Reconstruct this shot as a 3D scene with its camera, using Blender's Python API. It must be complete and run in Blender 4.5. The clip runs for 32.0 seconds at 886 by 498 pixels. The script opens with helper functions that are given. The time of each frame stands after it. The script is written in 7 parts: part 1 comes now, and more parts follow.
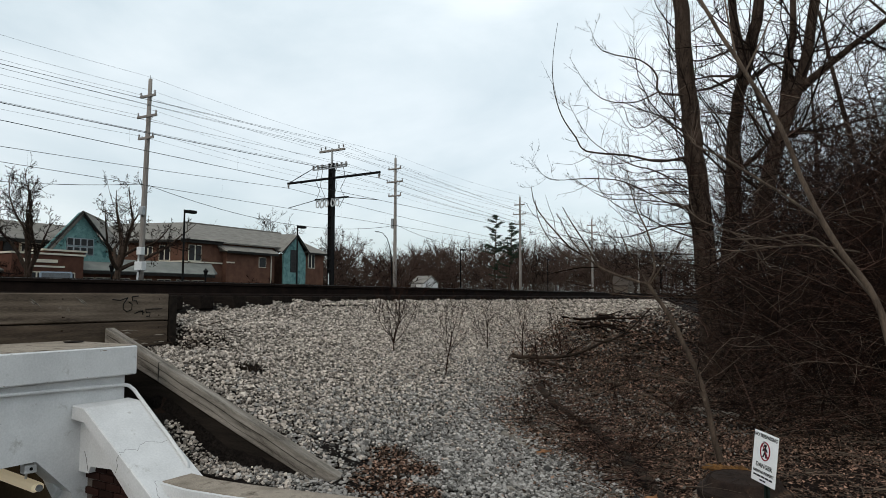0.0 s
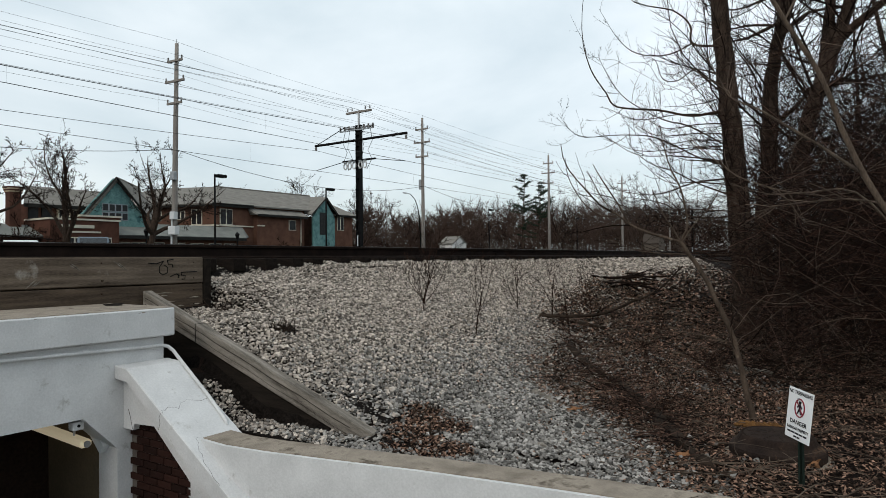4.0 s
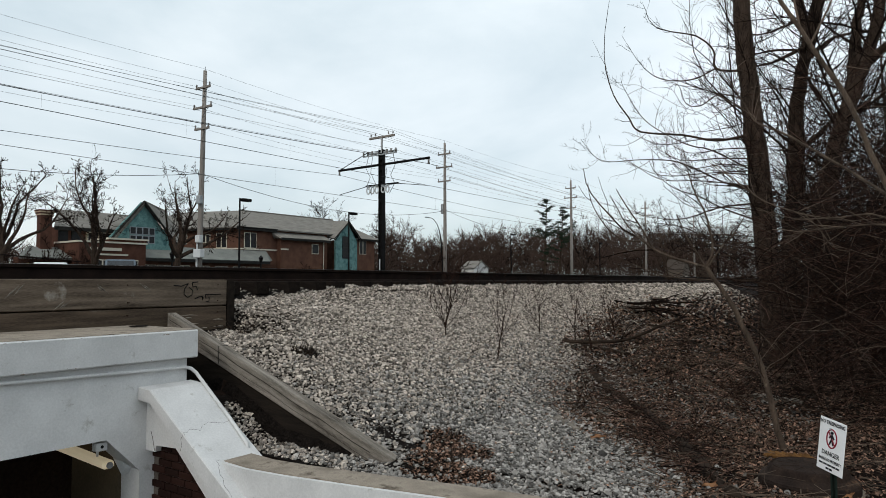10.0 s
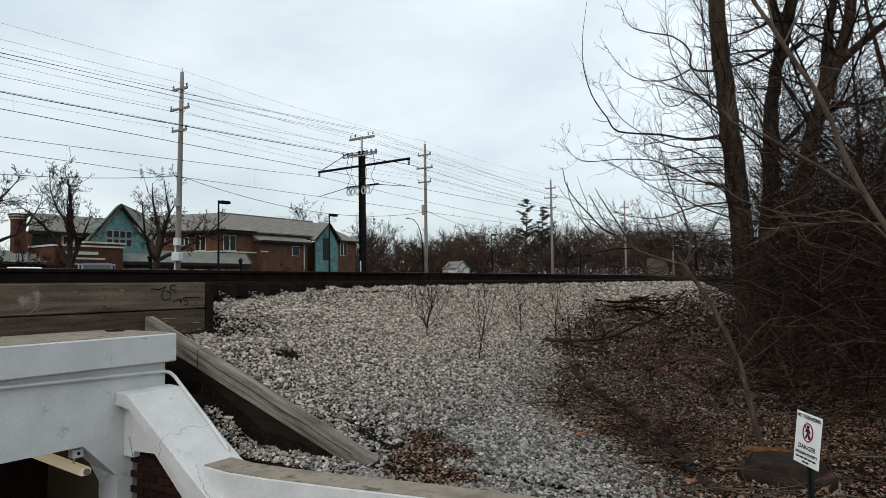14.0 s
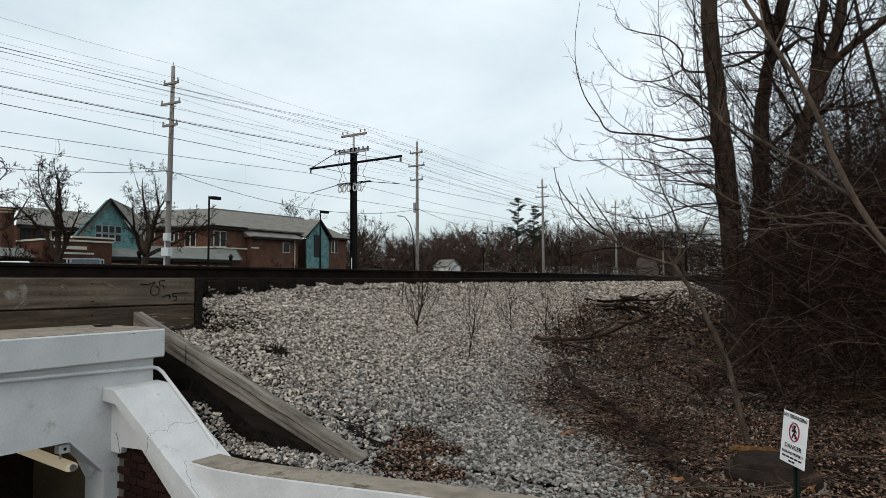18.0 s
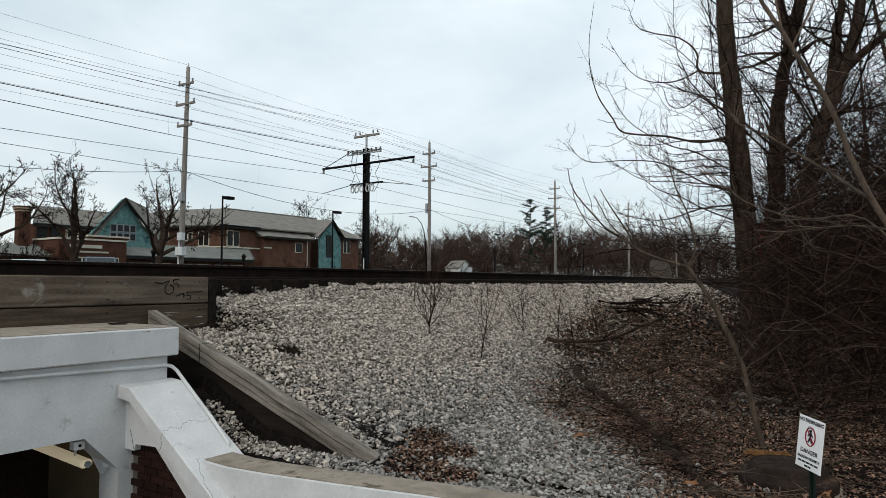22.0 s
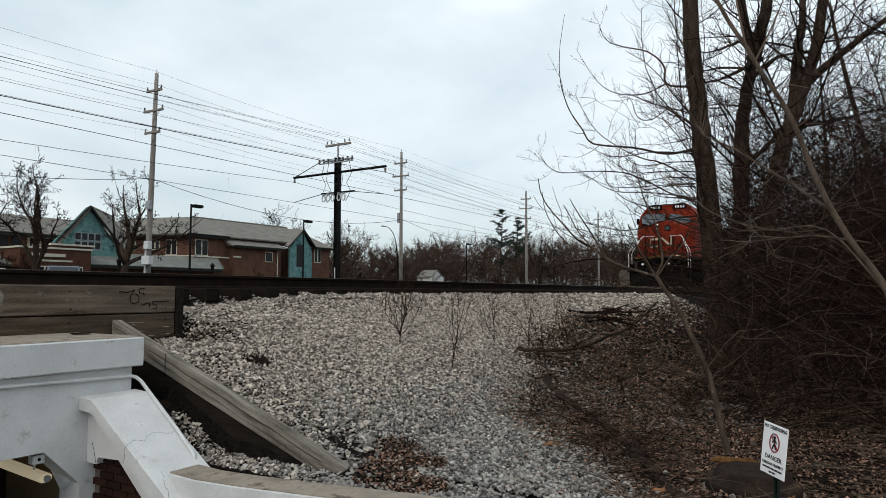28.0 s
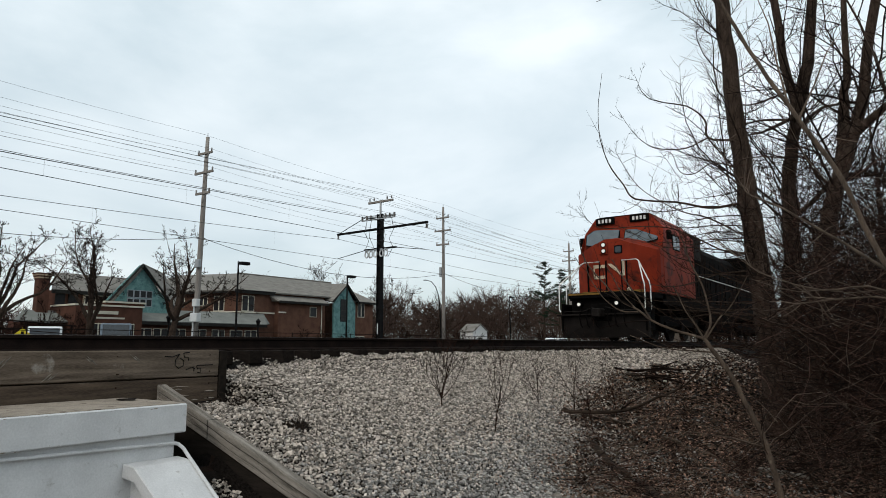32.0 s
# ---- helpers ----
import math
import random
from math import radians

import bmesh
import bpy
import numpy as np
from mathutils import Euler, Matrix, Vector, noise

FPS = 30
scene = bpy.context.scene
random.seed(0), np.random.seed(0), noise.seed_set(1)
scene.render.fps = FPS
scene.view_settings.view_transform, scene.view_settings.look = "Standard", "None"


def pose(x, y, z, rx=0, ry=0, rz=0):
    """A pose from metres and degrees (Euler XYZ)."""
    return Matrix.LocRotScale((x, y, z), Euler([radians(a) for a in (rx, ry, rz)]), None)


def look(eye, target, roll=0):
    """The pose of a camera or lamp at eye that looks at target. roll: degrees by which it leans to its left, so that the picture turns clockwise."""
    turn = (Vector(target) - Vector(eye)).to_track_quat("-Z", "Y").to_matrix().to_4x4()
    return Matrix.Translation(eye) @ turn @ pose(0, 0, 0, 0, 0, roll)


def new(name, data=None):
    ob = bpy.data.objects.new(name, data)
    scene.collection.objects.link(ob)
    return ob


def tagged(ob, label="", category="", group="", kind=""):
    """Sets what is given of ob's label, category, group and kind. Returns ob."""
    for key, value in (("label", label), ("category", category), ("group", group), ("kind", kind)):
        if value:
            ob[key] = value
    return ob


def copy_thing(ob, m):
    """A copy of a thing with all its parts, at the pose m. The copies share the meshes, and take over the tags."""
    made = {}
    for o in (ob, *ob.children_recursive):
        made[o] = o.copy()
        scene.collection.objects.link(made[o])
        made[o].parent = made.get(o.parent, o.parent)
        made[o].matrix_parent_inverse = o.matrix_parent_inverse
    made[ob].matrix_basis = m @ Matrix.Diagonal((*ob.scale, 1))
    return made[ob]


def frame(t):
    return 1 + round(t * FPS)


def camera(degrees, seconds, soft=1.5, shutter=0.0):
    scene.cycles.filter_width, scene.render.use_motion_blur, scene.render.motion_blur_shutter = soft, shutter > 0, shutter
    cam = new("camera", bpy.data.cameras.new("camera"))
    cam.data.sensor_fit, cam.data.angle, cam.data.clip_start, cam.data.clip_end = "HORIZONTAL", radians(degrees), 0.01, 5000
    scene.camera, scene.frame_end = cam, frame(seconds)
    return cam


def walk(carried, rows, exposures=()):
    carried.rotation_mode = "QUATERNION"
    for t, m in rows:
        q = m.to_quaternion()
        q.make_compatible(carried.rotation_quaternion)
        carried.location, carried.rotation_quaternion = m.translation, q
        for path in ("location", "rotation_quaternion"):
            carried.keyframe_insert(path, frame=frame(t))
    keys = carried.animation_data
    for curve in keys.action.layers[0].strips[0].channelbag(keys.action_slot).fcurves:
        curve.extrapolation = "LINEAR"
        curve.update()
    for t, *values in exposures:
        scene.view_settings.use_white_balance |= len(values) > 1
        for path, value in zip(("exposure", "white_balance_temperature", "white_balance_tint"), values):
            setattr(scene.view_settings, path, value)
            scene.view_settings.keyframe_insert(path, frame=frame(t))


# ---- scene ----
cam = camera(67.1, 32.0, 0.5)
PATH = [
    (0, (0.186, 0.115, 1.569), (-0.842, 1.824, 1.715), 0.1),
    (0.5, (0.177, 0.116, 1.565), (-0.854, 1.823, 1.72), 1.3),
    (1, (0.168, 0.116, 1.565), (-0.872, 1.817, 1.725), 2.1),
    (1.5, (0.173, 0.105, 1.578), (-0.876, 1.801, 1.729), 3.1),
    (2, (0.188, 0.102, 1.581), (-0.869, 1.794, 1.725), 0.7),
    (2.5, (0.17, 0.119, 1.564), (-0.896, 1.805, 1.717), -0.7),
    (3, (0.165, 0.118, 1.567), (-0.908, 1.801, 1.695), -0.6),
    (3.5, (0.174, 0.115, 1.567), (-0.915, 1.792, 1.594), -0.9),
    (5.5, (0.162, 0.132, 1.545), (-0.981, 1.771, 1.622), 0.0),
    (6, (0.158, 0.13, 1.557), (-0.997, 1.76, 1.646), 0.2),
    (6.5, (0.158, 0.127, 1.558), (-1.009, 1.75, 1.635), 0.0),
    (7, (0.164, 0.125, 1.558), (-1.009, 1.742, 1.638), -0.0),
    (7.5, (0.172, 0.124, 1.557), (-1.001, 1.741, 1.651), 0.0),
    (8, (0.168, 0.125, 1.555), (-1.004, 1.742, 1.653), -0.1),
    (8.5, (0.168, 0.122, 1.559), (-0.998, 1.744, 1.663), -0.1),
    (9, (0.171, 0.122, 1.559), (-0.988, 1.748, 1.666), -0.3),
    (9.5, (0.17, 0.117, 1.559), (-0.987, 1.745, 1.664), -0.2),
    (10, (0.168, 0.121, 1.56), (-0.987, 1.751, 1.662), -0.2),
    (10.5, (0.165, 0.126, 1.556), (-0.986, 1.758, 1.66), -0.3),
    (11, (0.165, 0.129, 1.553), (-0.981, 1.764, 1.659), -0.6),
    (11.5, (0.169, 0.127, 1.557), (-0.969, 1.768, 1.663), -0.3),
    (12, (0.17, 0.125, 1.557), (-0.961, 1.771, 1.665), -0.3),
    (12.5, (0.172, 0.123, 1.556), (-0.953, 1.773, 1.663), -0.4),
    (13, (0.171, 0.128, 1.556), (-0.948, 1.782, 1.662), -0.3),
    (13.5, (0.172, 0.126, 1.554), (-0.943, 1.783, 1.658), -0.7),
    (14, (0.172, 0.128, 1.554), (-0.936, 1.789, 1.658), -0.8),
    (14.5, (0.171, 0.13, 1.552), (-0.932, 1.795, 1.657), -1.1),
    (16.5, (0.174, 0.127, 1.55), (-0.912, 1.803, 1.644), -0.6),
    (17, (0.171, 0.129, 1.548), (-0.917, 1.804, 1.641), -0.6),
    (17.5, (0.168, 0.134, 1.55), (-0.92, 1.81, 1.643), -0.3),
    (18, (0.173, 0.133, 1.551), (-0.914, 1.81, 1.649), -0.3),
    (18.5, (0.173, 0.128, 1.552), (-0.912, 1.806, 1.652), -0.2),
    (19, (0.168, 0.13, 1.55), (-0.92, 1.805, 1.651), -0.2),
    (19.5, (0.165, 0.134, 1.548), (-0.935, 1.801, 1.648), -0.3),
    (20, (0.165, 0.129, 1.546), (-0.941, 1.793, 1.647), -0.1),
    (20.5, (0.165, 0.13, 1.55), (-0.943, 1.792, 1.649), -0.0),
    (21, (0.161, 0.132, 1.548), (-0.949, 1.793, 1.648), 0.5),
    (21.5, (0.165, 0.13, 1.549), (-0.948, 1.789, 1.649), 0.1),
    (22, (0.162, 0.13, 1.547), (-0.954, 1.787, 1.648), 0.1),
    (22.5, (0.156, 0.134, 1.544), (-0.969, 1.784, 1.645), 0.2),
    (23, (0.152, 0.137, 1.544), (-0.981, 1.781, 1.646), 0.3),
    (23.5, (0.155, 0.134, 1.548), (-0.982, 1.777, 1.65), 0.3),
    (24, (0.161, 0.127, 1.55), (-0.973, 1.771, 1.651), 0.4),
    (24.5, (0.158, 0.144, 1.543), (-0.983, 1.784, 1.649), 0.1),
    (25, (0.163, 0.134, 1.549), (-0.962, 1.785, 1.653), -0.0),
    (25.5, (0.163, 0.138, 1.551), (-0.94, 1.804, 1.658), 0.1),
    (27.5, (0.159, 0.14, 1.54), (-0.885, 1.841, 1.669), 0.4),
    (28, (0.167, 0.137, 1.541), (-0.877, 1.838, 1.671), 0.1),
    (28.5, (0.15, 0.136, 1.541), (-0.955, 1.798, 1.67), -0.2),
    (29, (0.164, 0.136, 1.547), (-0.925, 1.809, 1.669), -0.1),
    (29.5, (0.187, 0.148, 1.548), (-0.907, 1.819, 1.662), -0.4),
    (30, (0.174, 0.163, 1.548), (-0.916, 1.836, 1.667), -1.0),
    (30.5, (0.185, 0.156, 1.559), (-0.931, 1.812, 1.68), -1.0),
    (30.7, (0.186, 0.161, 1.571), (-0.947, 1.804, 1.698), -0.7),
    (31, (0.187, 0.168, 1.601), (-0.934, 1.814, 1.785), -0.8),
    (31.2, (0.183, 0.170, 1.641), (-0.938, 1.806, 1.900), -0.7),
    (31.4, (0.179, 0.172, 1.658), (-0.957, 1.790, 1.961), -0.9),
    (31.5, (0.177, 0.173, 1.66), (-0.968, 1.785, 1.958), -0.4),
    (31.7, (0.178, 0.172, 1.666), (-0.964, 1.788, 1.954), 0.0),
    (32, (0.18, 0.171, 1.649), (-0.961, 1.788, 1.936), -0.2),
]
walk(cam, [(t, look(eye, target, roll)) for t, eye, target, roll in PATH])


# ---- world and light: an overcast winter afternoon ----
world = bpy.data.worlds.new("overcast_sky")
scene.world = world
world.use_nodes = True
wn, wl = world.node_tree.nodes, world.node_tree.links
wn.clear()
sky = wn.new("ShaderNodeTexSky")
sky.sky_type, sky.sun_disc = "NISHITA", False
sky.sun_elevation, sky.sun_rotation = radians(41), radians(174)
bg_sky = wn.new("ShaderNodeBackground")
bg_sky.inputs["Strength"].default_value = 0.03
wl.new(sky.outputs[0], bg_sky.inputs["Color"])
way = wn.new("ShaderNodeTexCoord")
squash = wn.new("ShaderNodeMapping")
squash.inputs["Scale"].default_value = (1.0, 1.0, 2.6)
wl.new(way.outputs["Generated"], squash.inputs["Vector"])
cloud = wn.new("ShaderNodeTexNoise")
cloud.inputs["Scale"].default_value, cloud.inputs["Detail"].default_value = 1.7, 7.0
cloud.inputs["Roughness"].default_value, cloud.inputs["Distortion"].default_value = 0.52, 0.25
wl.new(squash.outputs[0], cloud.inputs["Vector"])
tone = wn.new("ShaderNodeValToRGB")
tone.color_ramp.elements[0].position, tone.color_ramp.elements[0].color = 0.34, (0.515, 0.615, 0.65, 1)
tone.color_ramp.elements[1].position, tone.color_ramp.elements[1].color = 0.64, (0.86, 0.92, 0.93, 1)
wl.new(cloud.outputs[0], tone.inputs[0])
bg_cloud = wn.new("ShaderNodeBackground")
split = wn.new("ShaderNodeSeparateXYZ")
wl.new(way.outputs["Generated"], split.inputs[0])
rise = wn.new("ShaderNodeMapRange")  # an overcast sky is dimmer towards the horizon
rise.inputs["From Min"].default_value, rise.inputs["From Max"].default_value = 0.02, 0.42
rise.inputs["To Min"].default_value, rise.inputs["To Max"].default_value = 0.75, 1.06
wl.new(split.outputs["Z"], rise.inputs["Value"])
wl.new(rise.outputs[0], bg_cloud.inputs["Strength"])
wl.new(tone.outputs[0], bg_cloud.inputs["Color"])
both = wn.new("ShaderNodeAddShader")
wl.new(bg_sky.outputs[0], both.inputs[0])
wl.new(bg_cloud.outputs[0], both.inputs[1])
wout = wn.new("ShaderNodeOutputWorld")
wl.new(both.outputs[0], wout.inputs["Surface"])

sun = new("sun", bpy.data.lights.new("sun", "SUN"))
sun.data.energy, sun.data.angle, sun.data.color = 0.95, radians(30), (1.0, 0.91, 0.80)
sun.matrix_world = look((4, -28, 31), (0, 8, 0))


# ---- materials ----
def surface(name, light, dark, rough=0.85, metal=0.0, scale=6.0, fine=90.0, bump=0.25, depth=0.01,
            island=0.0, by_object=0.0, stretch=(1, 1, 1), stain=None, stain_scale=1.2, stain_at=0.62, spec=0.06, power=1.0):
    """A two-scale procedural surface: broad tone, fine grain, relief, and optional stains."""
    m = bpy.data.materials.new(name)
    m.use_nodes = True
    n, l = m.node_tree.nodes, m.node_tree.links
    b = n["Principled BSDF"]
    co = n.new("ShaderNodeTexCoord")
    mp = n.new("ShaderNodeMapping")
    mp.inputs["Scale"].default_value = stretch
    l.new(co.outputs["Object"], mp.inputs["Vector"])
    broad = n.new("ShaderNodeTexNoise")
    broad.inputs["Scale"].default_value, broad.inputs["Detail"].default_value = scale, 4.0
    grain = n.new("ShaderNodeTexNoise")
    grain.inputs["Scale"].default_value, grain.inputs["Detail"].default_value = fine, 3.0
    l.new(mp.outputs[0], broad.inputs["Vector"])
    l.new(mp.outputs[0], grain.inputs["Vector"])
    blend = n.new("ShaderNodeMath")
    blend.operation = "MULTIPLY_ADD"
    blend.inputs[1].default_value = 0.6
    l.new(broad.outputs[0], blend.inputs[0])
    half = n.new("ShaderNodeMath")
    half.operation = "MULTIPLY"
    half.inputs[1].default_value = 0.4
    l.new(grain.outputs[0], half.inputs[0])
    l.new(half.outputs[0], blend.inputs[2])
    last = blend.outputs[0]
    for amount, kind in ((island, "island"), (by_object, "object")):
        if amount:
            src = n.new("ShaderNodeNewGeometry" if kind == "island" else "ShaderNodeObjectInfo")
            mix = n.new("ShaderNodeMix")
            mix.inputs[0].default_value = amount
            l.new(last, mix.inputs[2])
            l.new(src.outputs["Random Per Island" if kind == "island" else "Random"], mix.inputs[3])
            last = mix.outputs[0]
    if power != 1.0:
        bend = n.new("ShaderNodeMath")
        bend.operation = "POWER"
        bend.inputs[1].default_value = power
        l.new(last, bend.inputs[0])
        last = bend.outputs[0]
    ramp = n.new("ShaderNodeValToRGB")
    spread = 0.05 if island or by_object else 0.32
    ramp.color_ramp.elements[0].position, ramp.color_ramp.elements[0].color = spread, (*dark, 1)
    ramp.color_ramp.elements[1].position, ramp.color_ramp.elements[1].color = 1 - spread, (*light, 1)
    l.new(last, ramp.inputs[0])
    colour = ramp.outputs[0]
    if stain:
        spots = n.new("ShaderNodeTexNoise")
        spots.inputs["Scale"].default_value, spots.inputs["Detail"].default_value = stain_scale, 8.0
        spots.inputs["Roughness"].default_value = 0.65
        l.new(co.outputs["Object"], spots.inputs["Vector"])
        edge = n.new("ShaderNodeValToRGB")
        edge.color_ramp.elements[0].position, edge.color_ramp.elements[1].position = stain_at, stain_at + 0.12
        l.new(spots.outputs[0], edge.inputs[0])
        mix = n.new("ShaderNodeMix")
        mix.data_type = "RGBA"
        l.new(edge.outputs[0], mix.inputs[0])
        l.new(colour, mix.inputs[6])
        mix.inputs[7].default_value = (*stain, 1)
        colour = mix.outputs[2]
    l.new(colour, b.inputs["Base Color"])
    b.inputs["Roughness"].default_value, b.inputs["Metallic"].default_value = rough, metal
    b.inputs["Specular IOR Level"].default_value = spec
    if bump:
        bp = n.new("ShaderNodeBump")
        bp.inputs["Strength"].default_value, bp.inputs["Distance"].default_value = bump, depth
        l.new(grain.outputs[0], bp.inputs["Height"])
        l.new(bp.outputs[0], b.inputs["Normal"])
    return m


def glow(name, colour, strength):
    m = bpy.data.materials.new(name)
    m.use_nodes = True
    b = m.node_tree.nodes["Principled BSDF"]
    b.inputs["Base Color"].default_value = (*colour, 1)
    b.inputs["Emission Color"].default_value, b.inputs["Emission Strength"].default_value = (*colour, 1), strength
    return m


def glassy(name, tint, rough=0.05, spec=0.6):
    m = surface(name, tint, tuple(c * 0.6 for c in tint), rough, 0.0, 3, 30, 0.0, spec=spec)
    return m


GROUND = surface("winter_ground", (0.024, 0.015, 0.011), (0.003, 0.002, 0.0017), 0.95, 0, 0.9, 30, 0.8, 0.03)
# near-black, so that gaps between the stones get their shade from this colour
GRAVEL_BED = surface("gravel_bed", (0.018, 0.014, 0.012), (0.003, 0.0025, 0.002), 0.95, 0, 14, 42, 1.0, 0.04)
STONE = surface("ballast_stone", (0.56, 0.525, 0.485), (0.008, 0.008, 0.0075), 0.9, 0, 30, 160, 0.4, 0.004, island=0.55, power=1.35)
# warmer stone, also paler to put the upper bank's light into its colour
STONE_BRIGHT = surface("brightened_ballast_stone", (0.84, 0.735, 0.635), (0.014, 0.011, 0.009), 0.9, 0, 30, 160, 0.4, 0.004, island=0.55, power=1.35)
CONCRETE = surface("bare_concrete", (0.38, 0.325, 0.265), (0.15, 0.125, 0.10), 0.92, 0, 5, 150, 0.5, 0.006, stain=(0.10, 0.08, 0.062), stain_scale=5, stain_at=0.56)
WHITE = surface("white_masonry_paint", (0.645, 0.64, 0.635), (0.48, 0.477, 0.475), 0.62, 0, 3.0, 60, 0.25, 0.006, spec=0.3,
                stain=(0.33, 0.315, 0.29), stain_scale=7.0, stain_at=0.63)
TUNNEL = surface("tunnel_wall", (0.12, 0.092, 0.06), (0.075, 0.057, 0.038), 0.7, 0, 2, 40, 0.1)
BRICK_DARK = surface("dark_red_brick", (0.040, 0.018, 0.014), (0.011, 0.0065, 0.0055), 0.85, 0, 9, 120, 0.4, 0.004, by_object=0.5)
MORTAR = surface("mortar", (0.15, 0.13, 0.115), (0.08, 0.07, 0.06), 0.95, 0, 8, 120, 0.3)
PLANK = surface("weathered_plank", (0.205, 0.16, 0.122), (0.048, 0.036, 0.027), 0.85, 0, 2.2, 30, 0.35, 0.006, stretch=(6, 0.7, 10), stain=(0.40, 0.37, 0.33), stain_scale=1.6, stain_at=0.63)
PLANK_MID = surface("brown_plank", (0.135, 0.098, 0.07), (0.035, 0.026, 0.02), 0.85, 0, 2.2, 30, 0.35, 0.006, stretch=(6, 0.7, 10), stain=(0.20, 0.165, 0.13), stain_scale=1.3, stain_at=0.62)
PLANK_DARK = surface("dark_plank", (0.10, 0.075, 0.055), (0.035, 0.027, 0.021), 0.8, 0, 2.2, 30, 0.35, 0.006, stretch=(6, 0.7, 10))
TIMBER = surface("grey_timber", (0.32, 0.285, 0.245), (0.045, 0.038, 0.031), 0.88, 0, 2.6, 34, 0.6, 0.006, stretch=(0.8, 8, 8))
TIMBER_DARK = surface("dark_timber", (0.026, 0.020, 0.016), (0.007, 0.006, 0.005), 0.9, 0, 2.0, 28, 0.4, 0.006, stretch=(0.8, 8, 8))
TIE = surface("creosote_tie", (0.020, 0.015, 0.012), (0.005, 0.004, 0.0035), 0.9, 0, 5, 40, 0.5, 0.008, stretch=(1, 6, 6))
RAIL = surface("rusty_rail", (0.022, 0.014, 0.011), (0.007, 0.005, 0.0045), 0.8, 0.1, 6, 80, 0.2)
RAIL_TOP = surface("worn_rail_head", (0.42, 0.42, 0.42), (0.28, 0.27, 0.26), 0.35, 0.9, 3, 60, 0.05, spec=0.5)
BLACK_STEEL = surface("black_painted_steel", (0.013, 0.012, 0.012), (0.005, 0.005, 0.005), 0.6, 0.2, 5, 60, 0.15)
GREY_STEEL = surface("galvanised_steel", (0.42, 0.43, 0.43), (0.28, 0.29, 0.30), 0.5, 0.6, 6, 80, 0.1)
POLE_WOOD = surface("grey_pole_wood", (0.30, 0.275, 0.25), (0.16, 0.14, 0.125), 0.9, 0, 3, 40, 0.3, stretch=(6, 6, 0.6))
INSULATOR = surface("porcelain", (0.30, 0.29, 0.28), (0.18, 0.16, 0.15), 0.3, 0, 9, 60, 0.0)
WIRE = surface("wire", (0.05, 0.05, 0.052), (0.025, 0.025, 0.027), 0.6, 0.3, 3, 30, 0.0)
PALE_BOX = surface("pale_cabinet_paint", (0.62, 0.63, 0.63), (0.50, 0.51, 0.51), 0.5, 0, 4, 60, 0.05)
ASPHALT = surface("asphalt", (0.075, 0.075, 0.077), (0.04, 0.04, 0.041), 0.95, 0, 1.2, 90, 0.4)
PAVING = surface("concrete_pavement", (0.40, 0.385, 0.36), (0.28, 0.265, 0.245), 0.92, 0, 1.2, 80, 0.3)


# ---- mesh helpers ----
def mesh_of(bm, name):
    me = bpy.data.meshes.new(name)
    bm.to_mesh(me)
    bm.free()
    return me


def part(name, bm, material, parent=None, label="", smooth=False):
    """Links a bmesh as one mesh object under a thing or a part."""
    me = mesh_of(bm, name)
    me.materials.append(material)
    if smooth:
        me.polygons.foreach_set("use_smooth", [True] * len(me.polygons))
    ob = new(name, me)
    if parent:
        ob.parent = parent
    return tagged(ob, label)


def thing(name, label, category, m=None, group="", kind=""):
    ob = new(name)
    ob.empty_display_size = 0.2
    if m is not None:
        ob.matrix_basis = m
    return tagged(ob, label, category, group, kind)


def block(x0, x1, y0, y1, z0, z1, bevel=0.0, bm=None):
    """A box between two corners, with its edges rounded."""
    own = bmesh.new()
    bmesh.ops.create_cube(own, size=1.0)
    for v in own.verts:
        v.co = Vector((x0 if v.co.x < 0 else x1, y0 if v.co.y < 0 else y1, z0 if v.co.z < 0 else z1))
    if bevel:
        bmesh.ops.bevel(own, geom=own.edges[:], offset=bevel, segments=1, affect="EDGES")
    return joined(bm, own)


def joined(bm, own):
    if bm is None:
        return own
    me = bpy.data.meshes.new("scrap")
    own.to_mesh(me)
    own.free()
    bm.from_mesh(me)
    bpy.data.meshes.remove(me)
    return bm


def prism(outline, axis, a, b, bevel=0.0, bm=None):
    """A flat outline pushed along an axis from a to b. The outline's pairs are (y, z), (x, z) or (x, y)."""
    own = bmesh.new()
    place = {"x": lambda p, s: (s, p[0], p[1]), "y": lambda p, s: (p[0], s, p[1]), "z": lambda p, s: (p[0], p[1], s)}[axis]
    low = [own.verts.new(place(p, a)) for p in outline]
    high = [own.verts.new(place(p, b)) for p in outline]
    own.faces.new(low[::-1])
    own.faces.new(high)
    for i in range(len(outline)):
        j = (i + 1) % len(outline)
        own.faces.new((low[i], low[j], high[j], high[i]))
    bmesh.ops.recalc_face_normals(own, faces=own.faces[:])
    if bevel:
        bmesh.ops.bevel(own, geom=own.edges[:], offset=bevel, segments=1, affect="EDGES")
    return joined(bm, own)


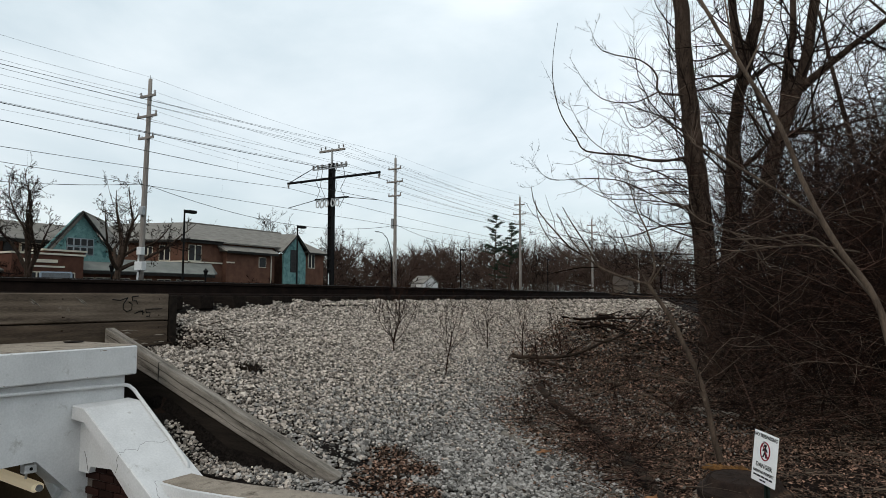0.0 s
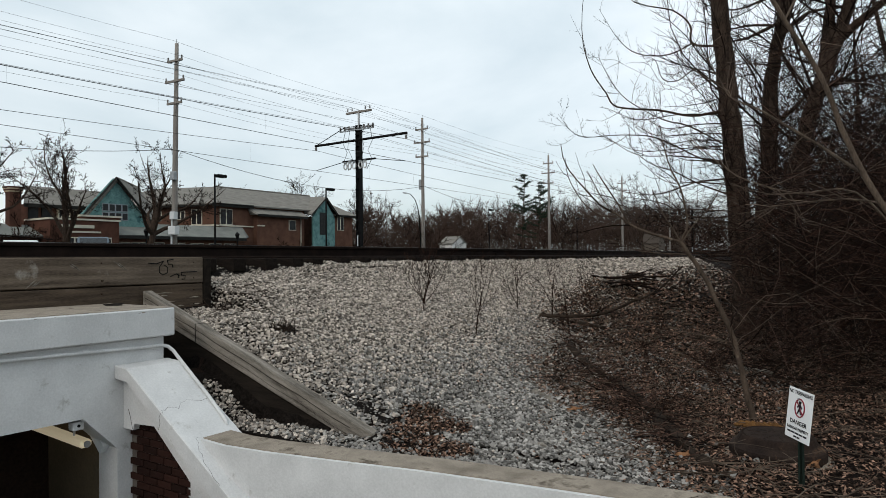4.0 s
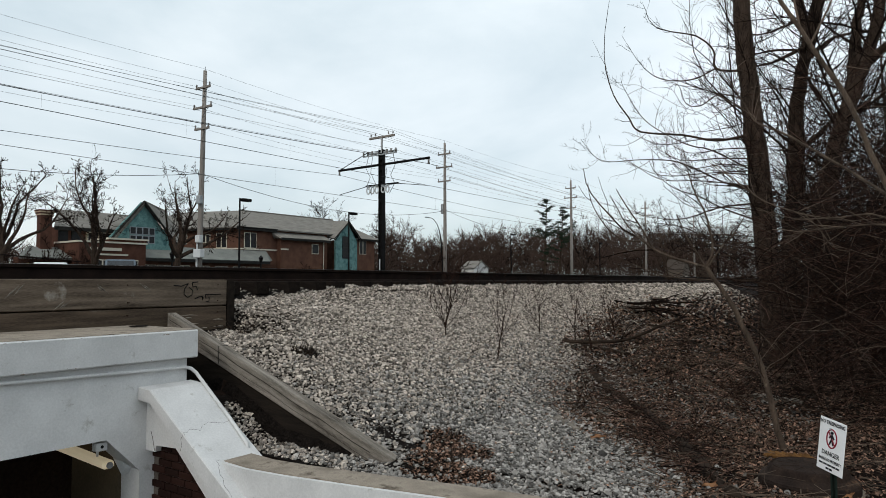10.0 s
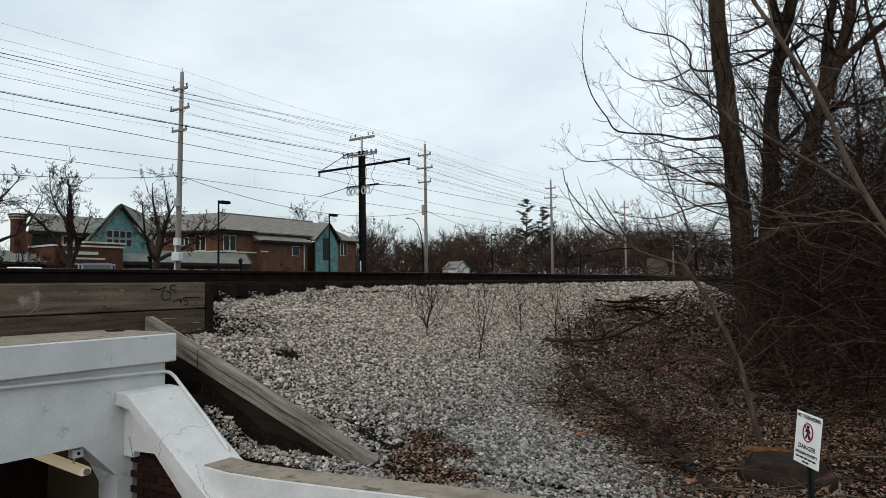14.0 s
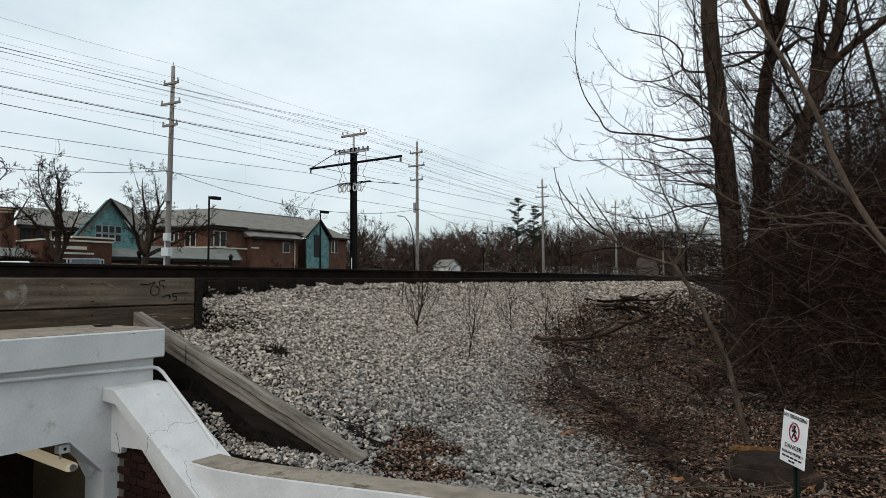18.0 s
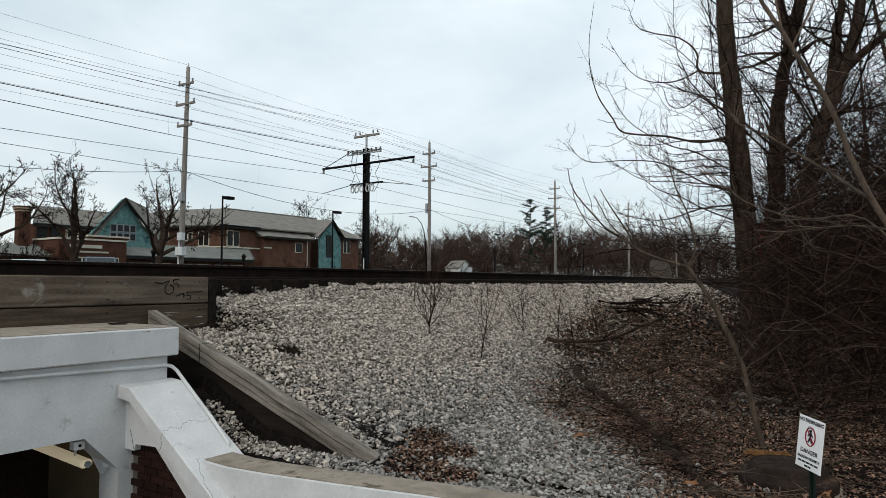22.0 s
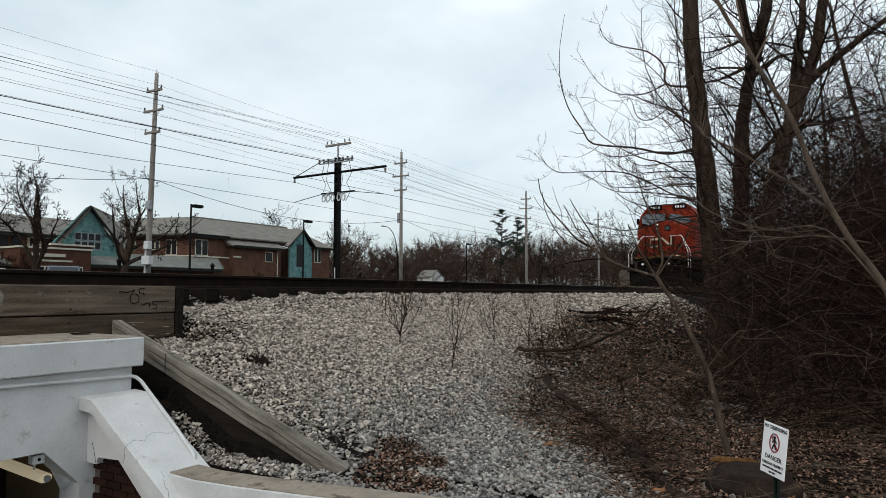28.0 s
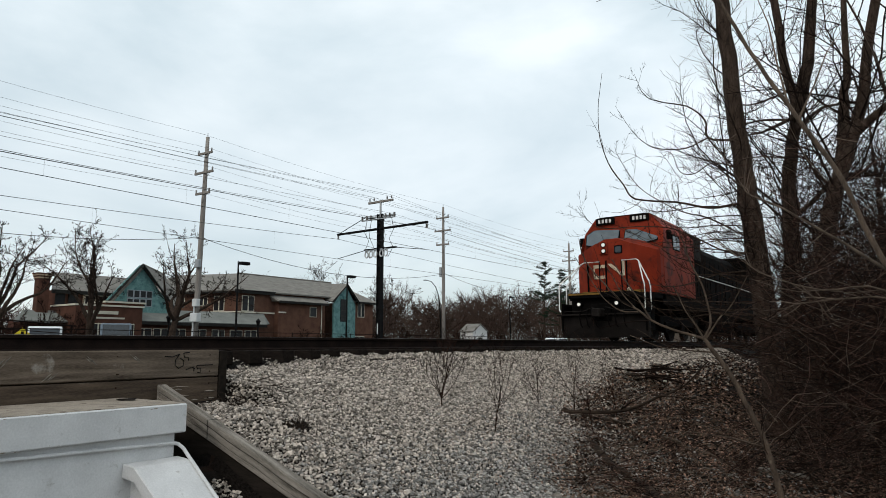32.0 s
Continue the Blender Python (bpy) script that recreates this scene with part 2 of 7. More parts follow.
def tube(points, radii, sides=8, bm=None, caps=True):
    """A round bar through points; radii: one, or one a point."""
    own = bmesh.new() if bm is None else bm
    pts = [Vector(p) for p in points]
    if not hasattr(radii, "__len__"):
        radii = [radii] * len(pts)
    rings, side = [], None
    for i, p in enumerate(pts):
        d = (pts[min(i + 1, len(pts) - 1)] - pts[max(i - 1, 0)]).normalized()
        if side is None:
            side = d.cross(Vector((0, 0, 1)) if abs(d.z) < 0.9 else Vector((1, 0, 0))).normalized()
        side = (side - d * side.dot(d)).normalized()
        up = d.cross(side)
        rings.append([own.verts.new(p + (side * math.cos(2 * math.pi * k / sides) + up * math.sin(2 * math.pi * k / sides)) * radii[i]) for k in range(sides)])
    for r, s in zip(rings, rings[1:]):
        for k in range(sides):
            own.faces.new((r[k], r[(k + 1) % sides], s[(k + 1) % sides], s[k]))
    if caps:
        own.faces.new(rings[0][::-1])
        own.faces.new(rings[-1])
    return own


def lathe(profile, sides=16, bm=None, centre=(0, 0, 0)):
    """A turned body: profile of (radius, z)."""
    own = bmesh.new() if bm is None else bm
    c = Vector(centre)
    rings = [[own.verts.new(c + Vector((r * math.cos(2 * math.pi * k / sides), r * math.sin(2 * math.pi * k / sides), z))) for k in range(sides)] for r, z in profile]
    for r, s in zip(rings, rings[1:]):
        for k in range(sides):
            own.faces.new((r[k], r[(k + 1) % sides], s[(k + 1) % sides], s[k]))
    own.faces.new(rings[0][::-1])
    own.faces.new(rings[-1])
    return own


def raw_mesh(name, verts, faces, material):
    """A mesh from arrays: verts n x 3, faces m x k."""
    me = bpy.data.meshes.new(name)
    verts, faces = np.asarray(verts, np.float32), np.asarray(faces, np.int32)
    k = faces.shape[1]
    me.vertices.add(len(verts))
    me.vertices.foreach_set("co", verts.ravel())
    me.loops.add(faces.size)
    me.loops.foreach_set("vertex_index", faces.ravel())
    me.polygons.add(len(faces))
    me.polygons.foreach_set("loop_start", np.arange(0, faces.size, k, dtype=np.int32))
    me.polygons.foreach_set("use_smooth", np.zeros(len(faces), bool))
    me.update(calc_edges=True)
    me.materials.append(material)
    return me


def catenary(a, b, sag, n=14):
    a, b = Vector(a), Vector(b)
    return [a.lerp(b, i / n) - Vector((0, 0, 4 * sag * (i / n) * (1 - i / n))) for i in range(n + 1)]


# ---- the ground: one sheet, y runs along the railway, x away from it ----
CURB_IN = [(-4.80, 3.68), (-4.30, 3.645), (-3.90, 3.69), (-3.30, 3.80), (-2.60, 3.945), (-1.90, 4.05), (-1.00, 4.17), (0.20, 4.33), (1.60, 4.52)]
CURB_WIDE = 0.31


def curb_y(x):
    return float(np.interp(x, [p[0] for p in CURB_IN], [p[1] for p in CURB_IN]))


def bank(x):
    """The embankment's height across the railway."""
    return float(np.interp(x, [-60, -44, -31, -28, -26.5, -7.25, -7.0, -6.6, -3.35, -2.7, -1.5, 3, 12, 60],
                           [1.0, 1.0, 1.0, 1.1, 1.5, 1.5, 1.43, 1.24, 0.10, 0.03, 0.0, 0.0, 0.15, 0.4]))


def height(x, y):
    z = bank(x)
    if -7.5 < x < -6.3 and 5.3 < y < 8.0:
        z -= 0.15 * min(1.0, (8.0 - y) / 2.2) * min(1.0, (x + 7.5) / 0.2, (-6.3 - x) / 0.5)
    if x > -6.9 and y < 4.55:
        north = curb_y(x) + 0.17 if x > -4.8 else 3.9
        if y < north:
            if x < -1.5 and 0.6 < y:
                return -2.5
            if x < 4.0 and y > -4.0:
                return -0.6
        elif x < -3.4:
            z = max(0.03, 0.44 - 0.5 * (x + 5.67)) if x > -5.8 else 0.50
    if x > -6.9 and y < 6.4:
        near = max(0.0, 1 - abs(x + 6.8) / 1.1) * min(1.0, max(0.0, (5.55 - y) / 0.15))
        z -= 0.36 * near
    if x > -3.6 and 3.6 < y < 4.75 and z > 0:
        z = min(z, 0.035 + 0.5 * max(0.0, y - 4.4))
    if x > -7 and y > 4.55:
        z -= 0.095 * max(0.0, 1 - (y - 4.6) / 0.45) if x < -3.4 else 0.0
    if x > -7 and y > 4.75:
        z += 0.05 * noise.noise((x * 0.7, y * 0.7, 0.3)) + 0.02 * noise.noise((x * 2.3, y * 2.3, 4.0))
    if y > 60 or x > 14 or x < -60:
        z += 0.3 * noise.noise((x * 0.02, y * 0.02, 1.0))
    return z


def make_ground():
    xs = [-3000, -900, -300, -150, -90, -60, -50, -44, -38, -31, -28, -26.5, -20, -12, -9, -7.6, -7.25, -7.1, -7.0, -6.92, -6.88, -6.7, -6.5, -6.2, -5.95, -5.90, -5.75]
    xs += list(np.arange(-5.6, 2.01, 0.2)) + [2.5, 3, 3.9, 4.1, 6, 9, 12, 16, 22, 30, 45, 70, 120, 300, 900, 3000]
    ys = [-3000, -900, -300, -120, -60, -30, -15, -8, -4.2, -3.9, -2, -1, 0, 0.5, 0.65, 0.8, 1.5, 2.5, 3.3, 3.55, 3.65, 3.8, 3.92, 4.0, 4.1, 4.2, 4.3, 4.4, 4.49, 4.596]
    ys += sorted(list(np.arange(4.7, 14.01, 0.25)) + [5.40, 5.55]) + [14.5, 15, 16, 17, 18, 20, 22, 25, 30, 36, 45, 60, 80, 120, 200, 400, 1000, 3000]
    verts = [(x, y, height(x, y)) for y in ys for x in xs]
    n = len(xs)
    faces = []
    for j in range(len(ys) - 1):
        for i in range(n - 1):
            cx, cy = (xs[i] + xs[i + 1]) / 2, (ys[j] + ys[j + 1]) / 2
            if -6.9 < cx < -5.88 and 0.5 < cy < 3.95:
                continue
            faces.append((j * n + i, j * n + i + 1, (j + 1) * n + i + 1, (j + 1) * n + i))
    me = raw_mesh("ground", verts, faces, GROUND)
    me.polygons.foreach_set("use_smooth", [True] * len(me.polygons))
    tagged(new("ground", me), "bare winter ground with dead leaves and thin grass", "ground", kind="structure")


make_ground()


EDGE_Y, EDGE_X = [4.0, 5.2, 5.6, 6.2, 6.8, 7.6, 9.2, 10.3, 13.0, 16.7, 19, 27, 36], [-0.55, -1.2, -1.45, -2.1, -2.7, -3.35, -3.95, -4.4, -5.25, -5.8, -5.95, -6.3, -6.6]


def gravel_edge(x, y):
    """How far the ballast has spread down the bank."""
    return float(np.interp(y, EDGE_Y, EDGE_X)) + 0.35 * noise.noise((x * 0.8, y * 0.9, 3)) + 0.15 * noise.noise((x * 3, y * 3, 7))


def make_ballast_bed():
    """The gravel body of the railway, laid a little above the ground sheet."""
    xs = [-26.4, -18, -12, -9, -7.4, -7.2, -7.05] + list(np.arange(-6.85, -2.4, 0.25))
    ys = [-200, -60, -20, -5, 2, 4.1, 4.3, 4.485, 4.60] + sorted(list(np.arange(4.75, 12.1, 0.25)) + [5.40, 5.55]) + [13, 14, 16, 18, 21, 25, 30, 40, 60, 100, 200, 400]
    verts = [(x, y, height(x, y) + (0.012 if x > -7.3 else 0.02)) for y in ys for x in xs]
    n = len(xs)
    faces = []
    for j in range(len(ys) - 1):
        for i in range(n - 1):
            cx, cy = (xs[i] + xs[i + 1]) / 2, (ys[j] + ys[j + 1]) / 2
            if cx > -7.2 and (cy < 4.05 or cx > gravel_edge(cx, cy) + 0.1):
                continue
            faces.append((j * n + i, j * n + i + 1, (j + 1) * n + i + 1, (j + 1) * n + i))
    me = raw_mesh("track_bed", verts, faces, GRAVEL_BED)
    return tagged(new("track_bed", me), "near-black bed under the ballast stones, shade of the gaps in its colour", "track bed", kind="structure")


track_bed = make_ballast_bed()


def stones_mesh(name, xy, size, rng, lift=0.22, fine=False):
    """Angular crushed stones, each an uneven lump."""
    base = [(x, y, z) for z in (-0.64, 0.64) for y in (-0.64, 0.64) for x in (-0.64, 0.64)]
    quads = [(0, 2, 3, 1), (4, 5, 7, 6), (0, 1, 5, 4), (2, 6, 7, 3), (0, 4, 6, 2), (1, 3, 7, 5)]
    tri = [(q[0], q[1], q[2]) for q in quads] + [(q[0], q[2], q[3]) for q in quads]
    if fine:
        base += [(0, 0, -0.98), (0, 0, 0.98), (0, -0.98, 0), (0, 0.98, 0), (-0.98, 0, 0), (0.98, 0, 0)]
        tri = [(q[k], q[(k + 1) % 4], 8 + j) for j, q in enumerate(quads) for k in range(4)]
    base, tri = np.array(base), np.array(tri)
    n, m = len(xy), len(base)
    s = size * np.exp(rng.normal(0, 0.26, n))
    v = base[None] + rng.normal(0, 0.15, (n, m, 3))
    v = v * rng.uniform(0.6, 1.2, (n, 1, 3)) * s[:, None, None] * 0.5
    q = rng.normal(size=(n, 4))
    q /= np.linalg.norm(q, axis=1)[:, None]
    w, x, y, z = q.T
    turn = np.stack([1 - 2 * (y * y + z * z), 2 * (x * y - z * w), 2 * (x * z + y * w), 2 * (x * y + z * w), 1 - 2 * (x * x + z * z), 2 * (y * z - x * w), 2 * (x * z - y * w), 2 * (y * z + x * w), 1 - 2 * (x * x + y * y)], 1).reshape(n, 3, 3)
    v = np.einsum("nij,nkj->nki", turn, v) * (1.0, 1.0, 0.82)
    z0 = np.array([height(a, b) for a, b in xy])
    v += np.column_stack([xy, z0 + 0.012 + s * lift + rng.uniform(-0.010, 0.016, n)])[:, None, :]
    f = (tri[None] + m * np.arange(n)[:, None, None]).reshape(-1, 3)
    return raw_mesh(name, v.reshape(-1, 3), f, STONE)


SOIL = ((-3.38, 5.18, 0.20), (-3.25, 4.86, 0.24), (-3.08, 4.55, 0.24), (-2.86, 4.36, 0.20), (-3.05, 5.05, 0.20), (-2.68, 4.56, 0.18), (-5.32, 5.24, 0.17), (-5.9, 5.1, 0.12))  # bare dark patches


def stone_spots(rng, x0, x1, y0, y1, per):
    step = per ** -0.5
    gx, gy = np.meshgrid(np.arange(x0, x1, step), np.arange(y0, y1, step))
    gx = gx + (np.arange(gx.shape[0]) % 2)[:, None] * step / 2
    xy = np.column_stack([gx.ravel(), gy.ravel()]) + rng.uniform(-0.42, 0.42, (gx.size, 2)) * step
    over = rng.random(len(xy)) < 0.22
    xy = np.concatenate([xy, xy[over] + rng.uniform(-0.6, 0.6, (over.sum(), 2)) * step])
    keep = []
    for x, y in xy:
        fade = gravel_edge(x, y)
        trough = 4.13 < y < 4.48 and -5.5 < x < -3.3
        if y > 4.61 or trough and rng.random() < 0.62 or x > -3.45:
            inside = x < fade or rng.random() < (0.4 * math.exp(-(x - fade) / 0.3) if y < 7.4 else (0.65 if y < 10.5 else 0.24) * math.exp(-(x - fade) / 1.3) * (0.6 + 0.8 * noise.noise((x * 1.4, y * 0.9, 5))))
            clear = y > curb_y(x) + CURB_WIDE + 0.02 if x > -4.8 else True
            soil = any(math.hypot(x - a, y - b) < r * (0.75 + 0.5 * rng.random()) for a, b, r in SOIL) and rng.random() < 0.85
            if not soil and inside and clear and not (x < -6.74 and y < 5.44):
                keep.append((x, y))
    return np.array(keep)


def make_stones():
    rng = np.random.default_rng(4)
    near = stone_spots(rng, -7.15, -0.6, 3.95, 9.5, 1700)
    far = stone_spots(rng, -7.15, -2.0, 9.5, 17, 1150)
    shoulder = np.column_stack([rng.uniform(-7.6, -7.0, 9000), rng.uniform(5.45, 26, 9000)])
    gap = np.abs((shoulder[:, 1] + 150 - 0.26 + 0.26) % 0.52 - 0.26)
    shoulder = shoulder[(gap > 0.10) | (shoulder[:, 0] > -7.15) | (shoulder[:, 1] > 9)]
    gap = np.abs((shoulder[:, 1] + 150) % 0.52 - 0.26)
    shoulder = shoulder[(shoulder[:, 1] > 8.4) | (gap > 0.15) & (shoulder[:, 0] > -7.45)]
    heap = np.column_stack([rng.uniform(-7.1, -6.5, 420), rng.uniform(5.46, 6.1, 420)])
    shoulder = np.concatenate([shoulder, heap])
    verge = stone_spots(rng, -7.15, -4.2, 17, 32, 220)
    front = (near[:, 1] < 4.95) & (near[:, 0] > -3.4) & (near[:, 0] < -0.9)
    picked = np.flatnonzero(front)[:300]
    lumps = [stones_mesh("stone", np.array([(-3.0, 30.0)]), 0.028, rng, fine=True) for _ in range(8)]
    for me in lumps:
        me.transform(Matrix.Translation((3.0, -30.0, -height(-3.0, 30.0))))
    turn = random.Random(14)
    for k, i in enumerate(picked):
        x, y = near[i]
        o = new("stone", lumps[k % 8])
        o.parent = track_bed
        o.matrix_basis = pose(x, y, height(x, y) + turn.uniform(-0.004, 0.008), 0, 0, turn.uniform(0, 360))
    near = np.delete(near, picked, 0)
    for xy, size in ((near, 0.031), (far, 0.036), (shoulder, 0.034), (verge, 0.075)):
        # the share of brightened stones rises up the slope
        upslope = rng.random(len(xy)) < 1 / (1 + np.exp((xy[:, 0] + 4.1) / 0.4))
        for pick, mat, look_of in ((upslope, STONE_BRIGHT, "pale warm grey"), (~upslope, STONE, "darker blue-grey")):
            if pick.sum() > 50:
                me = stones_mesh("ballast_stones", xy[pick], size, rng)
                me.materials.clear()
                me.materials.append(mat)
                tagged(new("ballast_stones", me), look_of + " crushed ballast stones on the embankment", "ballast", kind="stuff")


make_stones()


# ---- the pedestrian underpass and its stair well ----
CRACK = surface("crack_shadow", (0.10, 0.095, 0.09), (0.05, 0.048, 0.045), 0.9, 0, 9, 60, 0.0)


def make_underpass():
    p = thing("underpass_entrance", "white-painted concrete pedestrian underpass entrance", "underpass", kind="structure")
    face = [(-0.6, -2.3), (-0.6, 0.835), (4.03, 0.835), (4.03, -2.3), (3.56, -2.3), (3.56, -0.13), (3.25, 0.195), (1.25, 0.195), (0.94, -0.13), (0.94, -2.3)]
    part("portal_wall", prism(face, "x", -5.97, -5.67), WHITE, p)
    part("header_beam", block(-6.72, -5.60, -0.8, 4.11, 0.845, 1.115, 0.012), WHITE, p, "white-painted concrete header beam")
    part("header_top", block(-6.71, -5.615, -0.79, 4.095, 1.112, 1.122, 0.004), CONCRETE, p, "bare weathered concrete top of the beam")
    # sloping coping beside the stairs
    drop = lambda x: 0.614 - 0.634 * (x + 5.481)  # noqa: E731
    line = [(-5.668, 0.626), (-5.481, 0.614), (-3.85, drop(-3.85)), (-3.85, drop(-3.85) - 0.22), (-5.477, 0.486), (-5.668, 0.503)]
    part("sloping_coping", prism(line, "y", 3.53, 4.075, 0.008), WHITE, p, "sloping white-painted concrete coping with cracks")
    cheek = [(-5.668, 0.49), (-5.47, 0.475), (-3.9, drop(-3.9) - 0.2), (-3.9, drop(-3.9) - 0.52), (-5.20, 0.115), (-5.50, 0.10), (-5.52, 0.04), (-5.668, 0.04)]
    part("coping_cheek", prism(cheek, "y", 3.62, 4.06), WHITE, p)
    # cracks: thin dark seams in the paint
    def rough(pts):
        r, out = random.Random(2), []
        for a, b in zip(pts, pts[1:]):
            for k in range(4):
                out.append((a[0] + (b[0] - a[0]) * k / 4 + r.uniform(-0.012, 0.012), a[1] + (b[1] - a[1]) * k / 4 + r.uniform(-0.008, 0.008), 0))
        return out + [pts[-1]]

    over = [(-4.96, 3.531, 0), (-5.0, 3.62, 0), (-4.97, 3.70, 0), (-5.03, 3.82, 0), (-4.99, 3.95, 0), (-5.03, 4.07, 0)]
    part("crack", tube([(a, b, drop(a) + 0.0005) for a, b, c in rough(over)], 0.0012, 4), CRACK, p, "dark crack in the white paint")
    part("crack", tube([(-4.96, 3.5295, drop(-4.96)), (-4.99, 3.5295, 0.24), (-4.975, 3.5295, 0.19), (-5.0, 3.5295, 0.13)], 0.0018, 4), CRACK, p, "dark crack in the white paint")
    part("crack", tube([(-5.59, 3.6195, 0.22), (-5.56, 3.6195, 0.16), (-5.545, 3.6195, 0.11), (-5.525, 3.6195, 0.05)], 0.003, 4), CRACK, p, "dark crack in the white paint")
    seam = [(-4.66, 3.66, 0), (-4.56, 3.60, 0), (-4.47, 3.57, 0), (-4.36, 3.545, 0), (-4.2, 3.532, 0)]
    part("crack", tube([(a, b, drop(a) + 0.0005) for a, b, c in rough(seam)], 0.0013, 4), CRACK, p, "dark crack in the white paint")
    # chipped paint along the beam's edges
    r = random.Random(9)
    for k in range(34):
        y, w, low = r.uniform(-0.5, 3.8), r.uniform(0.012, 0.045), k % 3 == 0
        z = r.uniform(0.845, 0.87) if low else r.uniform(1.085, 1.108)
        o = lathe([(0.0005, 0.0), (w * 0.5, 0.0), (w * 0.42, 0.0016), (0.0005, 0.002)], 7)
        part("paint_chip", o, CONCRETE, p).matrix_basis = Matrix.Translation((-5.6, y, z)) @ pose(0, 0, 0, 0, 90, 0) @ Matrix.Diagonal((0.22, 1, 1, 1))
    # curved curb wall with a bare concrete cap
    inner = [Vector((x, y, 0)) for x, y in CURB_IN]
    bm, cap = bmesh.new(), bmesh.new()

    def sweep(own, a, b, z0, z1):
        rows = []
        for i, q in enumerate(inner):
            d = (inner[min(i + 1, len(inner) - 1)] - inner[max(i - 1, 0)]).normalized()
            side = Vector((-d.y, d.x, 0))
            rows.append([own.verts.new(q + side * s + Vector((0, 0, z))) for s, z in ((a, z0), (a, z1), (b, z1), (b, z0))])
        for r, s in zip(rows, rows[1:]):
            for k in range(4):
                own.faces.new((r[k], s[k], s[(k + 1) % 4], r[(k + 1) % 4]))
        own.faces.new(rows[0][::-1])
        own.faces.new(rows[-1])
        bmesh.ops.recalc_face_normals(own, faces=own.faces[:])

    sweep(bm, 0.0, CURB_WIDE, -2.3, 0.070)
    part("curb_wall", bm, WHITE, p, "curved low white-painted concrete wall")
    sweep(cap, 0.035, CURB_WIDE + 0.01, 0.060, 0.078)
    part("curb_cap", cap, CONCRETE, p, "bare weathered concrete top of the low wall")
    # brick side wall under the coping
    side = part("brick_wall", prism([(-5.66, -2.3), (-5.66, 0.16), (-4.2, drop(-4.2) - 0.28), (-4.2, -2.3)], "y", 3.70, 3.9), MORTAR, p, "dark red brick side wall of the stairs")
    one = mesh_of(block(-0.097, 0.097, -0.012, 0.03, -0.029, 0.029, 0.003), "brick")
    one.materials.append(BRICK_DARK)
    for row in range(18):
        for col in range(7):
            x, z = -5.56 + 0.207 * col + (0.10 if row % 2 else 0), 0.14 - 0.068 * row
            if x < -4.3 and z < drop(x) - 0.30:
                b = new("brick", one)
                b.parent, b.location = side, (x, 3.69, z)
    # south side of the well, stairs, landing
    part("south_wall", block(-5.66, -1.4, 0.55, 0.85, -2.3, 0.07, 0.01), WHITE, p)
    for k in range(11):
        part("step", block(-4.6 + 0.28 * k, -4.6 + 0.28 * (k + 1) + 0.02, 0.86, 3.69, -2.45, -2.3 + 0.177 * (k + 1), 0.006), PAVING, p)
    part("well_floor", block(-5.66, -4.6, 0.86, 3.69, -2.5, -2.3), PAVING, p)
    part("landing", block(-1.5, 4.0, -4.0, 3.6, -0.55, -0.35, 0.006), PAVING, p)
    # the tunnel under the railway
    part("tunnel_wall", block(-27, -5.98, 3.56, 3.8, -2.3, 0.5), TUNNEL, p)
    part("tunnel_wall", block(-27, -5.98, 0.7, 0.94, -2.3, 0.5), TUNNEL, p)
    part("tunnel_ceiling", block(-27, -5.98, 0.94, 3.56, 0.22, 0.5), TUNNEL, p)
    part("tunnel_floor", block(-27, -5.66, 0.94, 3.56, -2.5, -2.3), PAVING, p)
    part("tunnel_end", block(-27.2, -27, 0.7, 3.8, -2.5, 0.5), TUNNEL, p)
    part("conduit", tube([(-5.645, -0.6, 0.82), (-5.645, 2.0, 0.803), (-5.645, 3.90, 0.757), (-5.645, 4.0, 0.755), (-5.63, 4.05, 0.74), (-5.59, 4.08, 0.70), (-5.50, 4.075, 0.64), (-4.995, 4.04, 0.322), (-4.72, 4.005, 0.15), (-4.69, 4.0, 0.08)], 0.017, 8), WHITE, p, "thin white-painted conduit", smooth=True)
    part("coupling", tube([(-5.645, 3.23, 0.776), (-5.645, 3.28, 0.774)], 0.019, 8), WHITE, p)
    return p


underpass = make_underpass()
TUBE_LIGHT = glow("tube_cover", (0.78, 0.66, 0.45), 0.30)


def make_tunnel_light():
    t = thing("ceiling_light", "long cream fluorescent ceiling light in the underpass", "ceiling light", pose(-5.93, 3.44, -0.07, 0, 3, 0))
    part("cover", block(-1.35, -0.03, -0.055, 0.055, -0.075, -0.002, 0.02), TUBE_LIGHT, t, "cream plastic cover")
    part("end_plate", block(-0.10, 0.11, 0.04, 0.10, -0.045, 0.055, 0.004), PALE_BOX, t, "grey steel end bracket").matrix_basis = pose(0.02, 0.02, -0.02, 0, 38, 0)
    part("end_cap", tube([(-0.035, 0, -0.038), (-0.015, 0, -0.038)], 0.030, 12), GREY_STEEL, t)
    for x in (-1.1, -0.25):
        part("hanger", tube([(x, 0, -0.01), (x, 0, 0.34)], 0.012, 6), PALE_BOX, t)
    j = thing("junction_box", "small white junction box with a dark knockout", "junction box", pose(-5.78, 3.25, 0.165))
    part("box", block(-0.04, 0.04, -0.05, 0.05, -0.075, 0, 0.006), WHITE, j)
    part("knockout", tube([(0.039, 0.0, -0.037), (0.044, 0.0, -0.037)], 0.014, 10), BLACK_STEEL, j)


make_tunnel_light()


IRON_RUST = surface("rusty_nail", (0.05, 0.03, 0.02), (0.02, 0.013, 0.01), 0.9, 0.2, 30, 90, 0.2)


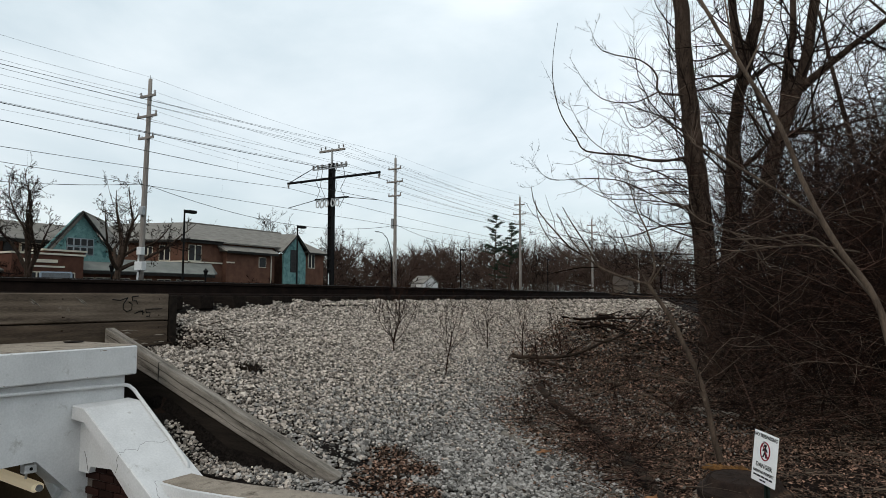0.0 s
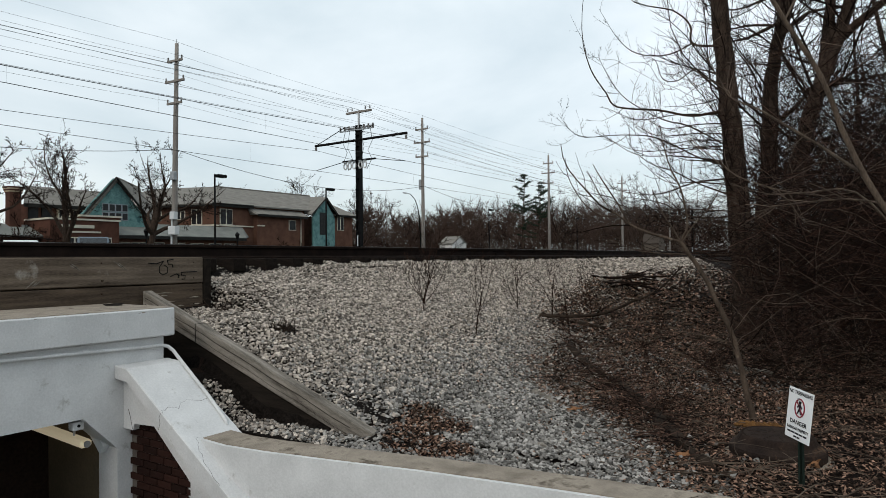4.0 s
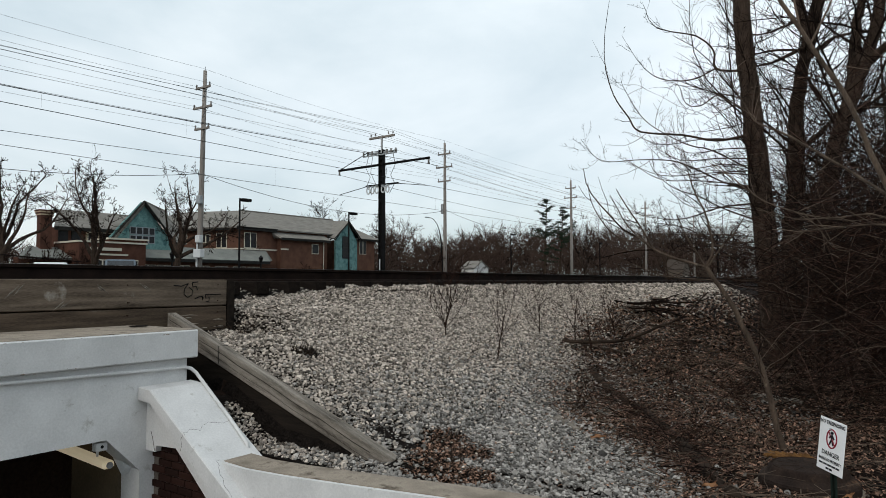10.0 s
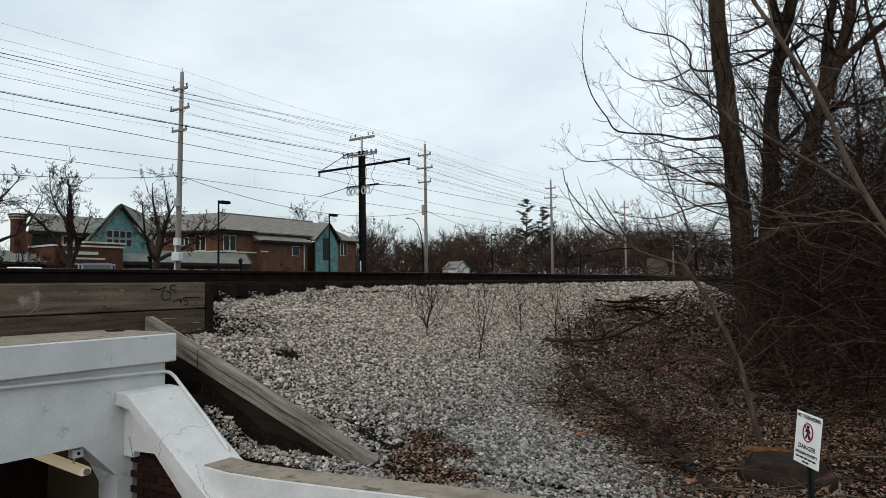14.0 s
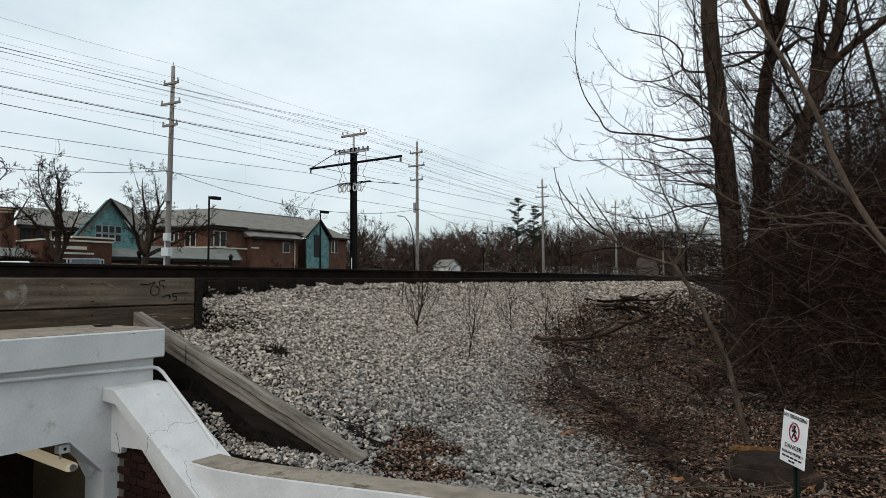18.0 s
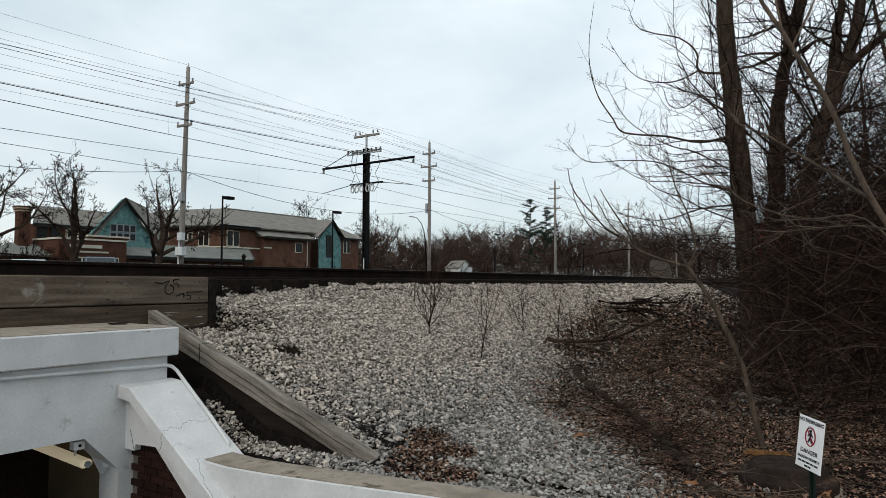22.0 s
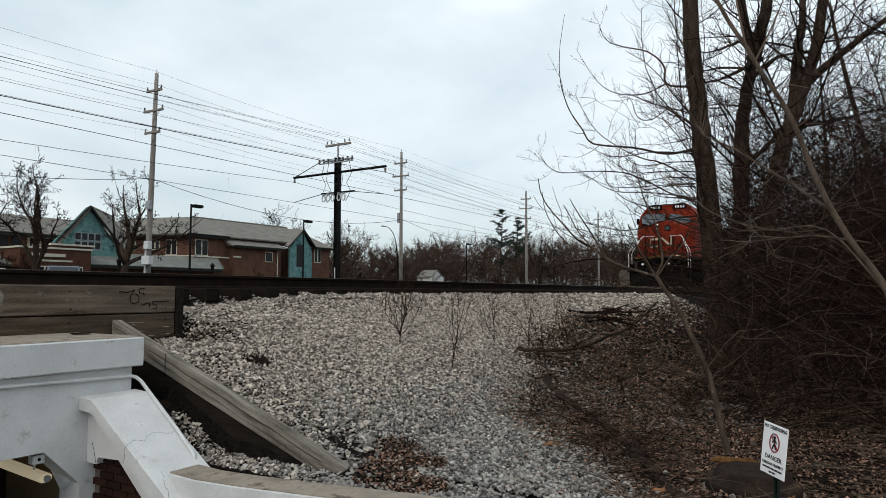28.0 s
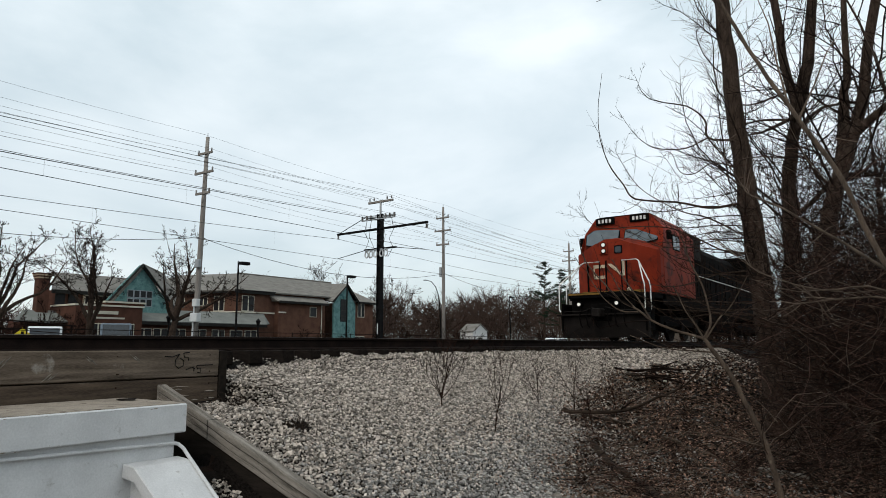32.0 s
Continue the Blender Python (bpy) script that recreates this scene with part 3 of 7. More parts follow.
def make_retaining_wall():
    w = thing("retaining_wall", "weathered wooden plank wall holding the ballast", "retaining wall", kind="structure")
    part("plank", block(-6.88, -6.80, -3.0, 5.33, 1.302, 1.612, 0.01), PLANK, w, "broad grey weathered plank with a graffiti tag")
    part("plank", block(-6.885, -6.805, -3.0, 5.33, 0.985, 1.288, 0.01), PLANK_MID, w, "broad brown weathered plank")
    part("plank", block(-6.885, -6.80, -3.0, 5.33, 0.66, 0.972, 0.01), PLANK_DARK, w)
    part("post", block(-6.90, -6.79, 5.335, 5.44, 0.5, 1.60, 0.008), TIMBER_DARK, w, "dark creosoted end post")
    part("backing", block(-6.98, -6.90, -3.0, 5.33, 0.6, 1.50), PLANK_DARK, w)
    # a scrawled tag of thin black paint strokes
    strokes = [[(4.60, 1.545), (4.70, 1.535), (4.79, 1.565)], [(4.79, 1.565), (4.74, 1.50), (4.735, 1.44), (4.78, 1.405), (4.84, 1.43), (4.845, 1.49), (4.80, 1.52)], [(4.84, 1.575), (4.92, 1.585)],
               [(4.84, 1.575), (4.85, 1.53), (4.90, 1.53), (4.91, 1.49)], [(4.88, 1.385), (4.96, 1.415), (5.0, 1.39)], [(4.98, 1.42), (4.985, 1.365)], [(5.02, 1.43), (5.03, 1.39), (5.08, 1.395), (5.07, 1.35), (5.03, 1.35)], [(5.02, 1.432), (5.24, 1.435)]]
    for s in strokes:
        part("tag_stroke", tube([(-6.7985, a, b) for a, b in s], 0.006, 4), BLACK_STEEL, w, "black paint scrawl")
    # pale scrapes and rusty nail heads
    rng = random.Random(9)
    for y, z, a, n in ((1.9, 1.47, 40, 3), (2.9, 1.50, 48, 4), (3.35, 1.36, 42, 3), (3.75, 1.53, -40, 2), (4.25, 1.55, -38, 2), (0.9, 1.42, 35, 3)):
        for k in range(n):
            L, yy, zz = rng.uniform(0.03, 0.09), y + 0.03 * k, z + rng.uniform(-0.03, 0.03)
            dy, dz = L * math.cos(radians(a)), L * math.sin(radians(a))
            part("scrape", tube([(-6.7995, yy - dy, zz - dz), (-6.7985, yy, zz), (-6.7995, yy + dy, zz + dz)], [0.001, rng.uniform(0.004, 0.009), 0.001], 4), TIMBER, w, "pale scrape in the wood")
    for k in range(6):
        y, z, L = rng.uniform(4.75, 5.25), rng.uniform(1.03, 1.26), rng.uniform(0.04, 0.12)
        part("paint_smear", tube([(-6.8055, y - L, z), (-6.8045, y, z + 0.004), (-6.8055, y + L, z - 0.003)], [0.002, rng.uniform(0.005, 0.011), 0.002], 4), CONCRETE, w, "pale smear of old paint")
    for y in (0.3, 1.55, 2.8, 4.05, 5.2):
        for z in (1.36, 1.55, 1.05, 1.22):
            part("nail_head", tube([(-6.806, y + rng.uniform(-0.03, 0.03), z), (-6.796, y, z)], 0.008, 6), IRON_RUST, w)
    # sloping edge timbers down the bank
    e = thing("edge_timber", "long grey timber laid down the bank as a ballast edge", "timber edging")
    top = [(-6.74, 1.238), (-3.45, 0.088), (-3.47, -0.02), (-3.60, -0.03), (-4.5, 0.265), (-5.77, 0.70), (-6.74, 1.02)]
    o = part("top_timber", prism(top, "y", 4.49, 4.60, 0.008), TIMBER, e)
    turn = pose(0, 0, 0, 0, 19.45, 0)
    o.data.transform(turn.inverted())
    o.matrix_basis = turn
    for drop, r in ((0.055, 0.0035), (0.125, 0.002)):
        run = [(-6.7 + 0.2 * k, 4.4895, 1.214 - 0.3495 * 0.2 * k - drop + 0.006 * math.sin(1.7 * k)) for k in range(16)]
        part("check", tube(run, r, 4), TIMBER_DARK, e, "dark lengthwise check in the wood")
    part("lower_plank", prism([(-6.74, 1.01), (-5.77, 0.69), (-4.5, 0.255), (-3.62, -0.04), (-3.9, -0.3), (-6.74, 0.45)], "y", 4.52, 4.60), TIMBER_DARK, e, "dark plank set back under the edge timber")
    part("strap", tube([(-5.80, 4.485, 0.72), (-5.80, 4.484, 0.82), (-5.805, 4.487, 0.908), (-5.80, 4.60, 0.912)], 0.004, 4), BLACK_STEEL, e)


make_retaining_wall()


# ---- tracks ----
TRACK_X, RAIL_Z = -8.50, 1.600


def rail_outline(x, z):
    half = [(0.075, 0), (0.075, 0.012), (0.012, 0.032), (0.010, 0.135), (0.036, 0.150), (0.037, 0.180), (0.028, 0.187)]
    return [(x + a, z + b) for a, b in half] + [(x - a, z + b) for a, b in half[::-1]]


def make_track(x, y0, y1, near):
    t = thing("railway_track", "railway track with rusty rails on dark wooden ties", "railway track", group="railway tracks", kind="structure")
    for s in (-0.755, 0.755):
        r = part("rail", prism(rail_outline(x + s, RAIL_Z), "y", y0, y1), RAIL, t, "rusty steel rail")
        part("running_surface", block(x + s - 0.03, x + s + 0.03, y0, y1, RAIL_Z + 0.1865, RAIL_Z + 0.189), RAIL_TOP, r, "polished top of the rail")
    one = mesh_of(block(-1.30, 1.30, -0.115, 0.115, -0.19, -0.004, 0.012), "tie")
    one.materials.append(TIE)
    plate = mesh_of(block(-0.10, 0.10, -0.09, 0.09, -0.005, 0.014, 0.003), "tie_plate")
    plate.materials.append(RAIL)
    rng = random.Random(5)
    for k in range(int((y1 - y0) / 0.52)):
        y = y0 + 0.26 + 0.52 * k
        if (near and -4 < y < 60) or (not near and 10 < y < 50):
            b = new("tie", one)
            b.parent, b.location, b.rotation_euler = t, (x + rng.uniform(-0.05, 0.05), y + rng.uniform(-0.02, 0.02), RAIL_Z), (0, 0, rng.uniform(-0.015, 0.015))
            if near and 4 < y < 30:
                q = new("tie_plate", plate)
                q.parent, q.location = t, (x + 0.755, y, RAIL_Z)
    return t


make_track(TRACK_X, -150, 400, True)
make_track(-12.9, -150, 400, False)
make_track(-20.4, -150, 400, False)
make_track(-24.6, -150, 400, False)


# ---- overhead line ----
def sheds(bm, base, n=3, r=0.07, step=0.06, down=True):
    z = 0
    for k in range(n):
        lathe([(r * 0.35, -step), (r, -step * 0.7), (r * 0.5, -step * 0.1), (r * 0.3, 0)], 8, bm, Vector(base) + Vector((0, 0, z)))
        z -= step
    return bm


def make_catenary_pole(y):
    p = thing("catenary_mast", "tall black steel catenary mast with crossarms and insulators", "catenary mast", pose(-22.5, y, 1.45), "catenary masts")
    col = bmesh.new()
    for x0, x1, y0, y1 in ((-0.14, -0.115, -0.12, 0.12), (0.115, 0.14, -0.12, 0.12), (-0.115, 0.115, -0.015, 0.015)):
        block(x0, x1, y0, y1, 0, 7.1, 0, col)
    for k in range(12):
        block(-0.135, 0.135, -0.122, -0.105, 0.4 + 0.56 * k, 0.52 + 0.56 * k, 0, col)
    part("column", col, BLACK_STEEL, p)
    part("foot", block(-0.4, 0.4, -0.4, 0.4, -0.3, 0.02, 0.02), CONCRETE, p)
    part("white_marker", block(-0.04, 0.02, -0.15, -0.135, 0.8, 1.35), PALE_BOX, p, "white marker plate")
    part("top_post", tube([(0, 0, 7.0), (0, 0, 7.85)], 0.055, 8), GREY_STEEL, p)
    part("top_arm", block(-0.85, 0.85, -0.05, 0.05, 7.72, 7.83, 0.008), POLE_WOOD, p)
    part("boom", tube([(-3.1, 0, 6.30), (3.1, 0, 6.34)], 0.065, 8), BLACK_STEEL, p)
    part("boom_brace", tube([(-3.0, 0, 6.33), (-1.0, 0, 7.05), (0, 0, 7.05)], 0.02, 6), BLACK_STEEL, p)
    part("insulator_arm", block(-1.0, 1.0, -0.05, 0.05, 6.92, 7.0, 0.006), GREY_STEEL, p)
    part("insulator_arm", block(-1.15, 1.15, -0.22, -0.16, 6.78, 6.84, 0.006), GREY_STEEL, p)
    part("lower_arm", block(-1.10, 1.10, -0.06, 0.06, 5.22, 5.30, 0.006), BLACK_STEEL, p)
    for s in (-1, 1):
        part("steady_arm", tube([(s * 1.05, -0.02, 5.24), (s * 3.0, -0.02, 4.96)], 0.018, 6), BLACK_STEEL, p)
    for x in (-0.75, -0.45, 0.45, 0.75):
        part("insulator", sheds(bmesh.new(), (x, 0, 8.0 + 0.02), 3, 0.05, 0.05), INSULATOR, p)
    for x in (-1.1, -0.8, -0.5, 0.5, 0.8, 1.1):
        part("insulator", sheds(bmesh.new(), (x, -0.19, 7.06), 4, 0.07, 0.055), INSULATOR, p)
    for x in (-3.05, 3.05):
        part("insulator", sheds(bmesh.new(), (x, 0, 6.27), 4, 0.075, 0.06), INSULATOR, p)
    for x in (-0.80, -0.50, -0.20, 0.22, 0.52):
        ring = [(x + 0.11 * math.cos(a), -0.16, 4.98 + 0.17 * math.sin(a)) for a in np.linspace(0, 2 * math.pi, 17)]
        part("bushing", tube(ring, 0.034, 6), PALE_BOX, p, "pale ring-shaped bushing")
        part("bushing_cap", block(x - 0.07, x + 0.07, -0.22, -0.08, 5.14, 5.22, 0.01), GREY_STEEL, p)
    for s in (-1, 1):
        part("jumper", tube([(s * 0.85, -0.1, 6.8), (s * 1.0, -0.12, 6.2), (s * 0.7, -0.12, 5.7), (s * 0.95, -0.1, 5.25), (s * 0.6, -0.1, 4.75)], 0.014, 5), WIRE, p, "hanging cable loop")
        part("jumper", tube([(s * 0.5, -0.1, 6.95), (s * 0.42, -0.3, 6.5), (s * 0.55, -0.25, 5.9), (s * 0.3, -0.15, 5.3)], 0.012, 5), WIRE, p, "hanging cable loop")
    return p


for y in (-45.4, 26.6, 98.6):
    make_catenary_pole(y)


def make_overhead_wires():
    for x in (-25.55, -19.45):
        w = thing("overhead_line", "thin overhead line with messenger, contact wire and droppers", "overhead wire", group="overhead lines")
        for a in (-45.4, 26.6, 98.6):
            run = catenary((x, a, 7.50), (x, a + 72, 7.50), 0.85, 20)
            part("messenger_wire", tube(run, 0.010, 4), WIRE, w)
            for k in range(1, 16):
                y = a + 72 * k / 16
                top = 7.50 - 4 * 0.85 * (k / 16) * (1 - k / 16)
                part("dropper", tube([(x, y, top), (x, y, 6.40)], 0.002, 3), WIRE, w)
        part("contact_wire", tube([(x, -118, 6.40), (x, 170, 6.40)], 0.010, 4), WIRE, w)
    f = thing("feeder_line", "dark feeder cables strung along the catenary masts", "overhead wire", group="overhead lines")
    for x, z, r, sag in ((-23.6, 8.50, 0.006, 0.75), (-23.3, 8.50, 0.006, 0.80), (-21.7, 8.50, 0.006, 0.78), (-23.25, 9.5, 0.006, 0.66), (-22.95, 9.5, 0.006, 0.8), (-22.05, 9.5, 0.006, 1.0), (-21.75, 9.5, 0.006, 1.15)):
        for a in (-45.4, 26.6, 98.6):
            part("cable", tube(catenary((x, a, z), (x, a + 72, z), sag, 20), r, 4), WIRE, f)


make_overhead_wires()


def make_utility_pole(y, lean):
    p = thing("utility_pole", "tall grey wooden utility pole with three short crossarms", "utility pole", pose(-31, y, 0.9, 0, lean, 0), "utility poles")
    part("pole", tube([(0, 0, -0.2), (0, 0, 4), (0, 0, 8), (0, 0, 12.1)], [0.165, 0.145, 0.125, 0.095], 10), POLE_WOOD, p, smooth=True)
    for z, w, tilt in ((11.17, 0.62, 0.1), (10.1, 0.80, 0.12), (8.95, 0.62, 0.06)):
        part("crossarm", block(-w, w, -0.14, -0.05, z - 0.06, z + 0.06, 0.008), POLE_WOOD, p)
        part("arm_brace", tube([(w * 0.7, -0.1, z - 0.03), (0, -0.12, z - 0.55)], 0.015, 4), GREY_STEEL, p)
        for s in (-0.92, 0.92):
            part("insulator", sheds(bmesh.new(), (w * s, -0.1, z + 0.24), 3, 0.055, 0.06), INSULATOR, p)
    part("top_pin", tube([(0, 0, 12.05), (0, 0, 12.32)], 0.02, 5), GREY_STEEL, p)
    return p


POLES_Y = [-26.0, -2.0, 21.6, 44.4, 68.8, 93.8, 119.0]
for k, y in enumerate(POLES_Y):
    u = make_utility_pole(y, 1.6 if k == 2 else 0.0)
    if k == 2:
        part("meter_box", block(0.08, 0.46, -0.36, -0.12, 2.85, 3.25, 0.02), PALE_BOX, u, "pale grey equipment box")
        part("meter_box", block(0.02, 0.62, -0.40, -0.12, 2.05, 2.50, 0.02), PALE_BOX, u, "pale grey equipment box")
        part("riser", tube([(0.05, -0.19, 0), (0.05, -0.19, 3.2)], 0.05, 6), PALE_BOX, u)
        part("relay_box", block(-0.02, 0.30, -0.30, -0.1, 4.9, 5.35, 0.02), GREY_STEEL, u)
    if k == 3:
        part("relay_box", block(-0.32, -0.1, -0.15, 0.15, 6.3, 7.1, 0.02), GREY_STEEL, u)


def make_pole_wires():
    w = thing("power_lines", "bundle of thin power lines along the wooden poles", "power line", group="overhead lines")
    for a, b in zip(POLES_Y, POLES_Y[1:]):
        for x, z in ((-31.57, 12.32), (-30.43, 12.32), (-31.74, 11.25), (-30.26, 11.25), (-31.57, 10.1), (-30.43, 10.1), (-31.0, 13.22)):
            part("wire", tube(catenary((x, a, z), (x, b, z), 0.28, 8), 0.0065, 3), WIRE, w)
        part("cable", tube(catenary((-30.85, a, 7.45), (-30.85, b, 7.45), 1.1, 14), 0.014, 4), WIRE, w, "thick telephone cable")


make_pole_wires()


# ---- beyond the railway: car park, lamps, hall ----
BRICK = surface("orange_brown_brick", (0.145, 0.075, 0.051), (0.075, 0.038, 0.027), 0.9, 0, 1.5, 60, 0.3, stain=(0.10, 0.052, 0.038), stain_scale=0.6, stain_at=0.6)
BRICK_DEEP = surface("dark_brown_brick", (0.11, 0.052, 0.036), (0.055, 0.027, 0.020), 0.9, 0, 1.5, 60, 0.3)
BRICK_PALE = surface("tan_brick_band", (0.50, 0.40, 0.28), (0.36, 0.28, 0.20), 0.9, 0, 1.5, 60, 0.2)
SHINGLE = surface("grey_shingles", (0.25, 0.235, 0.21), (0.135, 0.125, 0.112), 0.95, 0, 1.0, 14, 0.8, 0.03, stretch=(1, 1, 4), stain=(0.12, 0.115, 0.10), stain_scale=0.8, stain_at=0.6)
SKIRT = surface("green_grey_shingles", (0.22, 0.225, 0.205), (0.13, 0.135, 0.125), 0.95, 0, 1.0, 30, 0.5, 0.02)
TEAL = surface("teal_scalloped_siding", (0.19, 0.33, 0.315), (0.065, 0.145, 0.145), 0.7, 0, 2.2, 12, 0.6, 0.03, stain=(0.05, 0.12, 0.125), stain_scale=1.6, stain_at=0.52)
TRIM_DARK = surface("dark_brown_trim", (0.026, 0.025, 0.023), (0.013, 0.013, 0.012), 0.6, 0, 3, 30, 0.0)
TRIM_SLATE = surface("grey_window_paint", (0.30, 0.32, 0.34), (0.20, 0.215, 0.23), 0.6, 0, 3, 30, 0.0)
TRIM_PALE = surface("cream_trim", (0.62, 0.58, 0.48), (0.50, 0.46, 0.38), 0.7, 0, 3, 30, 0.0)
PANE = glassy("window_glass", (0.022, 0.022, 0.024), 0.12, 0.18)
CAR_GLASS = glassy("car_glass", (0.02, 0.025, 0.03))


def window(parent, x, y0, y1, z0, z1, cols, rows, frame_mat):
    """A framed window in a wall that faces the railway."""
    w = part("window", block(x - 0.05, x + 0.03, y0, y1, z0, z1, 0.01), frame_mat, parent)
    for i in range(cols):
        for j in range(rows):
            a, b = y0 + (y1 - y0) * i / cols + 0.07, y0 + (y1 - y0) * (i + 1) / cols - 0.07
            c, d = z0 + (z1 - z0) * j / rows + 0.07, z0 + (z1 - z0) * (j + 1) / rows - 0.07
            part("pane", block(x + 0.026, x + 0.04, a, b, c, d), PANE, w)
    return w


def gable_roof(parent, x0, x1, y0, y1, eave, ridge, along, mat, over=0.4, thick=0.18, skew=0.0):
    """Two roof slopes with a ridge along one axis."""
    r = None
    if along == "y":
        mid = (x0 + x1) / 2
        for s, e in ((x0 - over, -1), (x1 + over, 1)):
            drop = (ridge - eave) * over / abs(mid - (x0 if e < 0 else x1))
            o = [(mid, ridge), (s, eave - drop), (s, eave - drop + thick), (mid, ridge + thick)]
            r = part("roof", prism(o, "y", y0 - over, y1 + over), mat, parent)
    else:
        mid = (y0 + y1) / 2
        for s, e in ((y0 - over, -1), (y1 + over, 1)):
            drop = (ridge - eave) * over / abs(mid - (y0 if e < 0 else y1))
            o = [(mid, ridge), (s, eave - drop), (s, eave - drop + thick), (mid, ridge + thick)]
            r = part("roof", prism(o, "x", x0 - over, x1 + over), mat, parent)
            r.data.transform(Matrix(((1, 0, 0, 0), (-skew, 1, 0, skew * x1), (0, 0, 1, 0), (0, 0, 0, 1))))
    return r


def roof_sheet(parent, corners, mat, label="", thick=0.16, name="roof"):
    """One roof plane through three or four corners, with its thickness below."""
    bm = bmesh.new()
    bm.faces.new([bm.verts.new(c) for c in corners])
    bmesh.ops.recalc_face_normals(bm, faces=bm.faces[:])
    if bm.faces[:][0].normal.z < 0:
        bmesh.ops.reverse_faces(bm, faces=bm.faces[:])
    bmesh.ops.solidify(bm, geom=bm.faces[:], thickness=thick)
    return part(name, bm, mat, parent, label)


def make_hall():
    h = thing("library_building", "two-storey brick building with grey hipped roofs and teal gables", "building")
    g = 0.8
    # main block: the south wall runs back from the corner at an angle
    part("wall", prism([(-57.6, 44.7), (-57.6, 57.5), (-72, 57.5), (-72, 40.0)], "z", g, 7.5), BRICK, h)
    roof_sheet(h, [(-57.15, 44.15, 7.52), (-57.15, 58.2, 7.52), (-64.5, 65.5, 10.15), (-64.5, 50.0, 10.15)], SHINGLE, "grey shingled front slope")
    roof_sheet(h, [(-57.15, 44.15, 7.52), (-64.5, 50.0, 10.15), (-72.0, 47.2, 10.15), (-72.0, 39.3, 7.52)], SHINGLE, "grey shingled hip")
    part("ridge_cap", tube([(-57.2, 44.2, 7.6), (-64.5, 50.0, 10.2), (-64.5, 65.4, 10.2)], 0.09, 5), SHINGLE, h)
    part("fascia", block(-57.2, -57.08, 44.1, 49.4, 7.20, 7.50), TRIM_DARK, h)
    part("gutter", tube([(-57.05, 44.1, 7.5), (-57.05, 49.4, 7.5)], 0.06, 6), TRIM_DARK, h)
    side = Matrix.Translation((-57.6, 44.7, 0)) @ pose(0, 0, 0, 0, 0, -72.0)

    def on_side(ob):
        ob.matrix_basis = side
        return ob

    on_side(part("fascia", block(0.5, 0.62, -12.0, -0.4, 7.20, 7.50), TRIM_DARK, h))
    on_side(part("string_course", block(0.0, 0.09, -12.0, 0.0, 5.18, 5.32), TRIM_PALE, h))
    on_side(window(h, 0.03, -2.75, -1.45, 5.34, 6.95, 2, 1, TRIM_PALE))
    on_side(window(h, 0.03, -5.1, -3.5, 5.9, 6.85, 3, 1, TRIM_PALE))
    on_side(window(h, 0.03, -7.9, -6.4, 5.9, 6.85, 3, 1, TRIM_PALE))
    window(h, -57.57, 45.35, 46.95, 5.34, 7.02, 2, 1, TRIM_PALE)
    part("string_course", block(-57.6, -57.5, 44.6, 49.8, 5.18, 5.32), TRIM_PALE, h)
    # lower brick block under a lean roof
    part("wall", block(-60, -56.9, 49.75, 56.4, g, 6.5), BRICK, h)
    roof_sheet(h, [(-58.5, 49.0, 7.72), (-56.3, 49.35, 6.62), (-56.3, 56.85, 6.62), (-58.5, 57.2, 7.72)], SHINGLE, "grey lean-to roof", name="lean_roof")
    roof_sheet(h, [(-58.5, 49.0, 7.7), (-58.3, 49.6, 6.62), (-56.35, 49.37, 6.6)], SHINGLE, name="lean_roof")
    part("fascia", block(-56.4, -56.27, 49.4, 56.85, 6.36, 6.60), TRIM_DARK, h)
    part("string_course", block(-56.9, -56.82, 49.75, 50.8, 5.30, 5.44), TRIM_PALE, h)
    window(h, -56.87, 54.35, 55.45, 4.98, 6.15, 1, 1, TRIM_PALE)
    part("downpipe", tube([(-56.82, 56.2, 1.0), (-56.82, 56.2, 6.4)], 0.06, 6), TRIM_PALE, h)
    part("wall", block(-66, -58.4, 56.4, 58.2, g, 7.3), BRICK_DEEP, h)
    # left wing with its own low roof
    part("wall", block(-60.2, -58.2, 27.0, 33.0, g, 6.4), BRICK_DEEP, h)
    part("upper_siding", block(-58.25, -58.12, 29.2, 31.6, 5.1, 6.3), BRICK_PALE, h, "tan upper siding")
    roof_sheet(h, [(-57.7, 26.4, 6.40), (-57.7, 33.5, 6.40), (-61.5, 36.0, 8.2), (-61.5, 28.3, 8.2)], SHINGLE)
    part("fascia", block(-57.75, -57.62, 26.4, 32.0, 6.08, 6.36), TRIM_DARK, h)
    for y0 in (26.9, 27.95, 29.3, 30.5):
        window(h, -58.1, y0, y0 + 0.8, 5.1, 6.1, 1, 1, TRIM_DARK if y0 < 29 else TRIM_PALE)
    # great teal gable, its roof running back at an angle
    part("gable_wall", prism([(30.6, g), (30.6, 5.6), (33.57, 9.0), (36.6, 5.6), (36.6, g)], "x", -57.25, -57.0), TEAL, h, "teal gable clad in scalloped siding")
    roof_sheet(h, [(-56.6, 33.57, 9.12), (-56.6, 30.5, 5.45), (-62.5, 36.3, 5.45), (-62.5, 39.3, 9.12)], SHINGLE)
    roof_sheet(h, [(-56.6, 33.57, 9.12), (-62.5, 39.3, 9.12), (-60.6, 40.6, 5.6), (-56.6, 36.9, 5.45)], SHINGLE, "broad grey roof slope behind the gable")
    for a, b in (((30.45, 5.30), (33.57, 9.02)), ((33.57, 9.02), (36.9, 5.30))):
        part("barge_board", tube([(-56.58, a[0], a[1]), (-56.58, b[0], b[1])], 0.11, 4), TRIM_DARK, h)
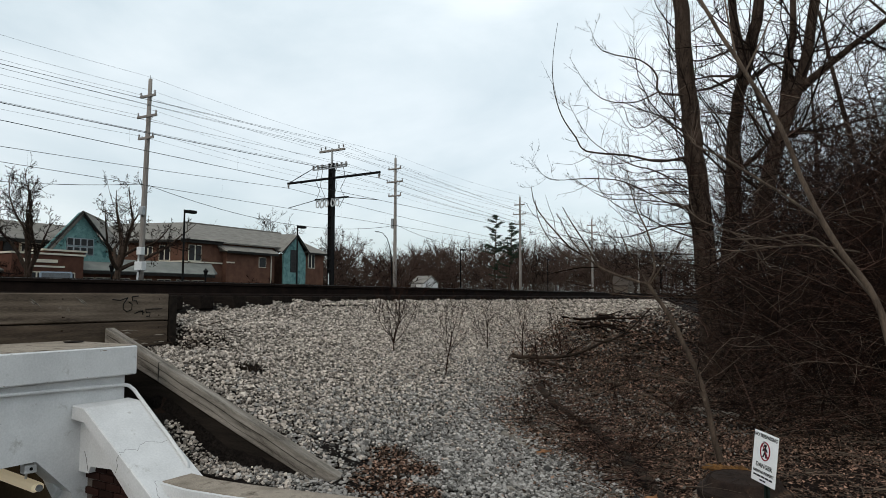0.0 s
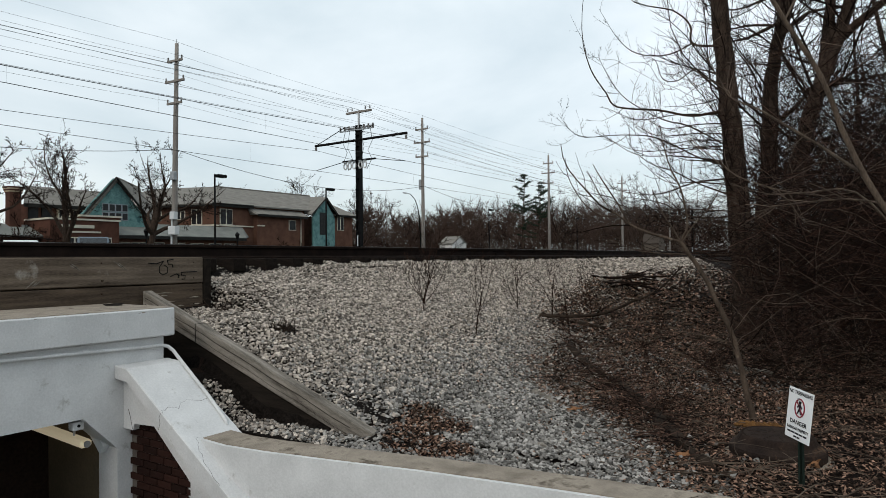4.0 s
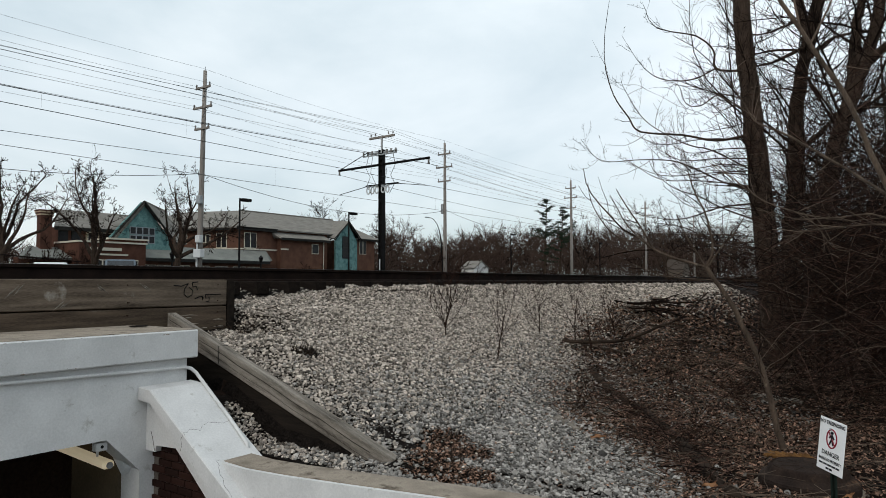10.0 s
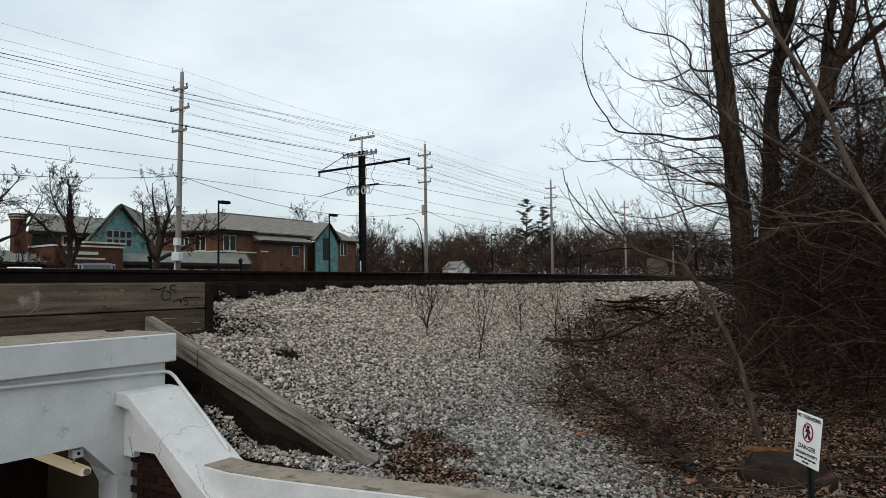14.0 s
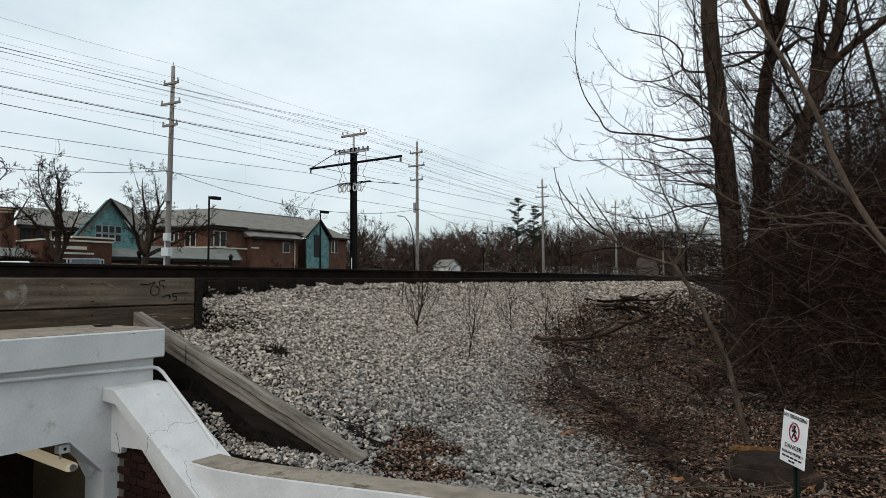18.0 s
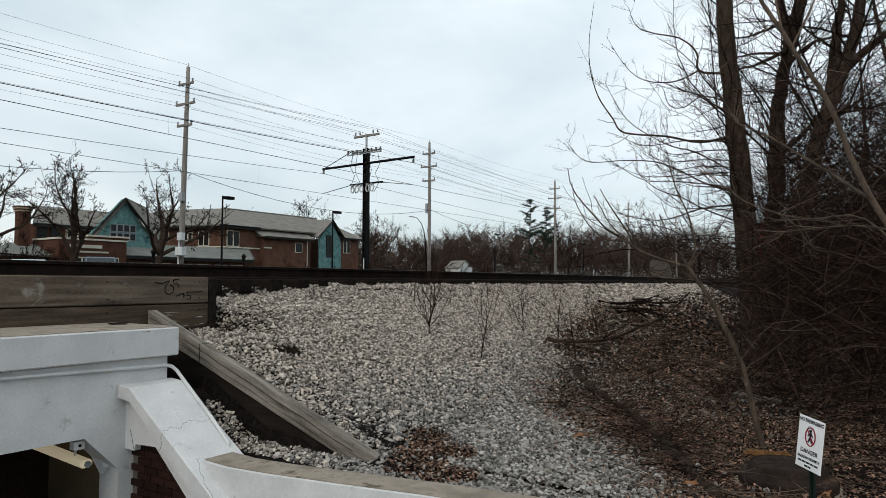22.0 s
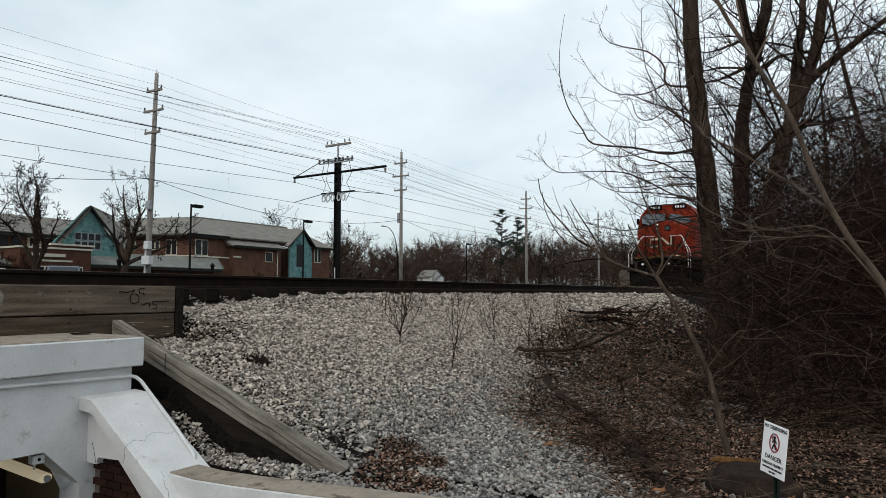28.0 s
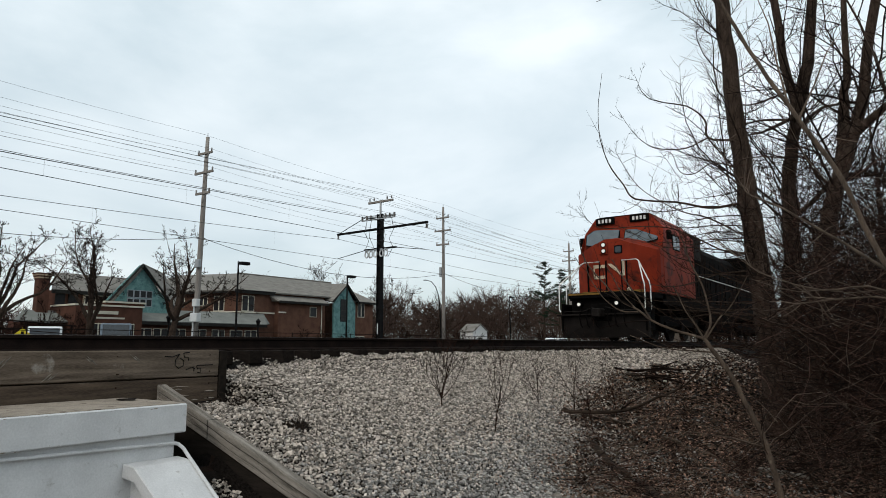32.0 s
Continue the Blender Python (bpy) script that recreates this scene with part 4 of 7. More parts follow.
    window(h, -56.97, 32.45, 34.85, 6.02, 6.72, 4, 1, TRIM_SLATE)
    window(h, -56.97, 32.45, 34.85, 5.26, 5.96, 4, 1, TRIM_SLATE)
    # small teal gable and the end wing
    part("gable_wall", prism([(58.1, g), (58.1, 6.7), (60.06, 9.05), (61.85, 6.7), (61.85, g)], "x", -56.95, -56.7), TEAL, h, "narrow teal gable")
    roof_sheet(h, [(-56.35, 60.06, 9.2), (-56.35, 57.45, 6.95), (-58.4, 57.9, 7.3), (-64.4, 65.4, 10.05)], SHINGLE)
    roof_sheet(h, [(-56.35, 60.06, 9.2), (-64.4, 65.4, 10.05), (-60.0, 66.5, 7.0), (-56.35, 62.3, 7.0)], SHINGLE)
    for a, b in (((57.45, 6.82), (60.06, 9.12)), ((60.06, 9.12), (62.3, 6.92))):
        part("barge_board", tube([(-56.33, a[0], a[1]), (-56.33, b[0], b[1])], 0.08, 4), TRIM_DARK, h)
    window(h, -56.67, 59.2, 60.35, 4.6, 7.3, 2, 4, TRIM_DARK)
    part("wall", block(-72, -57.4, 61.85, 65.9, g, 7.1), BRICK, h)
    roof_sheet(h, [(-56.9, 61.8, 7.2), (-56.9, 66.4, 7.2), (-64.0, 66.4, 9.9), (-64.0, 64.0, 9.9)], SHINGLE)
    part("fascia", block(-57.0, -56.88, 62.3, 66.3, 6.95, 7.18), TRIM_DARK, h)
    window(h, -57.37, 63.0, 64.25, 5.25, 7.0, 2, 1, TRIM_PALE)
    window(h, -57.37, 62.3, 64.3, 2.2, 2.9, 2, 1, TRIM_PALE)
    # ground-floor skirt roof and its wall
    roof_sheet(h, [(-58.0, 33.0, 5.1), (-54.7, 31.4, 3.9), (-54.7, 46.4, 3.9), (-57.6, 48.3, 5.15)], SKIRT, "green-grey skirt roof over the ground floor", name="skirt_roof")
    roof_sheet(h, [(-57.6, 48.3, 5.13), (-54.7, 46.4, 3.9), (-57.6, 49.2, 4.1)], SKIRT, name="skirt_roof")
    part("skirt_fascia", block(-54.8, -54.66, 31.4, 46.4, 3.58, 3.84), TRIM_DARK, h)
    part("ground_wall", block(-57.6, -55.5, 31.8, 46.2, g, 3.7), BRICK, h)
    for y0 in (32.6, 34.2, 36.0, 38.2, 40.3, 42.4, 44.2):
        window(h, -55.47, y0, y0 + 1.5, 2.0, 3.3, 2, 1, TRIM_PALE)
    # entrance terrace with pale bands
    part("terrace", block(-58.5, -54.6, 26.9, 32.6, g, 4.98), BRICK_DEEP, h)
    part("band", block(-58.6, -54.5, 26.8, 32.7, 4.98, 5.12), TRIM_PALE, h)
    part("band", block(-58.55, -54.55, 27.9, 31.0, 3.96, 4.10), TRIM_PALE, h)
    part("sign_panel", block(-54.6, -54.5, 27.5, 30.4, 4.34, 4.60), TRIM_PALE, h, "pale sign panel")
    part("balustrade", block(-57.5, -54.75, 29.4, 32.75, 5.12, 5.32), BRICK_DEEP, h)
    part("band", block(-57.6, -54.6, 29.3, 32.9, 5.32, 5.46), TRIM_PALE, h)
    part("pier", block(-54.75, -54.45, 26.85, 27.3, g, 4.9), BRICK_DEEP, h)
    window(h, -54.57, 30.4, 31.9, 2.3, 3.6, 2, 1, TRIM_PALE)
    window(h, -54.57, 28.0, 29.6, 2.3, 3.6, 2, 1, TRIM_PALE)
    # chimney, corbelled out at the top
    c = part("chimney", block(-58.3, -57.6, 25.3, 26.18, g, 7.1), BRICK_DEEP, h, "broad brick chimney")
    for k in range(5):
        w = 0.03 + 0.035 * k
        part("chimney_cap", block(-58.3 - w, -57.6 + w, 25.3 - w, 26.18 + w, 7.1 + 0.11 * k, 7.21 + 0.11 * k), BRICK_PALE if k in (1, 3) else BRICK_DEEP, c)
    roof_sheet(h, [(-58.2, 24.6, 4.65), (-55.6, 22.9, 3.7), (-55.6, 27.4, 3.7), (-58.2, 27.4, 4.65)], SKIRT, name="porch_roof")
    part("porch_wall", block(-58.2, -56.2, 23.6, 26.8, g, 3.75), BRICK_DEEP, h)
    for y0 in (23.9, 25.4):
        window(h, -56.17, y0, y0 + 1.2, 1.9, 3.1, 2, 1, TRIM_PALE)


make_hall()


def make_parking():
    tagged(part("road", block(-51.5, -33.5, -40, 130, 0.6, 1.035), ASPHALT), "dark asphalt car park", "car park", kind="structure")
    f = thing("fence", "low wire-mesh fence with a top rail beside the tracks", "fence")
    part("top_rail", tube([(-30, -30, 2.42), (-30, 110, 2.42)], 0.02, 6), RAIL, f)
    part("mid_rail", tube([(-30, -30, 1.75), (-30, 110, 1.75)], 0.012, 6), RAIL, f)
    for k in range(56):
        part("post", tube([(-30, -30 + 2.5 * k, 0.9), (-30, -30 + 2.5 * k, 2.46)], 0.025, 6), RAIL, f)
    for k in range(7):
        part("line_wire", tube([(-30, -30, 1.2 + 0.17 * k), (-30, 110, 1.2 + 0.17 * k)], 0.003, 3), RAIL, f)

    r = thing("handrail", "dark sloping handrail beside the far track", "handrail")
    part("top_rail", tube([(-30.0, 4.0, 3.31), (-30.0, 15.0, 2.56)], 0.03, 6), RAIL, r)
    part("mid_rail", tube([(-30.0, 4.0, 2.95), (-30.0, 15.0, 2.20)], 0.02, 6), RAIL, r)
    for k in range(7):
        part("post", tube([(-30.0, 4.0 + 1.8 * k, 0.9), (-30.0, 4.0 + 1.8 * k, 3.31 - 0.1227 * k)], 0.03, 6), RAIL, r)


make_parking()


def make_lamps():
    def lamp():
        p = thing("street_lamp", "tall dark car-park lamp with a flat head", "street lamp", group="car park lamps")
        part("pole", tube([(0, 0, 0.9), (0, 0, 6.9)], [0.085, 0.06], 8), BLACK_STEEL, p)
        part("base", lathe([(0.25, 0), (0.25, 0.85), (0.16, 0.95)], 12), CONCRETE, p)
        part("arm", tube([(0, 0, 6.8), (0.1, 0.22, 6.82)], 0.035, 6), BLACK_STEEL, p)
        part("head", block(-0.22, 0.22, 0.15, 0.95, 6.68, 6.90, 0.05), BLACK_STEEL, p)
        return p
    a = lamp()
    a.location = (-40.5, 31.55, 1.0)
    for x, y, turn in ((-40.8, 43.5, 0), (-42.2, 75.0, 0), (-41, 101.5, 0)):
        copy_thing(a, pose(x, y, 1.0, 0, 0, turn))
    s = thing("lantern_post", "short dark lantern post by the building", "street lamp", group="lantern posts")
    part("post", tube([(0, 0, 0), (0, 0, 2.6)], 0.06, 8), BLACK_STEEL, s)
    part("lantern", lathe([(0.10, 2.6), (0.20, 3.0), (0.26, 3.04), (0.03, 3.3)], 8), BLACK_STEEL, s)
    s.location = (-50, 32.2, 1.0)
    copy_thing(s, pose(-51.5, 42.6, 1.0))
    d = thing("cobra_lamp", "thin dark curved-arm road lamp beside the pole", "street lamp")
    part("pole", tube([(0, 0, 0), (0, -0.1, 3.0), (0, -0.35, 5.6)], [0.085, 0.07, 0.055], 8), BLACK_STEEL, d)
    part("arm", tube([(0, -0.35, 5.5), (-0.05, -0.55, 6.5), (-0.12, -0.95, 7.3), (-0.25, -1.6, 7.85), (-0.4, -2.2, 7.95)], [0.055, 0.05, 0.045, 0.04, 0.035], 6), BLACK_STEEL, d)
    part("head", block(-0.52, -0.3, -2.75, -2.1, 7.88, 7.99, 0.03), GREY_STEEL, d)
    d.location = (-44, 62.4, 1.0)


make_lamps()


def make_car(name, x, y, turn, length, width, tall, paint, label, van=False):
    c = thing(name, label, "car", pose(x, y, 1.035, 0, 0, turn), "parked cars")
    L, W = length / 2, width / 2
    body = prism([(-L, 0.30), (-L, 0.75), (-L + 0.1, 0.98), (L - 1.1, 1.0), (L - 0.1, 0.82), (L, 0.6), (L, 0.30)], "y", -W, W, 0.06)
    part("body", body, paint, c)
    top = [(-L + 0.12, 0.99), (-L + (0.30 if van else 0.55), tall), (L - (1.9 if van else 2.1), tall), (L - 1.15, 1.0)]
    cabin = prism(top, "y", -W + 0.10, W - 0.10, 0.07)
    part("cabin", cabin, paint, c)
    part("rear_window", prism([(-L + 0.16, 1.05), (-L + (0.30 if van else 0.52), tall - 0.10), (-L + (0.26 if van else 0.48), tall - 0.10), (-L + 0.11, 1.05)], "y", -W + 0.22, W - 0.22), CAR_GLASS, c)
    part("windscreen", prism([(L - 1.13, 1.05), (L - (1.86 if van else 2.05), tall - 0.08), (L - (1.82 if van else 2.01), tall - 0.08), (L - 1.08, 1.05)], "y", -W + 0.22, W - 0.22), CAR_GLASS, c)
    for s in (-1, 1):
        part("side_window", prism([(-L + 0.4, 1.05), (-L + 0.7, tall - 0.12), (L - 2.15, tall - 0.12), (L - 1.45, 1.05)], "y", s * (W - 0.12), s * (W - 0.085)), CAR_GLASS, c)
        for a in (-L + 0.85, L - 0.9):
            w = part("wheel", tube([(a, s * (W - 0.22), 0.33), (a, s * (W + 0.01), 0.33)], 0.33, 16), BLACK_STEEL, c)
            part("rim", tube([(a, s * (W + 0.005), 0.33), (a, s * (W + 0.02), 0.33)], 0.2, 12), GREY_STEEL, w)
    return c


BLUE_GREY = surface("blue_grey_car_paint", (0.14, 0.17, 0.20), (0.11, 0.135, 0.16), 0.3, 0.3, 2, 30, 0.0)
WHITE_CAR = surface("white_car_paint", (0.78, 0.79, 0.80), (0.70, 0.71, 0.72), 0.3, 0, 2, 30, 0.0)
SILVER = surface("silver_car_paint", (0.45, 0.46, 0.47), (0.38, 0.39, 0.40), 0.3, 0.5, 2, 30, 0.0)
make_car("car", -40.2, 22.4, -28, 4.7, 1.9, 2.05, BLUE_GREY, "blue-grey parked sport utility car", True)
make_car("car", -40.4, 18.4, 155, 4.6, 1.85, 1.74, WHITE_CAR, "white parked hatchback car", True)
make_car("car", -34.5, 73.0, 90, 4.9, 1.85, 1.50, WHITE_CAR, "white parked saloon car")
make_car("car", -40.0, 13.0, -25, 4.6, 1.85, 1.5, SILVER, "silver parked saloon car")


def make_warning_sign():
    s = thing("road_sign", "yellow diamond warning sign on a thin post", "sign", pose(-33, 14.1, 1.0, 0, 0, 62))
    part("post", tube([(0, 0, 0), (0, 0, 1.5)], 0.03, 6), GREY_STEEL, s)
    yellow = surface("yellow_sign_paint", (0.70, 0.58, 0.04), (0.60, 0.48, 0.03), 0.5, 0, 5, 40, 0.0)
    part("panel", prism([(-0.32, 1.22), (0, 1.54), (0.32, 1.22), (0, 0.90)], "y", -0.05, -0.03), yellow, s, "yellow diamond panel")
    part("symbol", block(-0.06, 0.06, -0.055, -0.05, 1.08, 1.36), BLACK_STEEL, s)


make_warning_sign()


def make_houses():
    siding = surface("white_siding", (0.72, 0.71, 0.69), (0.60, 0.59, 0.57), 0.8, 0, 2, 20, 0.2, stretch=(1, 1, 8))
    tan = surface("tan_siding", (0.13, 0.105, 0.085), (0.08, 0.066, 0.054), 0.8, 0, 2, 20, 0.2)
    brown = surface("brown_shingles", (0.075, 0.06, 0.05), (0.045, 0.037, 0.031), 0.95, 0, 2, 14, 0.4)
    for x, y, w, hgt, mat, lab in ((-58, 90.9, 4.3, 2.9, siding, "small white garage with a gable roof among the trees"), (-44, 158.5, 5.5, 3.6, tan, "tan gabled house far along the road"), (-46, 190, 10, 5.0, tan, "tan house far along the road")):
        b = thing("house", lab, "house")
        deep = 2.5 if w < 5 else 4.0
        pitch = 0.26 if w < 5 else 0.4
        part("wall", prism([(y, 0.8), (y, 1 + hgt), (y + w / 2, 1 + hgt + w * pitch), (y + w, 1 + hgt), (y + w, 0.8)], "x", x - deep, x), mat, b)
        gable_roof(b, x - deep, x, y, y + w, 1 + hgt, 1 + hgt + w * pitch + 0.02, "x", SHINGLE if w < 5 else brown, 0.15)
        window(b, x + 0.03, y + w * 0.35, y + w * 0.65, 1.9, 3.0, 2, 1, TRIM_PALE)


make_houses()


def make_pine(x, y, h, seed, lean=0.02):
    """A tall irregular conifer: whorls of drooping boughs with needle tufts."""
    rng = np.random.default_rng(seed)
    t = thing("pine_tree", "tall irregular dark green pine tree", "tree", pose(x, y, 1.0), "pines")
    runs, v, f_all = [], [], []
    runs.append(bough(rng, (0, 0, -0.1), (lean, 0.5 * lean, 1), h, 0.2, 0.02, 12, 0.02, 0.02))
    up = runs[0][0]
    for f in np.sort(np.concatenate([rng.uniform(0.28, 0.70, 9), np.linspace(0.55, 0.985, 15)])):
        z = h * f
        at = np.array([np.interp(z, up[:, 2], up[:, k]) for k in range(3)])
        reach = (1 - f) ** 0.6 * h * 0.25 + 0.35
        a = rng.uniform(0, 2 * math.pi)
        L = reach * rng.uniform(0.45, 1.45)
        limb = bough(rng, at, (math.cos(a), math.sin(a), rng.uniform(-0.05, 0.3)), L, 0.06, 0.015, 6, 0.07, 0.05)
        runs.append(limb)
        for p in np.repeat(limb[0][1:], 20, 0):
            c = p + rng.normal(0, 1, 3) * (0.20, 0.20, 0.05) + (0, 0, 0.04)
            for _ in range(2):
                d = rng.normal(size=3) * (1, 1, 0.4) + (0, 0, 0.45)
                d /= np.linalg.norm(d)
                s = np.cross(d, rng.normal(size=3))
                s /= np.linalg.norm(s)
                L2 = rng.uniform(0.18, 0.36)
                k = len(v)
                v += [c - s * 0.04, c + s * 0.04, c + d * L2]
                f_all.append((k, k + 1, k + 2))
    trunk = new("trunk", segments_mesh("trunk", runs, 6, BARK))
    trunk.parent = t
    n = new("crown", raw_mesh("crown", v, f_all, NEEDLE))
    n.parent = t
    tagged(n, "dark green needles")


# ---- the locomotive: front towards -y, origin on the rail head below its nose ----
LOCO_RED = surface("orange_red_paint", (0.26, 0.031, 0.012), (0.13, 0.017, 0.008), 0.6, 0, 1.6, 40, 0.05, stain=(0.055, 0.015, 0.010), stain_scale=1.3, stain_at=0.52)
LOCO_BLACK = surface("near_black_paint", (0.0055, 0.0048, 0.0044), (0.002, 0.002, 0.002), 0.8, 0, 1.5, 40, 0.1, spec=0.02)
LOCO_GREY = surface("dusty_plow_steel", (0.022, 0.018, 0.016), (0.007, 0.006, 0.0055), 0.8, 0.1, 2, 40, 0.1)
LOCO_WHITE = surface("soiled_white_paint", (0.62, 0.52, 0.38), (0.45, 0.36, 0.25), 0.6, 0, 3, 50, 0.0)
RAILING = surface("white_handrail_paint", (0.78, 0.77, 0.74), (0.62, 0.60, 0.57), 0.5, 0, 5, 50, 0.0)
GOLD = surface("dull_yellow_stripe", (0.25, 0.14, 0.03), (0.12, 0.065, 0.02), 0.6, 0, 5, 50, 0.0)
# opaque panes: the sky mirrored in them is put into the grey-blue base
SCREEN = glassy("windscreen_glass", (0.12, 0.145, 0.16), 0.08, 0.5)
LAMP_ON = glow("lit_headlight", (0.70, 0.67, 0.61), 0.35)
WHEEL_R = 0.51


def sections(rows, bm=None):
    """A body lofted through outlines of equal length, given as lists of points."""
    own = bmesh.new() if bm is None else bm
    rings = [[own.verts.new(p) for p in r] for r in rows]
    for r, s in zip(rings, rings[1:]):
        for k in range(len(r)):
            j = (k + 1) % len(r)
            own.faces.new((r[k], r[j], s[j], s[k]))
    own.faces.new(rings[0][::-1])
    own.faces.new(rings[-1])
    bmesh.ops.recalc_face_normals(own, faces=own.faces[:])
    return own


def make_locomotive():
    c = thing("locomotive", "orange-red diesel locomotive with black underframe and lit headlights", "locomotive", pose(TRACK_X, 80, RAIL_Z + 0.189))
    # short nose, swept back at both sides and rising to the windscreens
    def nose_ring(y, w, side, top):
        return [(-w, y, 1.72), (-w, y, side), (-w * 0.55, y, side + (top - side) * 0.62), (-0.22, y, top), (0.22, y, top), (w * 0.55, y, side + (top - side) * 0.62), (w, y, side), (w, y, 1.72)]
    nose = sections([nose_ring(0.42, 0.70, 3.54, 3.74), nose_ring(0.62, 1.05, 3.42, 3.78), nose_ring(0.92, 1.46, 3.28, 3.82), nose_ring(1.10, 1.53, 3.30, 3.84), nose_ring(1.45, 1.55, 3.44, 3.90)])
    n = part("nose", nose, LOCO_RED, c, "orange-red short nose")
    cab_out = [(-1.56, 1.72), (-1.56, 3.55), (-1.50, 4.22), (-1.05, 4.80), (1.05, 4.80), (1.50, 4.22), (1.56, 3.55), (1.56, 1.72)]
    cab = sections([[(x, y + (0.34 if z > 4.1 else 0.0), z) for x, z in cab_out] for y in (1.38, 5.3)])
    part("cab", cab, LOCO_RED, c, "orange-red cab")
    part("cab_roof", sections([[(x, y, z) for x, z in ((-1.05, 4.80), (-0.9, 4.85), (0.9, 4.85), (1.05, 4.80))] for y in (1.78, 5.3)]), LOCO_BLACK, c)
    # windscreens, leaning back
    for s in (-1, 1):
        edge = [(0.09, 3.85), (0.09, 4.33), (1.13, 4.38), (1.42, 4.17), (1.37, 3.71), (1.0, 3.64)]
        lean = lambda z: 1.365 + max(0.0, z - 3.55) * 0.50  # noqa: E731
        fr = sections([[(s * x, lean(z) + d, z) for x, z in edge] for d in (-0.035, 0.05)])
        w = part("windscreen", fr, LOCO_BLACK, c, "dark rubber-framed windscreen")
        pane = [(0.12, 3.88), (0.12, 4.30), (1.11, 4.36), (1.39, 4.16), (1.34, 3.75), (0.98, 3.67)]
        part("pane", sections([[(s * x, lean(z) + d, z) for x, z in pane] for d in (-0.045, -0.02)]), SCREEN, w)
        part("wiper", tube([(s * 0.62, lean(3.78) - 0.05, 3.80), (s * 0.80, lean(4.1) - 0.055, 4.14)], 0.008, 4), LOCO_BLACK, w)
        b = part("number_board", block(s * 0.66 - 0.36, s * 0.66 + 0.36, 1.62, 1.80, 4.53, 4.79, 0.01), LOCO_BLACK, c, "black number board with pale bars")
        for k in range(4):
            x = s * 0.66 - 0.21 + 0.14 * k
            part("figure_bar", block(x - 0.04, x + 0.04, 1.605, 1.62, 4.59, 4.73), RAILING, b)
        # side window and side grab rails
        v = part("side_window", block(s * 1.54 - 0.02, s * 1.54 + 0.03, 2.5, 3.4, 3.45, 4.05, 0.01), LOCO_BLACK, c)
        part("pane", block(s * 1.572 - 0.008, s * 1.572 + 0.008, 2.56, 2.94, 3.50, 4.0), SCREEN, v)
        part("pane", block(s * 1.572 - 0.008, s * 1.572 + 0.008, 2.98, 3.36, 3.50, 4.0), SCREEN, v)
        part("mirror", block(s * 1.66 - 0.08, s * 1.66 + 0.08, 1.75, 1.80, 3.75, 4.1, 0.01), LOCO_BLACK, c)
    # nose details
    h = part("headlight", block(-0.40, -0.12, 0.37, 0.52, 3.18, 3.66, 0.01), LOCO_RED, n, "red headlight box with two lit lamps")
    for z in (3.30, 3.53):
        part("bezel", tube([(-0.26, 0.360, z), (-0.26, 0.375, z)], 0.10, 14), LOCO_BLACK, h)
        part("lamp", tube([(-0.26, 0.352, z), (-0.26, 0.362, z)], 0.066, 14), LAMP_ON, h)
    d = part("nose_window", block(0.10, 0.44, 0.40, 0.5, 3.16, 3.50, 0.04), LOCO_BLACK, n)
    part("pane", block(0.14, 0.40, 0.385, 0.405, 3.20, 3.46, 0.03), CAR_GLASS, d)
    part("door_seam", block(-0.23, -0.17, 0.40, 0.5, 1.80, 2.95), LOCO_BLACK, n, "dark recess beside the nose door")
    part("door_seam", block(0.52, 0.57, 0.405, 0.5, 1.80, 2.95), LOCO_BLACK, n)
    part("door_seam", block(-0.95, -0.90, 0.48, 0.58, 1.80, 2.85), LOCO_BLACK, n)
    # emblem in plain pale bars
    for x0, x1, z0, z1 in ((-0.66, -0.25, 2.68, 2.80), (-0.66, -0.25, 2.28, 2.40), (-0.67, -0.63, 2.28, 2.80), (0.38, 0.48, 2.36, 2.88)):
        part("emblem_bar", block(x0, x1, 0.412, 0.425, z0, z1), LOCO_WHITE, n)
    part("emblem_bar", prism([(-0.15, 2.82), (0.0, 2.82), (0.46, 2.38), (0.31, 2.38)], "y", 0.412, 0.42), LOCO_WHITE, n)
    # front platform, pilot, plow
    part("deck", block(-1.15, 1.15, -0.75, 0.2, 1.50, 1.70, 0.015, block(-1.52, 1.52, 0.16, 1.5, 1.50, 1.70, 0.015)), LOCO_BLACK, c)
    part("deck_stripe", block(-1.15, 0.0, -0.762, -0.75, 1.62, 1.68), GOLD, c, "dull yellow stripe on the deck edge")
    part("nose_sill", block(-1.12, 1.12, 0.395, 0.42, 1.72, 1.82), GOLD, c)
    part("pilot", block(-1.10, 1.10, -0.58, -0.40, 0.85, 1.52, 0.02), LOCO_BLACK, c)
    for s in (-1, 1):
        part("step_well", block(s * 1.48 - 0.03, s * 1.48 + 0.03, -0.55, 0.25, 0.35, 1.35, 0.01), LOCO_BLACK, c)
        part("uncoupling_lever", tube([(s * 0.2, -0.80, 1.18), (s * 0.6, -0.78, 1.05), (s * 1.3, -0.74, 1.05), (s * 1.42, -0.76, 0.88)], 0.016, 6), LOCO_GREY, c)
    plow = sections([[(x, y, z) for x, z, y in ((-1.55, 0.12, -0.45), (-1.55, 0.90, -0.53), (0, 0.90, -0.73), (1.55, 0.90, -0.53), (1.55, 0.12, -0.45), (0, 0.12, -0.87))], [(x, -0.33, z) for x, z in ((-1.55, 0.12), (-1.55, 0.90), (0, 0.90), (1.55, 0.90), (1.55, 0.12), (0, 0.12))]])
    part("plow", plow, LOCO_GREY, c, "dusty grey snowplow")
    part("plow_lip", block(-1.6, 1.6, -0.78, -0.45, 0.90, 0.955, 0.01), LOCO_GREY, c)
